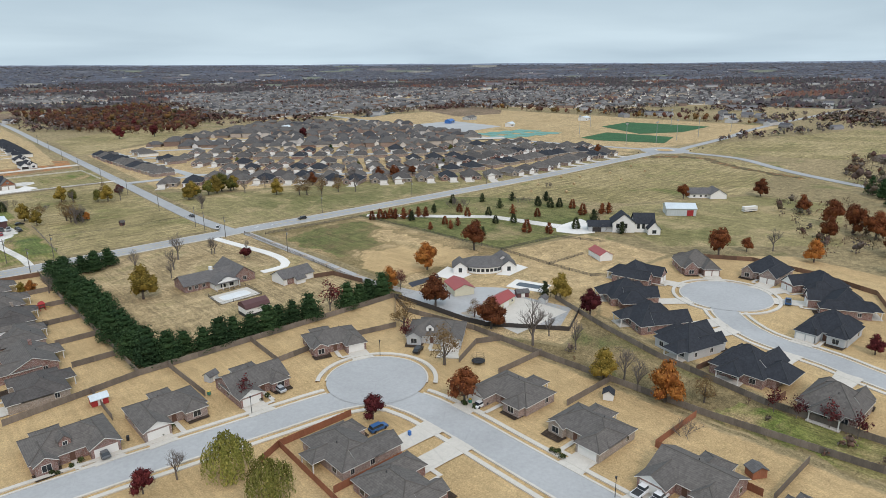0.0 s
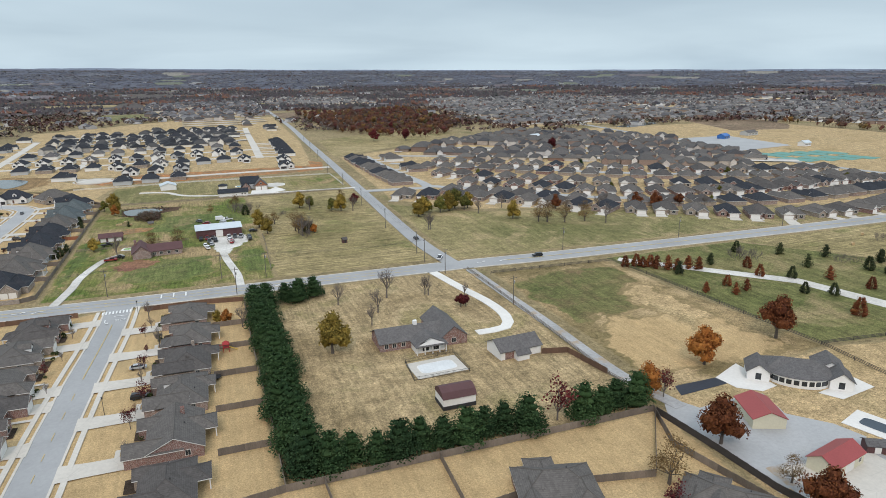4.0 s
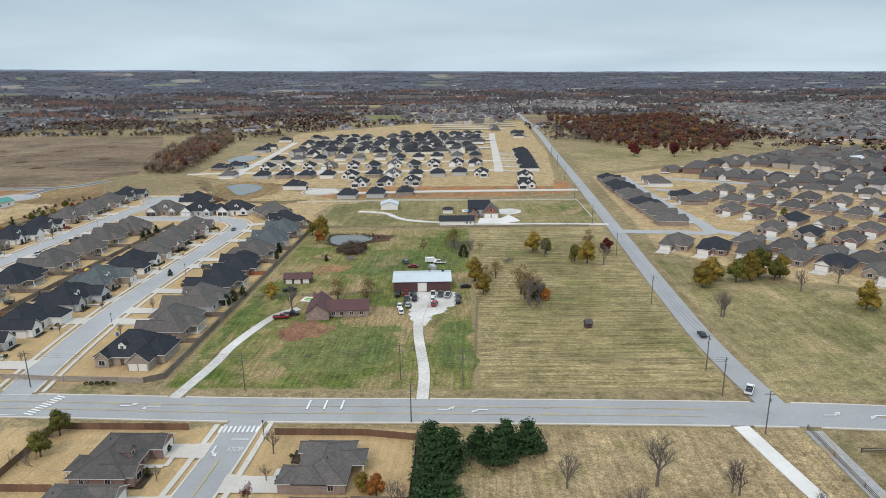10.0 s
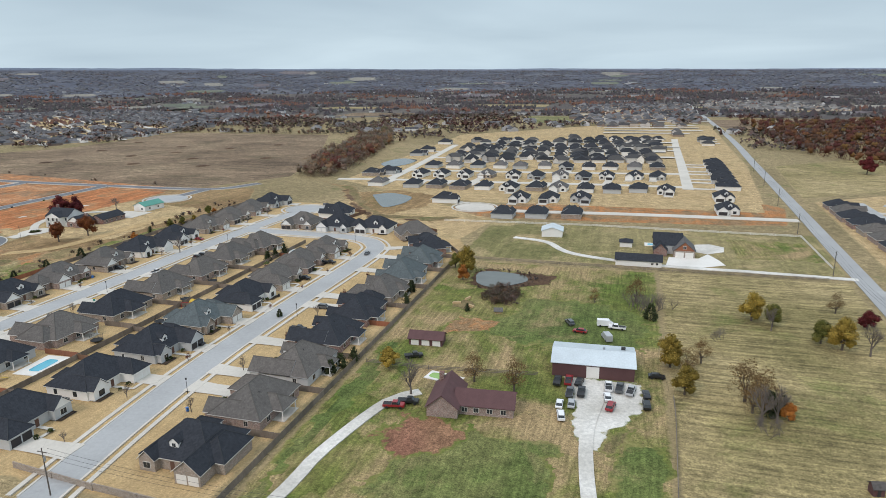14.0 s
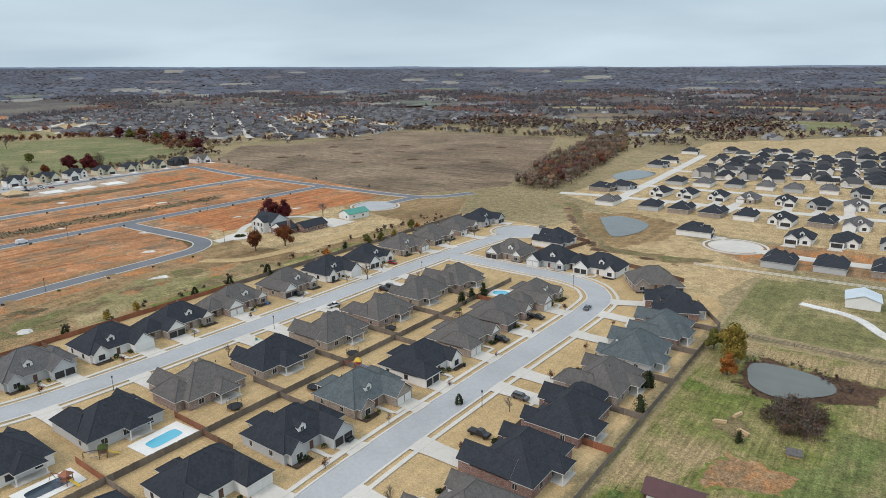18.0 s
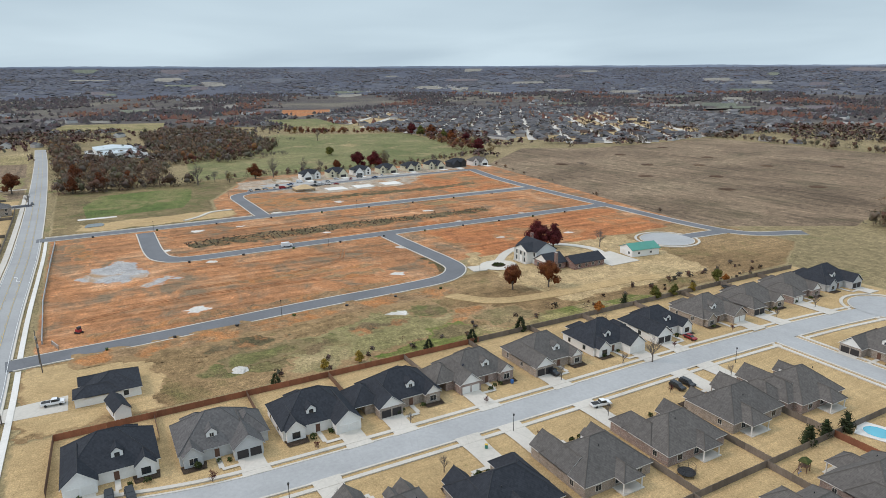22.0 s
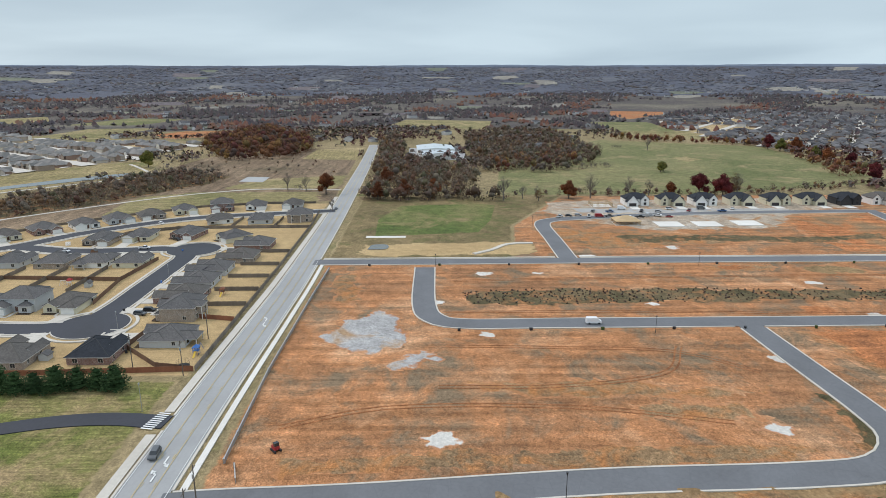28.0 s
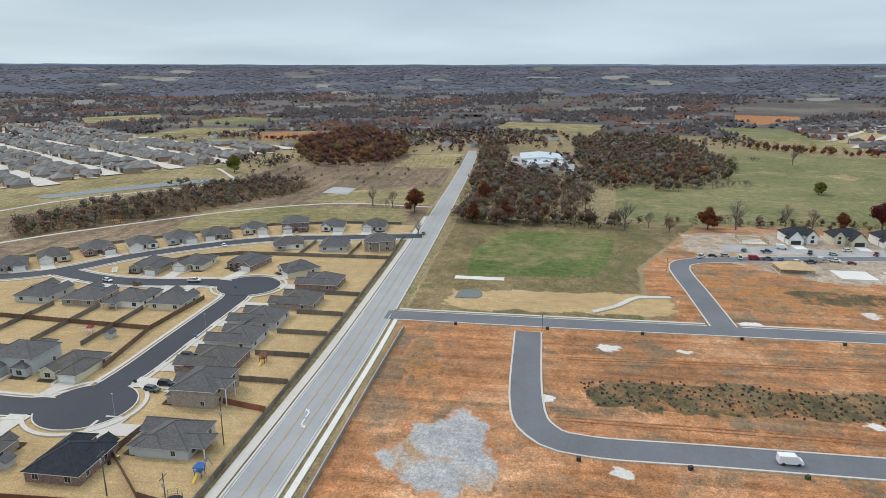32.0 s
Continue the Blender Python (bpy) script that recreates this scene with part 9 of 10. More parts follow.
zone("gravel_patch", "wash", [(-340, 373), (-350, 388), (-341, 393), (-333, 378)], "thin spread of crushed limestone", 0.8, False, 5.0)
zone("gravel_patch", "clay_brown", [(-434, 344), (-437, 356), (-398, 362), (-394, 351)], "pale rubble on clay", 0.8, False, 5.0)
for k, pts in enumerate((((-352, 395), (-350, 430), (-346, 470), (-330, 492)), ((-322, 392), (-322, 430), (-330, 462), (-350, 474)),
                         ((-300, 350), (-310, 380), (-309, 430), (-300, 470)), ((-385, 395), (-384, 470), (-380, 560), (-382, 650)), ((-425, 400), (-428, 470), (-430, 560), (-428, 650)))):
    m = Mesh()
    for off in (0.9, -0.9):
        ribbon(m, smooth_line(pts, 3.0), off + 0.28, off - 0.28, 0.125 + 0.002 * k)
    setting("rut", m, "soil_rut", "wheel ruts pressed into red clay", "track")
pile = random.Random(5)
for x, y, r in ((-293, 392, 3.4), (-297, 480, 3.2), (-339, 503, 3.4), (-362, 411, 3.0), (-436, 414, 3.4), (-436, 440, 2.4), (-466, 470, 3), (-462, 520, 3), (-418, 560, 3), (-378, 560, 3), (-330, 560, 2.6), (-392, 480, 2.6), (-482, 520, 3.5), (-250, 458, 3.4), (-396, 392, 2.6),
                (-380, 610, 2.4), (-463, 590, 2.6), (-320, 600, 2.4)):
    pts = [(x + r * pile.uniform(0.6, 1.3) * math.cos(a), y + r * 1.4 * pile.uniform(0.6, 1.3) * math.sin(a)) for a in (i * 0.63 for i in range(10))]
    zone("gravel_patch", "gravel" if r < 4 else "concrete_new", pts, "patch of pale gravel on bare soil", 0.5, False, 6.0)


def heap(x, y, r, h, mat, label):
    m, n = Mesh(), 14
    rings = [[(x + r * k * pile.uniform(0.8, 1.2) * math.cos(2 * math.pi * i / n), y + r * k * pile.uniform(0.8, 1.2) * math.sin(2 * math.pi * i / n), h * (1 - k) ** 0.8 * pile.uniform(0.8, 1.15)) for i in range(n)] for k in (1.0, 0.7, 0.4)]
    for lo, hi in zip(rings, rings[1:]):
        for i in range(n):
            j = (i + 1) % n
            m.face([lo[i], lo[j], hi[j], hi[i]])
    m.face(rings[-1])
    tagged(part("gravel_heap" if "gravel" in label else "earth_mound", m, mat), label, "pile")


heap(-229, 395, 3.0, 1.4, "gravel", "heap of white gravel on rough grass")
heap(-640, 720, 4.0, 2.0, "soil_red", "heap of red earth")
# brush piles of the pasture, added as plain low heaps in dark mud colour
for x, y in ((-560, 790), (-480, 900), (-420, 850), (-400, 1000), (-520, 960), (-340, 870), (-620, 1000), (-370, 800), (-455, 800), (-510, 860), (-590, 900), (-440, 950)):
    heap(x, y, 7.0, 1.2, "mud", "low dark brush heap in a pasture")
# detention basin
zone("basin", "zoysia", [(-466, 350), (-491, 353), (-497, 422), (-494, 446), (-468, 446)], "tan slope of a detention basin", 0.5, False)
pond([(-480, 356), (-490, 358), (-490, 366), (-481, 366)], "small green settling pond")
m = Mesh()
ribbon(m, smooth_line([(-470, 412), (-478, 422), (-490, 432), (-492, 446)]), 1.2, -1.2, 0.6)
setting("spillway", m, "concrete", "curved pale concrete spillway", "wall")
zone("gravel_patch", "concrete_new", [(-506, 352), (-512, 352), (-512, 376), (-506, 376)], "strip of white rock", 0.4, False)
zone("field", "weeds", [(-540, 95), (-570, 117), (-609, 150), (-661, 174), (-706, 200), (-748, 206), (-787, 160), (-760, 124), (-712, 104), (-640, 76), (-585, 60)], "dark brushy ground of a thicket", 0.8, False, 6.0)
zone("lawn", "meadow", [(-676, 216), (-728, 230), (-748, 276), (-759, 314), (-680, 314)], "green and tan yard beside a trail", 0.8, False, 6.0)
zone("court", "street", [(-718, 220), (-747, 220), (-744, 241), (-714, 242)], "pale fenced sports court", 0.0, False)

# ---- sports ground ----
disc_island = Mesh()
for lo, hi, slot, z in ((0.0, 7.5, 1, 0.75), (7.5, 9.5, 0, 0.72)):
    for i in range(40):
        a, b = 2 * math.pi * i / 40, 2 * math.pi * (i + 1) / 40
        disc_island.face([(576 + q * math.cos(w), 322 + q * math.sin(w), z) for q, w in ((lo, a), (hi, a), (hi, b), (lo, b))][1 if lo == 0 else 0:], slot)
setting("roundabout_island", disc_island, ["concrete", "zoysia"], "round tan island with a pale kerb in a roundabout", "island")
zone("field", "brownfield", [(727, 776), (804, 985), (932, 962), (880, 820), (817, 762)], "dark bare ploughed field", 0.8, False)
zone("field", "weeds", [(505, 312), (540, 312), (556, 300), (560, 268), (526, 222), (510, 165), (500, 170), (514, 228), (544, 270), (538, 292)], "dark scrub strip beside a roundabout", 0.8, False, 6.0)
zone("pitch", "turf", [(690, 420), (735, 505), (812, 515), (824, 400), (740, 392)], "green artificial football pitch", 0.0, False)
zone("pitch", "turf", [(604, 418), (612, 448), (680, 459), (686, 374), (628, 352)], "green baseball pitch", 0.0, False)
zone("car_park", "street", [(556, 592), (653, 610), (668, 724), (590, 724)], "pale empty car park", 0.0, False)
for x, y in ((562, 520), (584, 516), (606, 513), (628, 510), (566, 556), (588, 552), (610, 549), (632, 546)):
    tagged(part("sports_court", Mesh().box(-9, -16, 0, 9, 16, 0.25), "roof_teal", at=pose(x, y, 0.05, 0, 0, 14)), "green hard tennis court", "court", "tennis courts")
for x, y in ((590, 374), (625, 360), (660, 356), (700, 352), (780, 352), (798, 440), (640, 470), (720, 512)):
    e = thing("floodlight", "tall steel floodlight mast", "lamp", "floodlights", at=pose(x, y, 0))
    part("mast", Mesh().tube((0, 0, 0), (0, 0, 22), 0.3, 0.16, 7), "steel", e)
    part("lamp_bar", Mesh().box(-2, -0.2, 21, 2, 0.2, 22.4), "steel", e)


# ---- road markings ----
def marking(name, mat, line, offset, width, label, dash=None):
    m = Mesh()
    if dash is None:
        ribbon(m, line, offset + width / 2, offset - width / 2, MARK_Z, MARK_Z - 0.02)
    else:
        fine = dense(line, 1.0, False)
        k = int(dash[0] + dash[1])
        for i in range(0, len(fine) - dash[0], k):
            ribbon(m, fine[i:i + dash[0] + 1], offset + width / 2, offset - width / 2, MARK_Z, MARK_Z - 0.02)
    setting(name, m, mat, label, "road marking")


MARK_Z = 0.40
main_line, side_line = ROADS[0][2], ROADS[4][2]
for off in (1.9, -1.9):
    marking("centre_line", "yellow_line", [q for q in main_line if q[0] < 118], off, 0.13, "worn solid yellow lane line")
    marking("centre_line", "yellow_line", [q for q in main_line if q[0] < 118], off - math.copysign(0.45, off), 0.1, "worn broken yellow lane line", (2, 8))
marking("centre_line", "yellow_line", [q for q in main_line if 160 < q[0] < 530], 0.0, 0.3, "worn yellow centre line")
for off in (5.4, -5.4):
    marking("edge_line", "white_line", [q for q in main_line if -60 > q[0] > -460], off, 0.14, "thin white edge line")
marking("centre_line", "yellow_line", [q for q in side_line if 255 < q[1] < 300], 0.0, 0.2, "yellow centre line")
marking("centre_line", "yellow_line", [q for q in side_line if 150 < q[1] < 250], 0.0, 0.12, "faded yellow centre line", (3, 5))


def bars(cx, cy, n, step, w, length, turn, label):
    m = Mesh()
    for i in range(n):
        m.box((i - (n - 1) / 2) * step - w / 2, -length / 2, 0, (i - (n - 1) / 2) * step + w / 2, length / 2, 0.02)
    tagged(part("crosswalk", m, "white_line", at=pose(cx, cy, 0.38, 0, 0, turn)), label, "road marking", "", "structure")


bars(0.5, 312, 9, 1.15, 0.55, 3.0, 2, "white ladder crosswalk on a side street")
bars(-56, 323.5, 10, 1.1, 0.55, 3.0, 72, "white ladder crosswalk over the main road")
bars(-303.5, 317, 9, 1.0, 0.5, 3.4, -12, "white ladder crosswalk over a path")
bars(-496, 190, 9, 1.1, 0.5, 2.6, 30, "white ladder crosswalk on black asphalt")
tagged(part("stop_line", Mesh().box(-2.2, -0.2, 0, 2.0, 0.2, 0.02), "white_line", at=pose(2.4, 307.5, 0.38)), "white stop line at a junction", "road marking", "", "structure")


def arrow(x, y, turn, flip=1):
    m = Mesh()
    m.face([(-1.6, -0.12, 0), (0.2, -0.12, 0), (0.2, 0.12, 0), (-1.6, 0.12, 0)])
    m.face([(0.2, -0.12, 0), (0.75, 0.45 * flip, 0), (0.5, 0.62 * flip, 0), (0.0, 0.12, 0)][::flip])
    m.face([(0.2, 0.75 * flip, 0), (0.85, 0.1 * flip, 0), (1.25, 0.95 * flip, 0)][::flip])
    tagged(part("turn_arrow", m, "white_line", at=pose(x, y, 0.41, 0, 0, turn) @ Matrix.Diagonal((1.6, 1.6, 1, 1))), "white turn arrow painted on the road", "road marking", "turn arrows", "structure")


for x, y, t, f in ((-33, 323.4, 0, 1), (-27, 323.2, 180, 1), (52, 322.3, 0, 1), (60, 322.2, 180, 1), (150, 320.4, 0, 1), (160, 320.2, 180, 1), (-284, 327.0, 0, 1), (-279, 326.8, 180, 1), (-288, 322.5, 180, -1), (-372, 328, 0, 1), (-378, 328, 180, 1),
                  (-2.4, 302, 270, 1), (-236, 327, 0, 1)):
    arrow(x, y, t, f)
word = bpy.data.curves.new("stop_word", "FONT")
word.body, word.size, word.align_x = "STOP", 1.7, "CENTER"
holder = new("stop_word", word)
me = bpy.data.meshes.new_from_object(holder.evaluated_get(bpy.context.evaluated_depsgraph_get()))
bpy.data.objects.remove(holder)
bpy.data.curves.remove(word)
me.materials.clear()
me.materials.append(M["white_line"])
stop = new("stop_word", me)
stop.matrix_basis = pose(2.6, 302.2, 0.39) @ Matrix.Diagonal((0.9, 1.7, 1, 1))
tagged(stop, "white word STOP painted on the road", "road marking", "", "structure")
for i in range(3):
    tagged(part("school_marking", Mesh().box(-0.25, -2.4, 0, 0.25, 2.4, 0.02), "white_line", at=pose(15 + i * 4.5, 324.5, 0.39)), "white bar painted across the road", "road marking", "", "structure")


# ---- fences ----
def panel_mesh(kind, mat, h, length):
    m = Mesh()
    r = random.Random(len(mat))
    if kind == "board":
        n = 16
        line = [(0, 0.02), (length, 0.02)]
        for i in range(n - 1, -1, -1):
            z = h + r.uniform(-0.06, 0.06)
            line += [(length * (i + 1) / n, z), (length * i / n + 0.02, z)]
        k = len(line)
        m.v = [(x, -0.03, z) for x, z in line] + [(x, 0.03, z) for x, z in line]
        m.f = [tuple(range(k)), tuple(range(2 * k - 1, k - 1, -1))] + [(i, k + i, k + (i + 1) % k, (i + 1) % k) for i in range(k)]
        m.m = [0] * len(m.f)
    elif kind == "rail":
        for z in (0.4, 0.8, 1.2):
            m.box(0, -0.04, z - 0.08, length, 0.04, z + 0.08)
    elif kind == "iron":
        for z in (0.2, h - 0.12):
            m.box(0, -0.02, z - 0.03, length, 0.02, z + 0.03)
        for i in range(16):
            x = length * (i + 0.5) / 16
            m.box(x - 0.02, -0.02, 0, x + 0.02, 0.02, h)
    else:
        m.box(0, -0.1, 0, length, 0.1, h)
        m.box(0, -0.14, h, length, 0.14, h + 0.08)
    return m.data("panel", mat)


PANELS = {}
PANEL = 6.0


def fence(pts, mat="fence", h=1.85, kind="board", label="weathered grey-brown board privacy fence"):
    key = (mat, h, kind)
    if key not in PANELS:
        wide = {"board": 0.07, "rail": 0.08, "iron": 0.05, "wall": 0.25}[kind]
        PANELS[key] = (panel_mesh(kind, mat, h, PANEL), Mesh().box(-wide, -wide, 0, wide, wide, h + (0.1 if kind != "rail" else 0.12)).data("post", mat))
    pan, post = PANELS[key]
    f = thing("fence" if kind != "wall" else "garden_wall", label, "fence", at=pose(pts[0][0], pts[0][1], 0.06))
    ox, oy = pts[0]
    for (ax, ay), (bx, by) in zip(pts, pts[1:]):
        d = math.hypot(bx - ax, by - ay)
        n = max(1, round(d / PANEL))
        turn = math.degrees(math.atan2(by - ay, bx - ax))
        for i in range(n):
            x, y = ax + (bx - ax) * i / n - ox, ay + (by - ay) * i / n - oy
            o = part("panel", pan, None, f)
            o.matrix_basis = pose(x, y, 0, 0, 0, turn) @ Matrix.Diagonal((d / n / PANEL, 1, 1, 1))
            if i % 2 == 0 and kind != "board":
                part("post", post, None, f, at=pose(x, y, 0, 0, 0, turn))
    return f


BROWN = ("fence_brown", 1.85, "board", "brown-stained board privacy fence")
REDF = ("fence_red", 1.85, "board", "red-stained board privacy fence")
# estate beside the farm
fence([(-36, 337), (-31, 340), (-31, 420), (-31, 500), (-31, 536), (-44, 556)])
for y in (366, 390, 413, 441, 460, 484, 508, 531):
    fence([(-31, y), (-47 if y == 441 else -41, y)], *(REDF if y == 441 else ()))
fence([(-117, 345), (-117, 440), (-117, 541)])
for y in (367, 391, 415, 440, 464, 488):
    fence([(-117, y), (-105, y)], *(BROWN if y in (391,) else ()))
for y in (367, 392, 417, 441, 466, 490, 514):
    fence([(-117, y), (-131, y)], *(REDF if y in (367, 392) else ()))
fence([(-117, 514), (-105, 514), (-105, 540)], *REDF)
fence([(-211, 346), (-211, 470)], *REDF)
fence([(-211, 470), (-211, 640)])
for y in (369, 393, 417, 442, 466, 491, 515, 541, 567, 591, 615):
    fence([(-211, y), (-198, y)], *(BROWN if y in (369, 393, 417) else ()))
fence([(-186, 345), (-211, 346)], *BROWN)
fence([(-149, 592), (-125, 592), (-100, 592), (-78, 588), (-56, 580)], *BROWN)
fence([(-104, 592), (-104, 578)], *BROWN)
fence([(-122, 590), (-116, 620), (-135, 626)], *BROWN)
fence([(-60, 338), (-84, 340)], "brick_tan", 1.5, "wall", "low tan brick estate wall")
fence([(-36, 337), (-60, 338)], "brick_tan", 1.7, "wall", "tan brick estate wall with piers")
# southern estate
fence([(45, 312), (45, 262), (46, 210), (46, 183), (80, 183), (110, 183), (138, 183)])
for y in (284, 264, 244, 223, 202):
    fence([(45, y), (33, y)])
fence([(45, 308), (32, 310), (10, 310)], *BROWN)
fence([(33, 181), (33, 162)])
fence([(54, 183), (55, 158)])
fence([(80, 183), (79, 163), (90, 164)])
fence([(12, 178), (46, 183)])
fence([(107, 163), (121, 160), (137, 181)])
fence([(138, 183), (132, 168), (138, 140), (139, 110), (142, 62), (148, 20), (150, -20)])
for y in (113, 89, 64, 38):
    fence([(140, y), (121, y)], *(REDF if y == 64 else ()))
fence([(121, 64), (121, 40)], *REDF)
fence([(118, 126), (131, 132), (139, 128)])
fence([(78, 123), (58, 123), (52, 120)], *REDF)
fence([(58, 100), (76, 100)], *REDF)
fence([(58, 123), (56, 80)], *REDF)
fence([(-46, 312), (-12, 312)], *BROWN)
fence([(-46, 312), (-46, 160)], *BROWN)
for y in (287, 267, 246, 225):
    fence([(-46, y), (-31, y)], *BROWN)
# charcoal cul-de-sac
fence([(180, 140), (170, 112), (163, 88), (158, 55), (160, 20)])
fence([(163, 76), (170, 75)], *BROWN)
fence([(158, 54), (166, 53)], *BROWN)
fence([(238, 44), (252, 52), (268, 60), (276, 84)], *BROWN)
fence([(276, 84), (278, 110), (262, 136)], *BROWN)
fence([(138, 182), (140, 163), (141, 147), (143, 140)], "rail", 1.85, "board", "dark board fence round a yard")
fence([(178, 127), (160, 118), (143, 140)], "rail", 1.6, "board", "dark board fence round a yard")
# paddocks
RAIL = ("rail", 1.25, "rail", "dark three-rail paddock fence")
fence([(147, 304), (170, 303), (206, 301), (210, 250), (211, 222), (213, 198), (250, 194), (258, 172)], *RAIL)
fence([(213, 198), (211, 168), (211, 146), (222, 138)], *RAIL)
fence([(211, 168), (235, 167)], *RAIL)
fence([(140, 314), (140, 256), (139, 204), (141, 192)], "fence", 1.25, "rail", "grey wooden rail fence beside a lane")
fence([(86, 221), (87, 233), (103, 235), (103, 221), (86, 221)], "black_iron", 1.2, "iron", "black iron fence round a pool")
fence([(128, 224), (136, 222), (139, 205)], *BROWN)
fence([(-28, 412), (-8, 412), (24, 416)], "fence", 1.25, "rail", "thin wooden rail fence on a farm")
fence([(59, 345), (61, 400), (61, 412)], "fence", 1.25, "rail", "old wire and post fence on a farm")
fence([(-60, 609), (25, 614), (134, 612), (134, 552)], "trim", 1.2, "rail", "pale rail fence round a farmhouse lot")
fence([(-32, 532), (42, 532), (128, 534)], "fence", 1.2, "rail", "wooden rail fence along a lane")
# clay land and the estate across the road
fence([(-282, 344), (-276, 346)], "brick_tan", 1.3, "wall", "short stone entrance wall")
fence([(-284, 341), (-333, 339.6), (-400, 340.5), (-444, 341.5)], "steel", 1.25, "wall", "grey metal panel fence along a road")
fence([(-334, 316.5), (-440, 317), (-540, 316), (-582, 314)])
for x in (-394, -413, -432, -452, -476):
    fence([(x, 316), (x, 297)])
fence([(-434, 150), (-432, 190), (-428, 250)], *BROWN)
fence([(-463, 253), (-428, 250), (-396, 254)], *BROWN)
for y in (196, 216, 235):
    fence([(-430, y), (-448, y)], *(BROWN if y in (215, 254) else ()))
    fence([(-430, y), (-411, y)], *(BROWN if y == 234 else ()))
fence([(-364, 288), (-352, 287), (-337, 303), (-334, 316)], *BROWN)
fence([(-380, 302), (-377, 316)], *REDF)
fence([(-334, 316), (-332, 268), (-331, 225)], *REDF)
fence([(-500, 125), (-540, 155), (-574, 192), (-600, 228), (-612, 268), (-614, 306)], "fence", 1.5)
fence([(-492, 200), (-520, 214), (-532, 238), (-534, 316)])
fence([(-534, 268), (-562, 268)])
fence([(-534, 294), (-562, 294)])


# ---- poles, lamps, wires ----
def utility_pole(x, y, h=11.5, turn=0.0):
    t = thing("utility_pole", "weathered wooden utility pole with a crossarm", "pole", "utility poles", at=pose(x, y, 0, 0, 0, turn))
    part("pole", Mesh().tube((0, 0, 0), (0, 0, h), 0.17, 0.11, 7), "pole", t)
    part("crossarm", Mesh().box(-1.3, -0.07, h - 1.0, 1.3, 0.07, h - 0.85), "pole", t)
    part("transformer", Mesh().tube((0.35, 0, h - 3.0), (0.35, 0, h - 2.0), 0.22, 0.22, 8), "steel", t)


POLES = [(-331, 314, 0), (-266, 341, 0), (-227, 334, 0), (-67, 334, 0), (-5, 333, 0), (38, 340, 0), (56, 336, 0), (126, 331, 45)]
NORTH = [(127, 346, 90), (127, 403, 90), (129, 470, 90), (131, 540, 90), (134, 620, 90), (139, 700, 90), (144, 780, 90), (149, 860, 90)]
for x, y, tn in POLES + NORTH + [(129, 312, 0), (43, 316, 0), (-258, 342, 0), (-337, 296, 0), (-360, 312, 0), (195, 326, 0), (262, 324, 0), (330, 322, 0), (139, 266, 0)]:
    utility_pole(x, y, 11.5, tn)


def wire(a, b, sag=1.2):
    m = Mesh()
    pts = [Vector(a).lerp(Vector(b), i / 8) - Vector((0, 0, sag * 4 * (i / 8) * (1 - i / 8))) for i in range(9)]
    side = (Vector(b) - Vector(a)).cross(Vector((0, 0, 1))).normalized() * 0.025
    for q in pts:
        m.v += [tuple(q + side), tuple(q - side), tuple(q + Vector((0, 0, 0.04)))]
    for k in range(0, 24, 3):
        for u, w in ((0, 1), (1, 2), (2, 0)):
            m.f.append((k + u, k + w, k + 3 + w, k + 3 + u))
            m.m.append(0)
    tagged(part("power_line", m, "black_iron"), "thin black overhead power line", "wire", "overhead wires")


for chain in (POLES[3:], NORTH):
    for (x0, y0, _), (x1, y1, _) in zip(chain, chain[1:]):
        for o in (-1.2, 0, 1.2):
            dx, dy = (0, o) if chain is not NORTH else (o, 0)
            wire((x0 + dx, y0 + dy, 10.7), (x1 + dx, y1 + dy, 10.7))


def street_lamp(x, y, tall, mat="black_iron"):
    t = thing("street_lamp", "black post lamp beside a street" if mat == "black_iron" else "grey steel street lamp", "lamp", "street lamps", at=pose(x, y, 0.05))
    part("post", Mesh().tube((0, 0, 0), (0, 0, tall), 0.09, 0.06, 7), mat, t)
    part("lantern", Mesh().tube((0, 0, tall), (0, 0, tall + 0.55), 0.16, 0.26, 8), mat, t)


for x, y, h, mt in ((-68, 442, 4.5, "black_iron"), (-158, 447, 4.5, "black_iron"), (-158, 390, 4.5, "black_iron"), (-68, 380, 4.5, "black_iron"), (-157, 530, 4.5, "black_iron"), (-92, 549, 4.5, "black_iron"), (-269, 419, 6, "black_iron"), (-280, 514, 6, "black_iron"), (-362, 470, 6, "black_iron"),
                    (-447, 392, 6, "black_iron"), (-363, 560, 6, "black_iron"), (-447, 520, 6, "black_iron"), (99, 60, 4.5, "black_iron"), (104, 146, 4.5, "black_iron"), (60, 141, 4.5, "black_iron"), (8, 308, 4.5, "black_iron"), (6, 232, 4.5, "black_iron"), (-368, 277, 7, "steel"), (-428, 272, 7, "steel"), (-309, 311, 8, "steel"),
                    (206, 60, 4.5, "black_iron"), (-533, 452, 6, "black_iron")):
    street_lamp(x, y, h, mt)


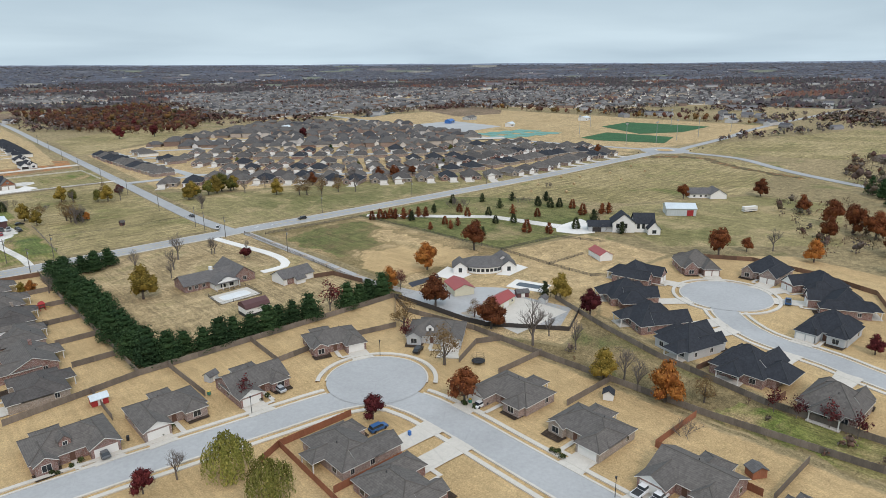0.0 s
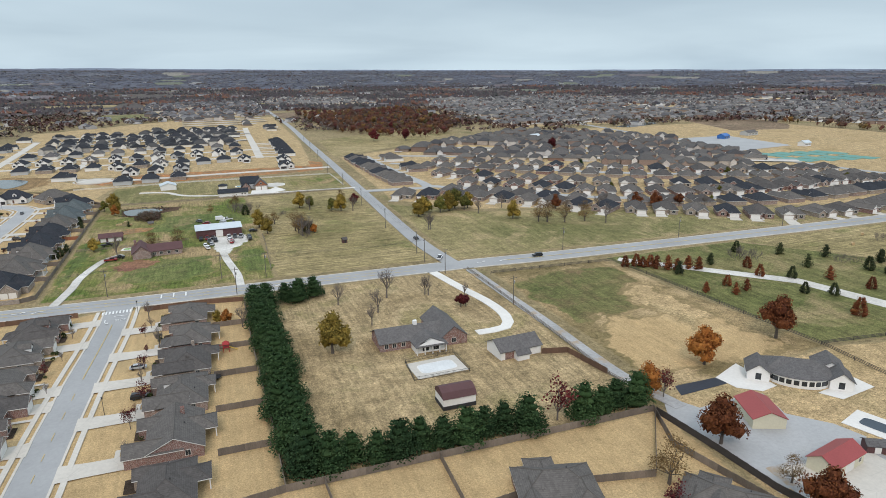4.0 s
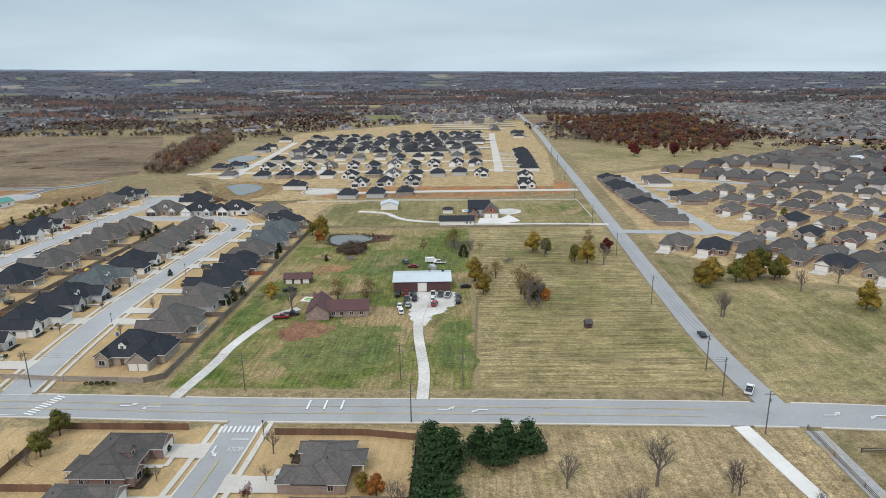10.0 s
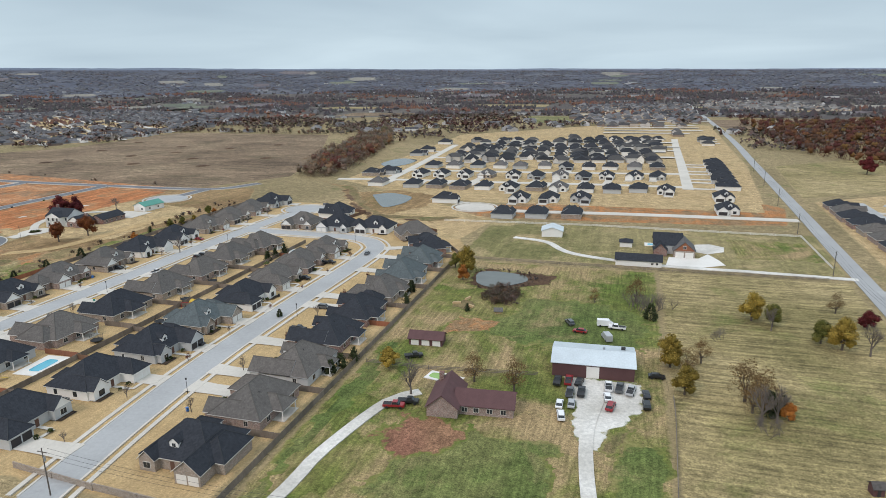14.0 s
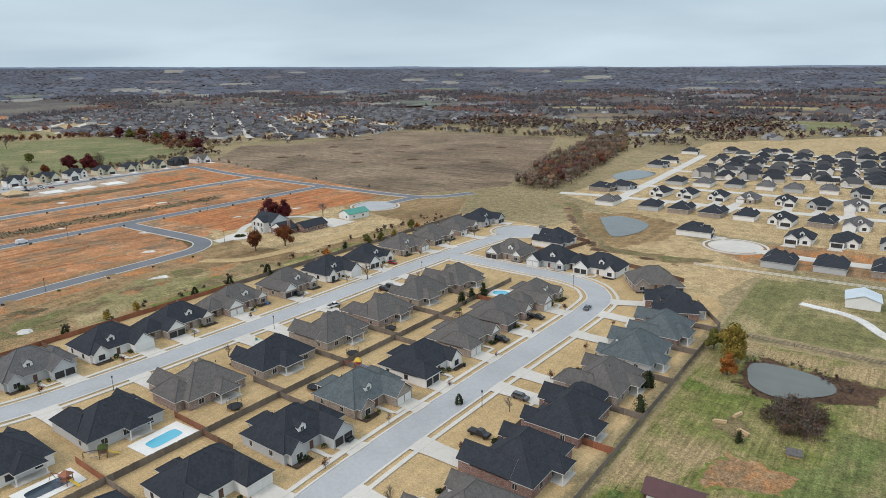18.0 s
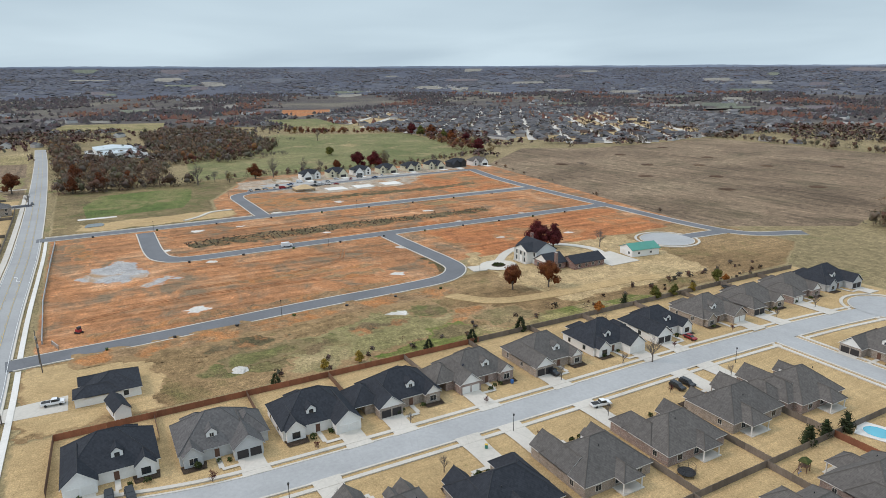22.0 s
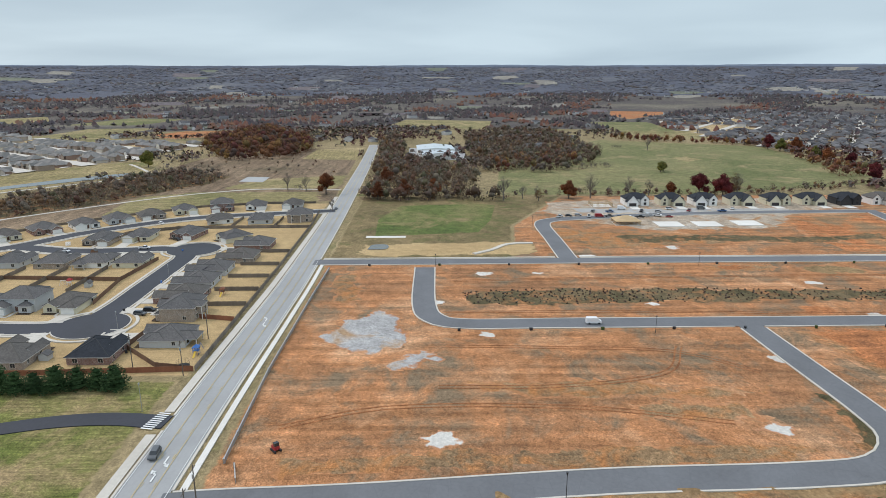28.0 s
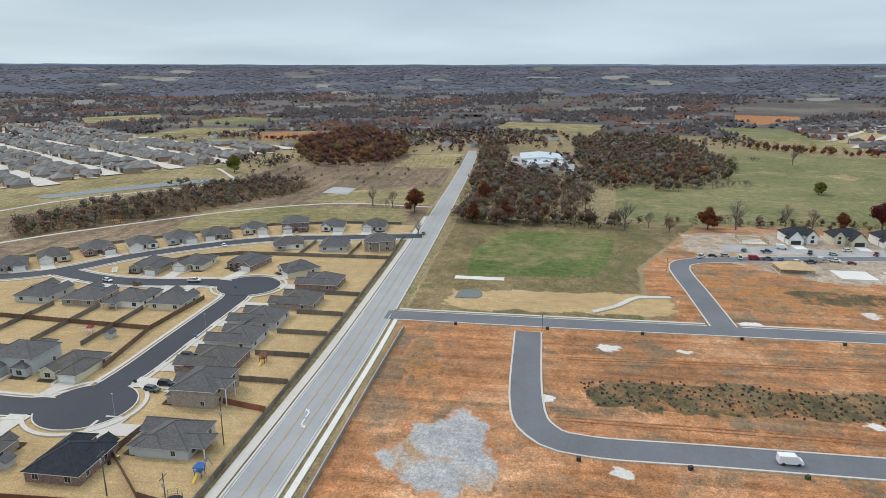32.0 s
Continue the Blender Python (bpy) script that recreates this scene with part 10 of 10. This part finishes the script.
# ---- vehicles ----
def make_car(kind, paint):
    words = {"car": "parked saloon car", "suv": "parked estate car", "truck": "parked pickup truck", "van": "parked panel van"}[kind]
    t = thing("car" if kind in ("car", "suv") else "pickup_truck" if kind == "truck" else "van", f"{paint} {words} on a hard surface", "vehicle", "vehicles")
    L, W = {"car": (4.7, 1.8), "suv": (4.8, 1.9), "truck": (5.8, 2.0), "van": (5.7, 2.05)}[kind]
    low = {"car": [(-0.5, 0.35), (-0.5, 0.78), (-0.46, 0.9), (-0.3, 0.93), (0.2, 0.93), (0.45, 0.8), (0.5, 0.62), (0.5, 0.35)], "suv": [(-0.5, 0.35), (-0.5, 0.95), (-0.47, 1.05), (0.22, 1.02), (0.46, 0.92), (0.5, 0.7), (0.5, 0.35)],
           "truck": [(-0.5, 0.5), (-0.5, 1.12), (0.2, 1.12), (0.47, 1.05), (0.5, 0.8), (0.5, 0.5)], "van": [(-0.5, 0.4), (-0.5, 2.3), (-0.48, 2.4), (0.2, 2.4), (0.34, 1.5), (0.48, 1.15), (0.5, 0.8), (0.5, 0.4)]}[kind]
    top = {"car": [(-0.42, 0.9), (-0.28, 1.38), (-0.02, 1.44), (0.1, 1.4), (0.27, 0.92)], "suv": [(-0.48, 1.02), (-0.42, 1.62), (0.06, 1.66), (0.14, 1.6), (0.28, 1.0)],
           "truck": [(-0.08, 1.1), (-0.05, 1.75), (0.12, 1.8), (0.18, 1.74), (0.29, 1.08)], "van": [(0.19, 2.3), (0.2, 2.32), (0.3, 1.7), (0.34, 1.48), (0.2, 1.48)]}[kind]
    body = Mesh()
    for prof, w, slot in ((low, W / 2, 0),):
        for s in (-1, 1):
            body.face([(x * L, s * w, z) for x, z in prof][::s], slot)
        for (x0, z0), (x1, z1) in zip(prof, prof[1:] + prof[:1]):
            body.face([(x0 * L, -w, z0), (x0 * L, w, z0), (x1 * L, w, z1), (x1 * L, -w, z1)], slot)
    part("body", body, "car_" + paint, t)
    glass, w = Mesh(), W / 2 * 0.86
    for s in (-1, 1):
        glass.face([(x * L, s * (w if z < 1.2 else w * 0.9), z) for x, z in top][::s])
    for (x0, z0), (x1, z1) in zip(top, top[1:]):
        glass.face([(x0 * L, -w * 0.95, z0), (x0 * L, w * 0.95, z0), (x1 * L, w * 0.95, z1), (x1 * L, -w * 0.95, z1)])
    part("cabin", glass, "pane", t)
    if kind != "van":
        (x0, z0), (x1, z1) = top[1], top[3]
        part("roof_panel", Mesh().box(x0 * L, -w * 0.88, min(z0, z1) - 0.02, x1 * L, w * 0.88, max(z0, z1, top[2][1]) + 0.03), "car_" + paint, t)
    if kind == "truck":
        part("load_bed", Mesh().box(-0.485 * L, -W / 2 + 0.12, 0.9, -0.1 * L, W / 2 - 0.12, 1.135), "dark_trim", t)
    wheel = Mesh().tube((0, -0.11, 0), (0, 0.11, 0), 0.36, 0.36, 12).data("wheel", "tyre")
    for x in (-0.31, 0.31):
        for s in (-1, 1):
            part("wheel", wheel, None, t, at=pose(x * L, s * (W / 2 - 0.08), 0.36))
    return t


CARS = {}


def park(kind, paint, x, y, turn, z=0.22):
    at = pose(x, y, z, 0, 0, turn)
    if (kind, paint) in CARS:
        return copy_thing(CARS[(kind, paint)], at)
    CARS[(kind, paint)] = make_car(kind, paint)
    CARS[(kind, paint)].matrix_basis = at


for kind, paint, x, y, tn in (
        ("car", "silver", 71, 147, 90), ("suv", "black", 114, 140, 30), ("car", "white", 104, 156, 70), ("car", "white", 105, 104, 0), ("suv", "blue", 79, 113, 0), ("car", "grey", 27, 147, 90), ("truck", "blue", 236, 79, 20), ("truck", "white", 104, 57, 0), ("truck", "white", 104, 53.5, 0),
        ("suv", "black", -178, 357, 0), ("suv", "black", -177, 361, 5), ("truck", "black", -87, 508, 0), ("truck", "black", -87, 483, 0), ("truck", "white", -157, 475, 80), ("suv", "black", -154, 501, 0), ("suv", "black", -154, 505, 0), ("suv", "black", -179, 476, 10), ("car", "red", -177, 533, 0),
        ("suv", "grey", -62, 452, 0), ("suv", "black", -87, 410, 0), ("car", "grey", -76, 527, 95), ("truck", "black", -61, 430, 0), ("truck", "white", -232.5, 345.5, 85), ("car", "silver", 12, 258, 0), ("suv", "black", 14, 238, 0),
        ("suv", "grey", -287, 323.5, 5), ("car", "grey", -589, 324, 0), ("van", "white", -371, 450, 90), ("suv", "black", 178, 320, 175), ("car", "black", 135, 372, 90), ("truck", "white", 134, 333, 60),
        ("suv", "black", -388, 280, 90), ("suv", "grey", -384, 278, 80), ("suv", "black", -408, 276, 90), ("truck", "white", -484, 237, 95), ("car", "white", -479, 198, 70), ("suv", "silver", -469, 208, 20), ("car", "white", -546, 221, 50), ("suv", "black", -503, 247, 60),
        ("truck", "black", -7, 391, 10), ("truck", "red", -10, 388, 10)):
    park(kind, paint, x, y, tn, 0.36 if on_road(x, y) else 0.24)
yard = random.Random(11)
for i, (x, y) in enumerate(((30, 413), (32, 400), (33, 394), (33, 414), (34, 407), (35, 401), (36, 414), (37, 408), (44, 413), (44, 407), (45, 402), (47, 413), (50, 412), (54, 411), (54, 405), (41, 460), (45, 458), (33, 452), (29, 459), (42, 448), (-15, 419), (57, 423))):
    park(("truck", "car", "suv", "van")[i % 4 if i % 4 != 3 or i > 12 else 0], ("black", "white", "white", "red", "grey", "silver", "black")[i % 7], x, y, 90 + yard.uniform(-12, 12) if i < 15 else yard.uniform(0, 180), 0.26)
for i in range(22):
    x, y = (-560 + yard.uniform(-4, 4), 474 + i * 6.5) if i < 12 else (-580 + yard.uniform(-5, 5), 500 + (i - 12) * 11)
    park(("truck", "car", "suv", "truck", "van")[i % 5], ("white", "black", "silver", "white", "red", "grey", "blue")[i % 7], x, y, 85 + yard.uniform(-20, 20) + (70 if i % 3 == 0 else 0), 0.38)


# ---- garden things ----
def trampoline(x, y, net=True):
    t = thing("trampoline", "black round trampoline with a safety net on a lawn", "trampoline", "trampolines", at=pose(x, y, 0.06))
    part("mat", Mesh().tube((0, 0, 0.75), (0, 0, 0.85), 2.0, 2.0, 18), "tyre", t)
    for i in range(6):
        a = i * math.pi / 3
        part("leg", Mesh().tube((1.95 * math.cos(a), 1.95 * math.sin(a), 0), (1.95 * math.cos(a), 1.95 * math.sin(a), 2.5 if net else 0.8), 0.04, 0.04, 5), "black_iron", t)
    if net:
        m = Mesh()
        for i in range(18):
            a, b = 2 * math.pi * i / 18, 2 * math.pi * (i + 1) / 18
            for z in (1.2, 1.8, 2.4):
                m.tube((2 * math.cos(a), 2 * math.sin(a), z), (2 * math.cos(b), 2 * math.sin(b), z), 0.03, 0.03, 3, caps=False)
        part("net_ring", m, "black_iron", t)


for x, y in ((122, 122), (33, 243), (-113, 424), (-120, 447), (-122, 404), (-124, 470), (-101, 489), (-205, 519), (-108, 405), (-336.5, 312), (-207, 590)):
    trampoline(x, y)


def playset(x, y, turn, main, roofs):
    t = thing("playset", "garden climbing frame with slide and swings", "playset", "playsets", at=pose(x, y, 0.06, 0, 0, turn))
    part("platform", Mesh().box(-0.9, -0.9, 1.3, 0.9, 0.9, 1.45), main, t)
    for px in (-0.85, 0.85):
        for py in (-0.85, 0.85):
            part("leg", Mesh().box(px - 0.07, py - 0.07, 0, px + 0.07, py + 0.07, 2.6), main, t)
    m = Mesh()
    hip(m, -0.9, -0.9, 0.9, 0.9, 2.6, 0.9, 0.2)
    part("canopy", m, roofs, t)
    m = Mesh()
    m.face([(0.9, -0.35, 1.4), (0.9, 0.35, 1.4), (3.4, 0.35, 0.15), (3.4, -0.35, 0.15)])
    m.box(0.9, -0.4, 1.35, 1.0, 0.4, 1.45)
    part("slide", m, "yellow_paint" if roofs != "yellow_paint" else "blue_paint", t)
    part("swing_beam", Mesh().box(-4.2, -0.07, 2.1, -0.9, 0.07, 2.25), main, t)
    for px in (-1.6, -2.6):
        part("swing", Mesh().box(px - 0.25, -0.1, 0.5, px + 0.25, 0.1, 0.56).box(px - 0.24, -0.01, 0.56, px - 0.22, 0.01, 2.1).box(px + 0.22, -0.01, 0.56, px + 0.24, 0.01, 2.1), "blue_paint", t)
    for s in (-0.7, 0.7):
        part("leg", Mesh().tube((-4.2, s * 1.4, 0), (-4.2, 0, 2.2), 0.06, 0.06, 5), main, t)


for x, y, tn, mn, rf in ((-112, 441, 30, "red_paint", "yellow_paint"), (-128, 372, 60, "fence_brown", "shrub"), (-124, 362, 20, "fence_red", "fence_red"), (37, 262, 0, "red_paint", "red_paint"), (-347, 312.5, 0, "blue_paint", "blue_paint"), (-112, 494, 100, "fence_brown", "shrub"), (-408, 302, 0, "fence_red", "fence_red"), (-422, 231, 90, "trim", "red_paint")):
    playset(x, y, tn, mn, rf)


def solar(x, y, z, turn, tilt, cols, rows):
    t = thing("solar_panels", "dark solar panels mounted on a roof", "solar panels", "", at=pose(x, y, z, 0, 0, turn) @ pose(0, 0, 0, tilt, 0, 0))
    cell = Mesh().box(-0.48, -0.8, 0, 0.48, 0.8, 0.06).data("panel", "solar")
    for i in range(cols):
        for j in range(rows):
            part("panel", cell, None, t, at=pose((i - (cols - 1) / 2) * 1.05, (j - (rows - 1) / 2) * 1.7, 0))


for x, y, tn in ((-98, 470.6, 0), (-137, 497.6, 0), (-190, 448.6, 0), (-128, 603.5, 0)):
    solar(x, y, 5.15, tn, 36.5, 6, 2)
solar(-429, 288, 5.3, 0, 26, 5, 2)
solar(-455, 181, 5.3, 0, 26, 5, 2)
shrub_mesh = make_tree("shrub", 1)
shrub_data = shrub_mesh.children[0].data
for c in list(shrub_mesh.children):
    bpy.data.objects.remove(c)
bpy.data.objects.remove(shrub_mesh)


def shrub(x, y, s, label="rounded green garden shrub beside a house"):
    o = tagged(new("shrub", shrub_data), label, "shrub", "garden shrubs")
    o.matrix_basis = pose(x, y, 0.12, 0, 0, (x * 77 + y * 31) % 360) @ Matrix.Diagonal((s, s, s * (0.9 + (x * 7 % 1) * 0.5), 1))


street_rng = random.Random(23)
for xs, toward, ys in ((-98, 1, (355, 379, 403, 427, 452, 476, 500, 525)), (-137, -1, (380, 405, 429, 454, 478, 503, 526)), (-190, 1, (358, 381, 405, 430, 454, 479, 503, 527, 555, 580, 603)), (-46, -1, (378, 402, 425, 448, 472, 496, 519)), (112, -1, (101, 77, 51)), (26, -1, (295, 274, 254, 234, 212)), (-23, 1, (297, 277, 256))):
    for y in ys:
        fx = xs + toward * street_rng.uniform(14.5, 16.5) if abs(xs) > 30 else xs + toward * 12.5
        if not on_road(fx, y, None, 1.0):
            tree("sparse" if street_rng.random() < 0.6 else "bare", fx, y + street_rng.uniform(-6, -3), street_rng.uniform(0.26, 0.42))
        for k in range(3):
            shrub(xs + toward * street_rng.uniform(8.8, 10.2), y + street_rng.uniform(-7, 7), street_rng.uniform(0.8, 1.5))
for x, y in ((22, 156), (44, 156), (67, 155)):
    for k in range(4):
        shrub(x + street_rng.uniform(-6, 1), y - street_rng.uniform(8, 10), street_rng.uniform(0.9, 1.5))
for k in range(6):
    shrub(-52 + k * 1.6, 335.8, 1.1, "dark shrub before an estate wall")
for i in range(9):
    a = i * 0.7
    shrub(-284 + 1.9 * math.cos(a), 527 + 2.0 * math.sin(a), 1.1, "round shrub in a planted bed")
# hay bales, bins, boxes
for x, y in ((330, 280), (352, 292), (372, 276), (398, 290), (410, 262), (430, 285), (455, 270), (470, 292), (345, 262), (388, 300)):
    tagged(part("hay_bale", Mesh().tube((0, -0.7, 0.75), (0, 0.7, 0.75), 0.75, 0.75, 12), "lumber", at=pose(x, y, 0.06, 0, 0, x * 7 % 180)), "round hay bale on a dry field", "hay bale", "hay bales")
for i, (x, y) in enumerate(((83, 106), (104, 112), (104, 107), (31, 150), (33, 150), (56, 158), (-62, 372), (-86, 460), (-155, 437), (-180, 462), (-348, 289), (-350, 290), (-424, 270), (-388, 270), (-402, 283), (-479, 259))):
    t = thing("wheelie_bin", "wheeled plastic bin standing beside a driveway", "bin", "wheeled bins", at=pose(x, y, 0.22, 0, 0, i * 40))
    part("body", Mesh().box(-0.3, -0.35, 0, 0.3, 0.35, 1.0), ("blue_paint", "tyre", "roof_teal")[i % 3], t)
    part("lid", Mesh().box(-0.33, -0.38, 1.0, 0.33, 0.38, 1.08), ("blue_paint", "tyre", "yellow_paint")[i % 3], t)
for i in range(26):
    x, y = ((-266.5 if i < 7 else -365.5 if i < 17 else -449.5), (360 + i * 21 if i < 7 else 400 + (i - 7) * 26 if i < 17 else 360 + (i - 17) * 34))
    tagged(part("utility_box", Mesh().box(-0.5, -0.4, 0, 0.5, 0.4, 0.9).box(-0.55, -0.45, 0.9, 0.55, 0.45, 0.98), "black_iron" if i % 3 else "shrub", at=pose(x, y, 0.05, 0, 0, i * 13)), "dark utility cabinet on bare ground", "utility box", "utility boxes")
# little tractor and camper
t = thing("mini_digger", "small red digger standing on clay", "machine", at=pose(-289, 352, 0.1, 0, 0, 40))
part("body", Mesh().box(-0.9, -0.7, 0.5, 0.7, 0.7, 1.5), "red_paint", t)
part("cab", Mesh().box(-0.2, -0.6, 1.5, 0.7, 0.6, 2.4), "pane", t)
for s in (-0.75, 0.75):
    part("track", Mesh().box(-1.2, s - 0.2, 0, 1.2, s + 0.2, 0.55), "tyre", t)
t = thing("camper_trailer", "white camper trailer parked on grass", "trailer", at=pose(372, 152, 0.1, 0, 0, -25))
part("body", Mesh().box(-4.5, -1.2, 0.6, 4.5, 1.2, 3.2), "trim", t)
part("stripe", Mesh().box(-4.52, -1.22, 1.3, 4.52, 1.22, 1.6), "car_grey", t)
for x in (-0.5, 0.5):
    for s in (-1.1, 1.1):
        part("wheel", Mesh().tube((x, s - 0.1, 0.4), (x, s + 0.1, 0.4), 0.4, 0.4, 10), "tyre", t)

# pavements along the western main road
for lo, hi, a, b, mt, lab in ((-460, -192, 9.2, 7.6, "concrete_new", "pale pavement along the main road"), (-640, -190, -7.0, -9.6, "concrete", "wide worn pavement along the main road")):
    m = Mesh()
    run = []
    for q in dense([q for q in main_line if lo < q[0] < hi], 2.0, False):
        if on_road(q[0], q[1] + (a + b) / 2, main_line, 0.3):
            if len(run) > 1:
                ribbon(m, run, a, b, 0.3)
            run = []
        else:
            run.append(q)
    if len(run) > 1:
        ribbon(m, run, a, b, 0.3)
    setting("pavement", m, mt, lab, "pavement")

grove("sparse", [(240, 500, 0.5), (262, 520, 0.5), (290, 470, 0.6), (330, 420, 0.5), (352, 470, 0.6), (400, 440, 0.5), (420, 400, 0.5), (460, 430, 0.6), (300, 560, 0.6), (350, 590, 0.5), (232, 620, 0.5), (480, 380, 0.6)])
grove("olive", [(250, 560, 0.45), (310, 455, 0.5), (372, 415, 0.45), (440, 480, 0.5), (500, 420, 0.5), (215, 690, 0.4), (344, 392, 0.4)])
grove("rust", [(520, 360, 0.7), (530, 366, 0.6), (508, 352, 0.7), (290, 398, 0.8), (300, 392, 0.85), (315, 388, 0.7), (240, 412, 0.8)])
grove("bare", [(270, 404, 0.9), (330, 382, 0.7), (210, 428, 0.8), (-622, 444, 1.5), (-628, 459, 0.9), (-629, 470, 0.8), (-630, 511, 1.5), (-643, 544, 1.2), (-640, 559, 1.1), (-648, 632, 1.4), (-585, 322, 0.8), (-672, 273, 1.2), (-666, 289, 1.1), (-964, 664, 1.4)])
grove("rust", [(-628, 494, 1.2), (-638, 575, 0.95), (-654, 307, 1.4), (-626, 350, 1.2), (-630, 370, 1.3), (-640, 392, 1.2), (-700, 352, 1.3), (-949, 845, 1.5), (-833, 815, 1.4)])
grove("wine", [(-639, 598, 1.5), (-634, 614, 1.5), (-974, 823, 1.6), (-800, 820, 1.3), (-697, 775, 1.2), (-720, 790, 1.3)])
grove("olive", [(-817, 99, 1.5), (-950, 826, 1.4), (-769, 613, 0.9), (-775, 618, 0.8), (-880, 830, 1.2)])
grove("bronze", [(-649, 630, 1.4), (-675, 778, 1.3), (-620, 470, 0.8)])
grove("brush", [(-798, 545, 1.8), (-800, 556, 1.6), (-801, 568, 1.8), (-989, 632, 1.6), (-1012, 603, 1.8), (-676, 282, 1.2)])
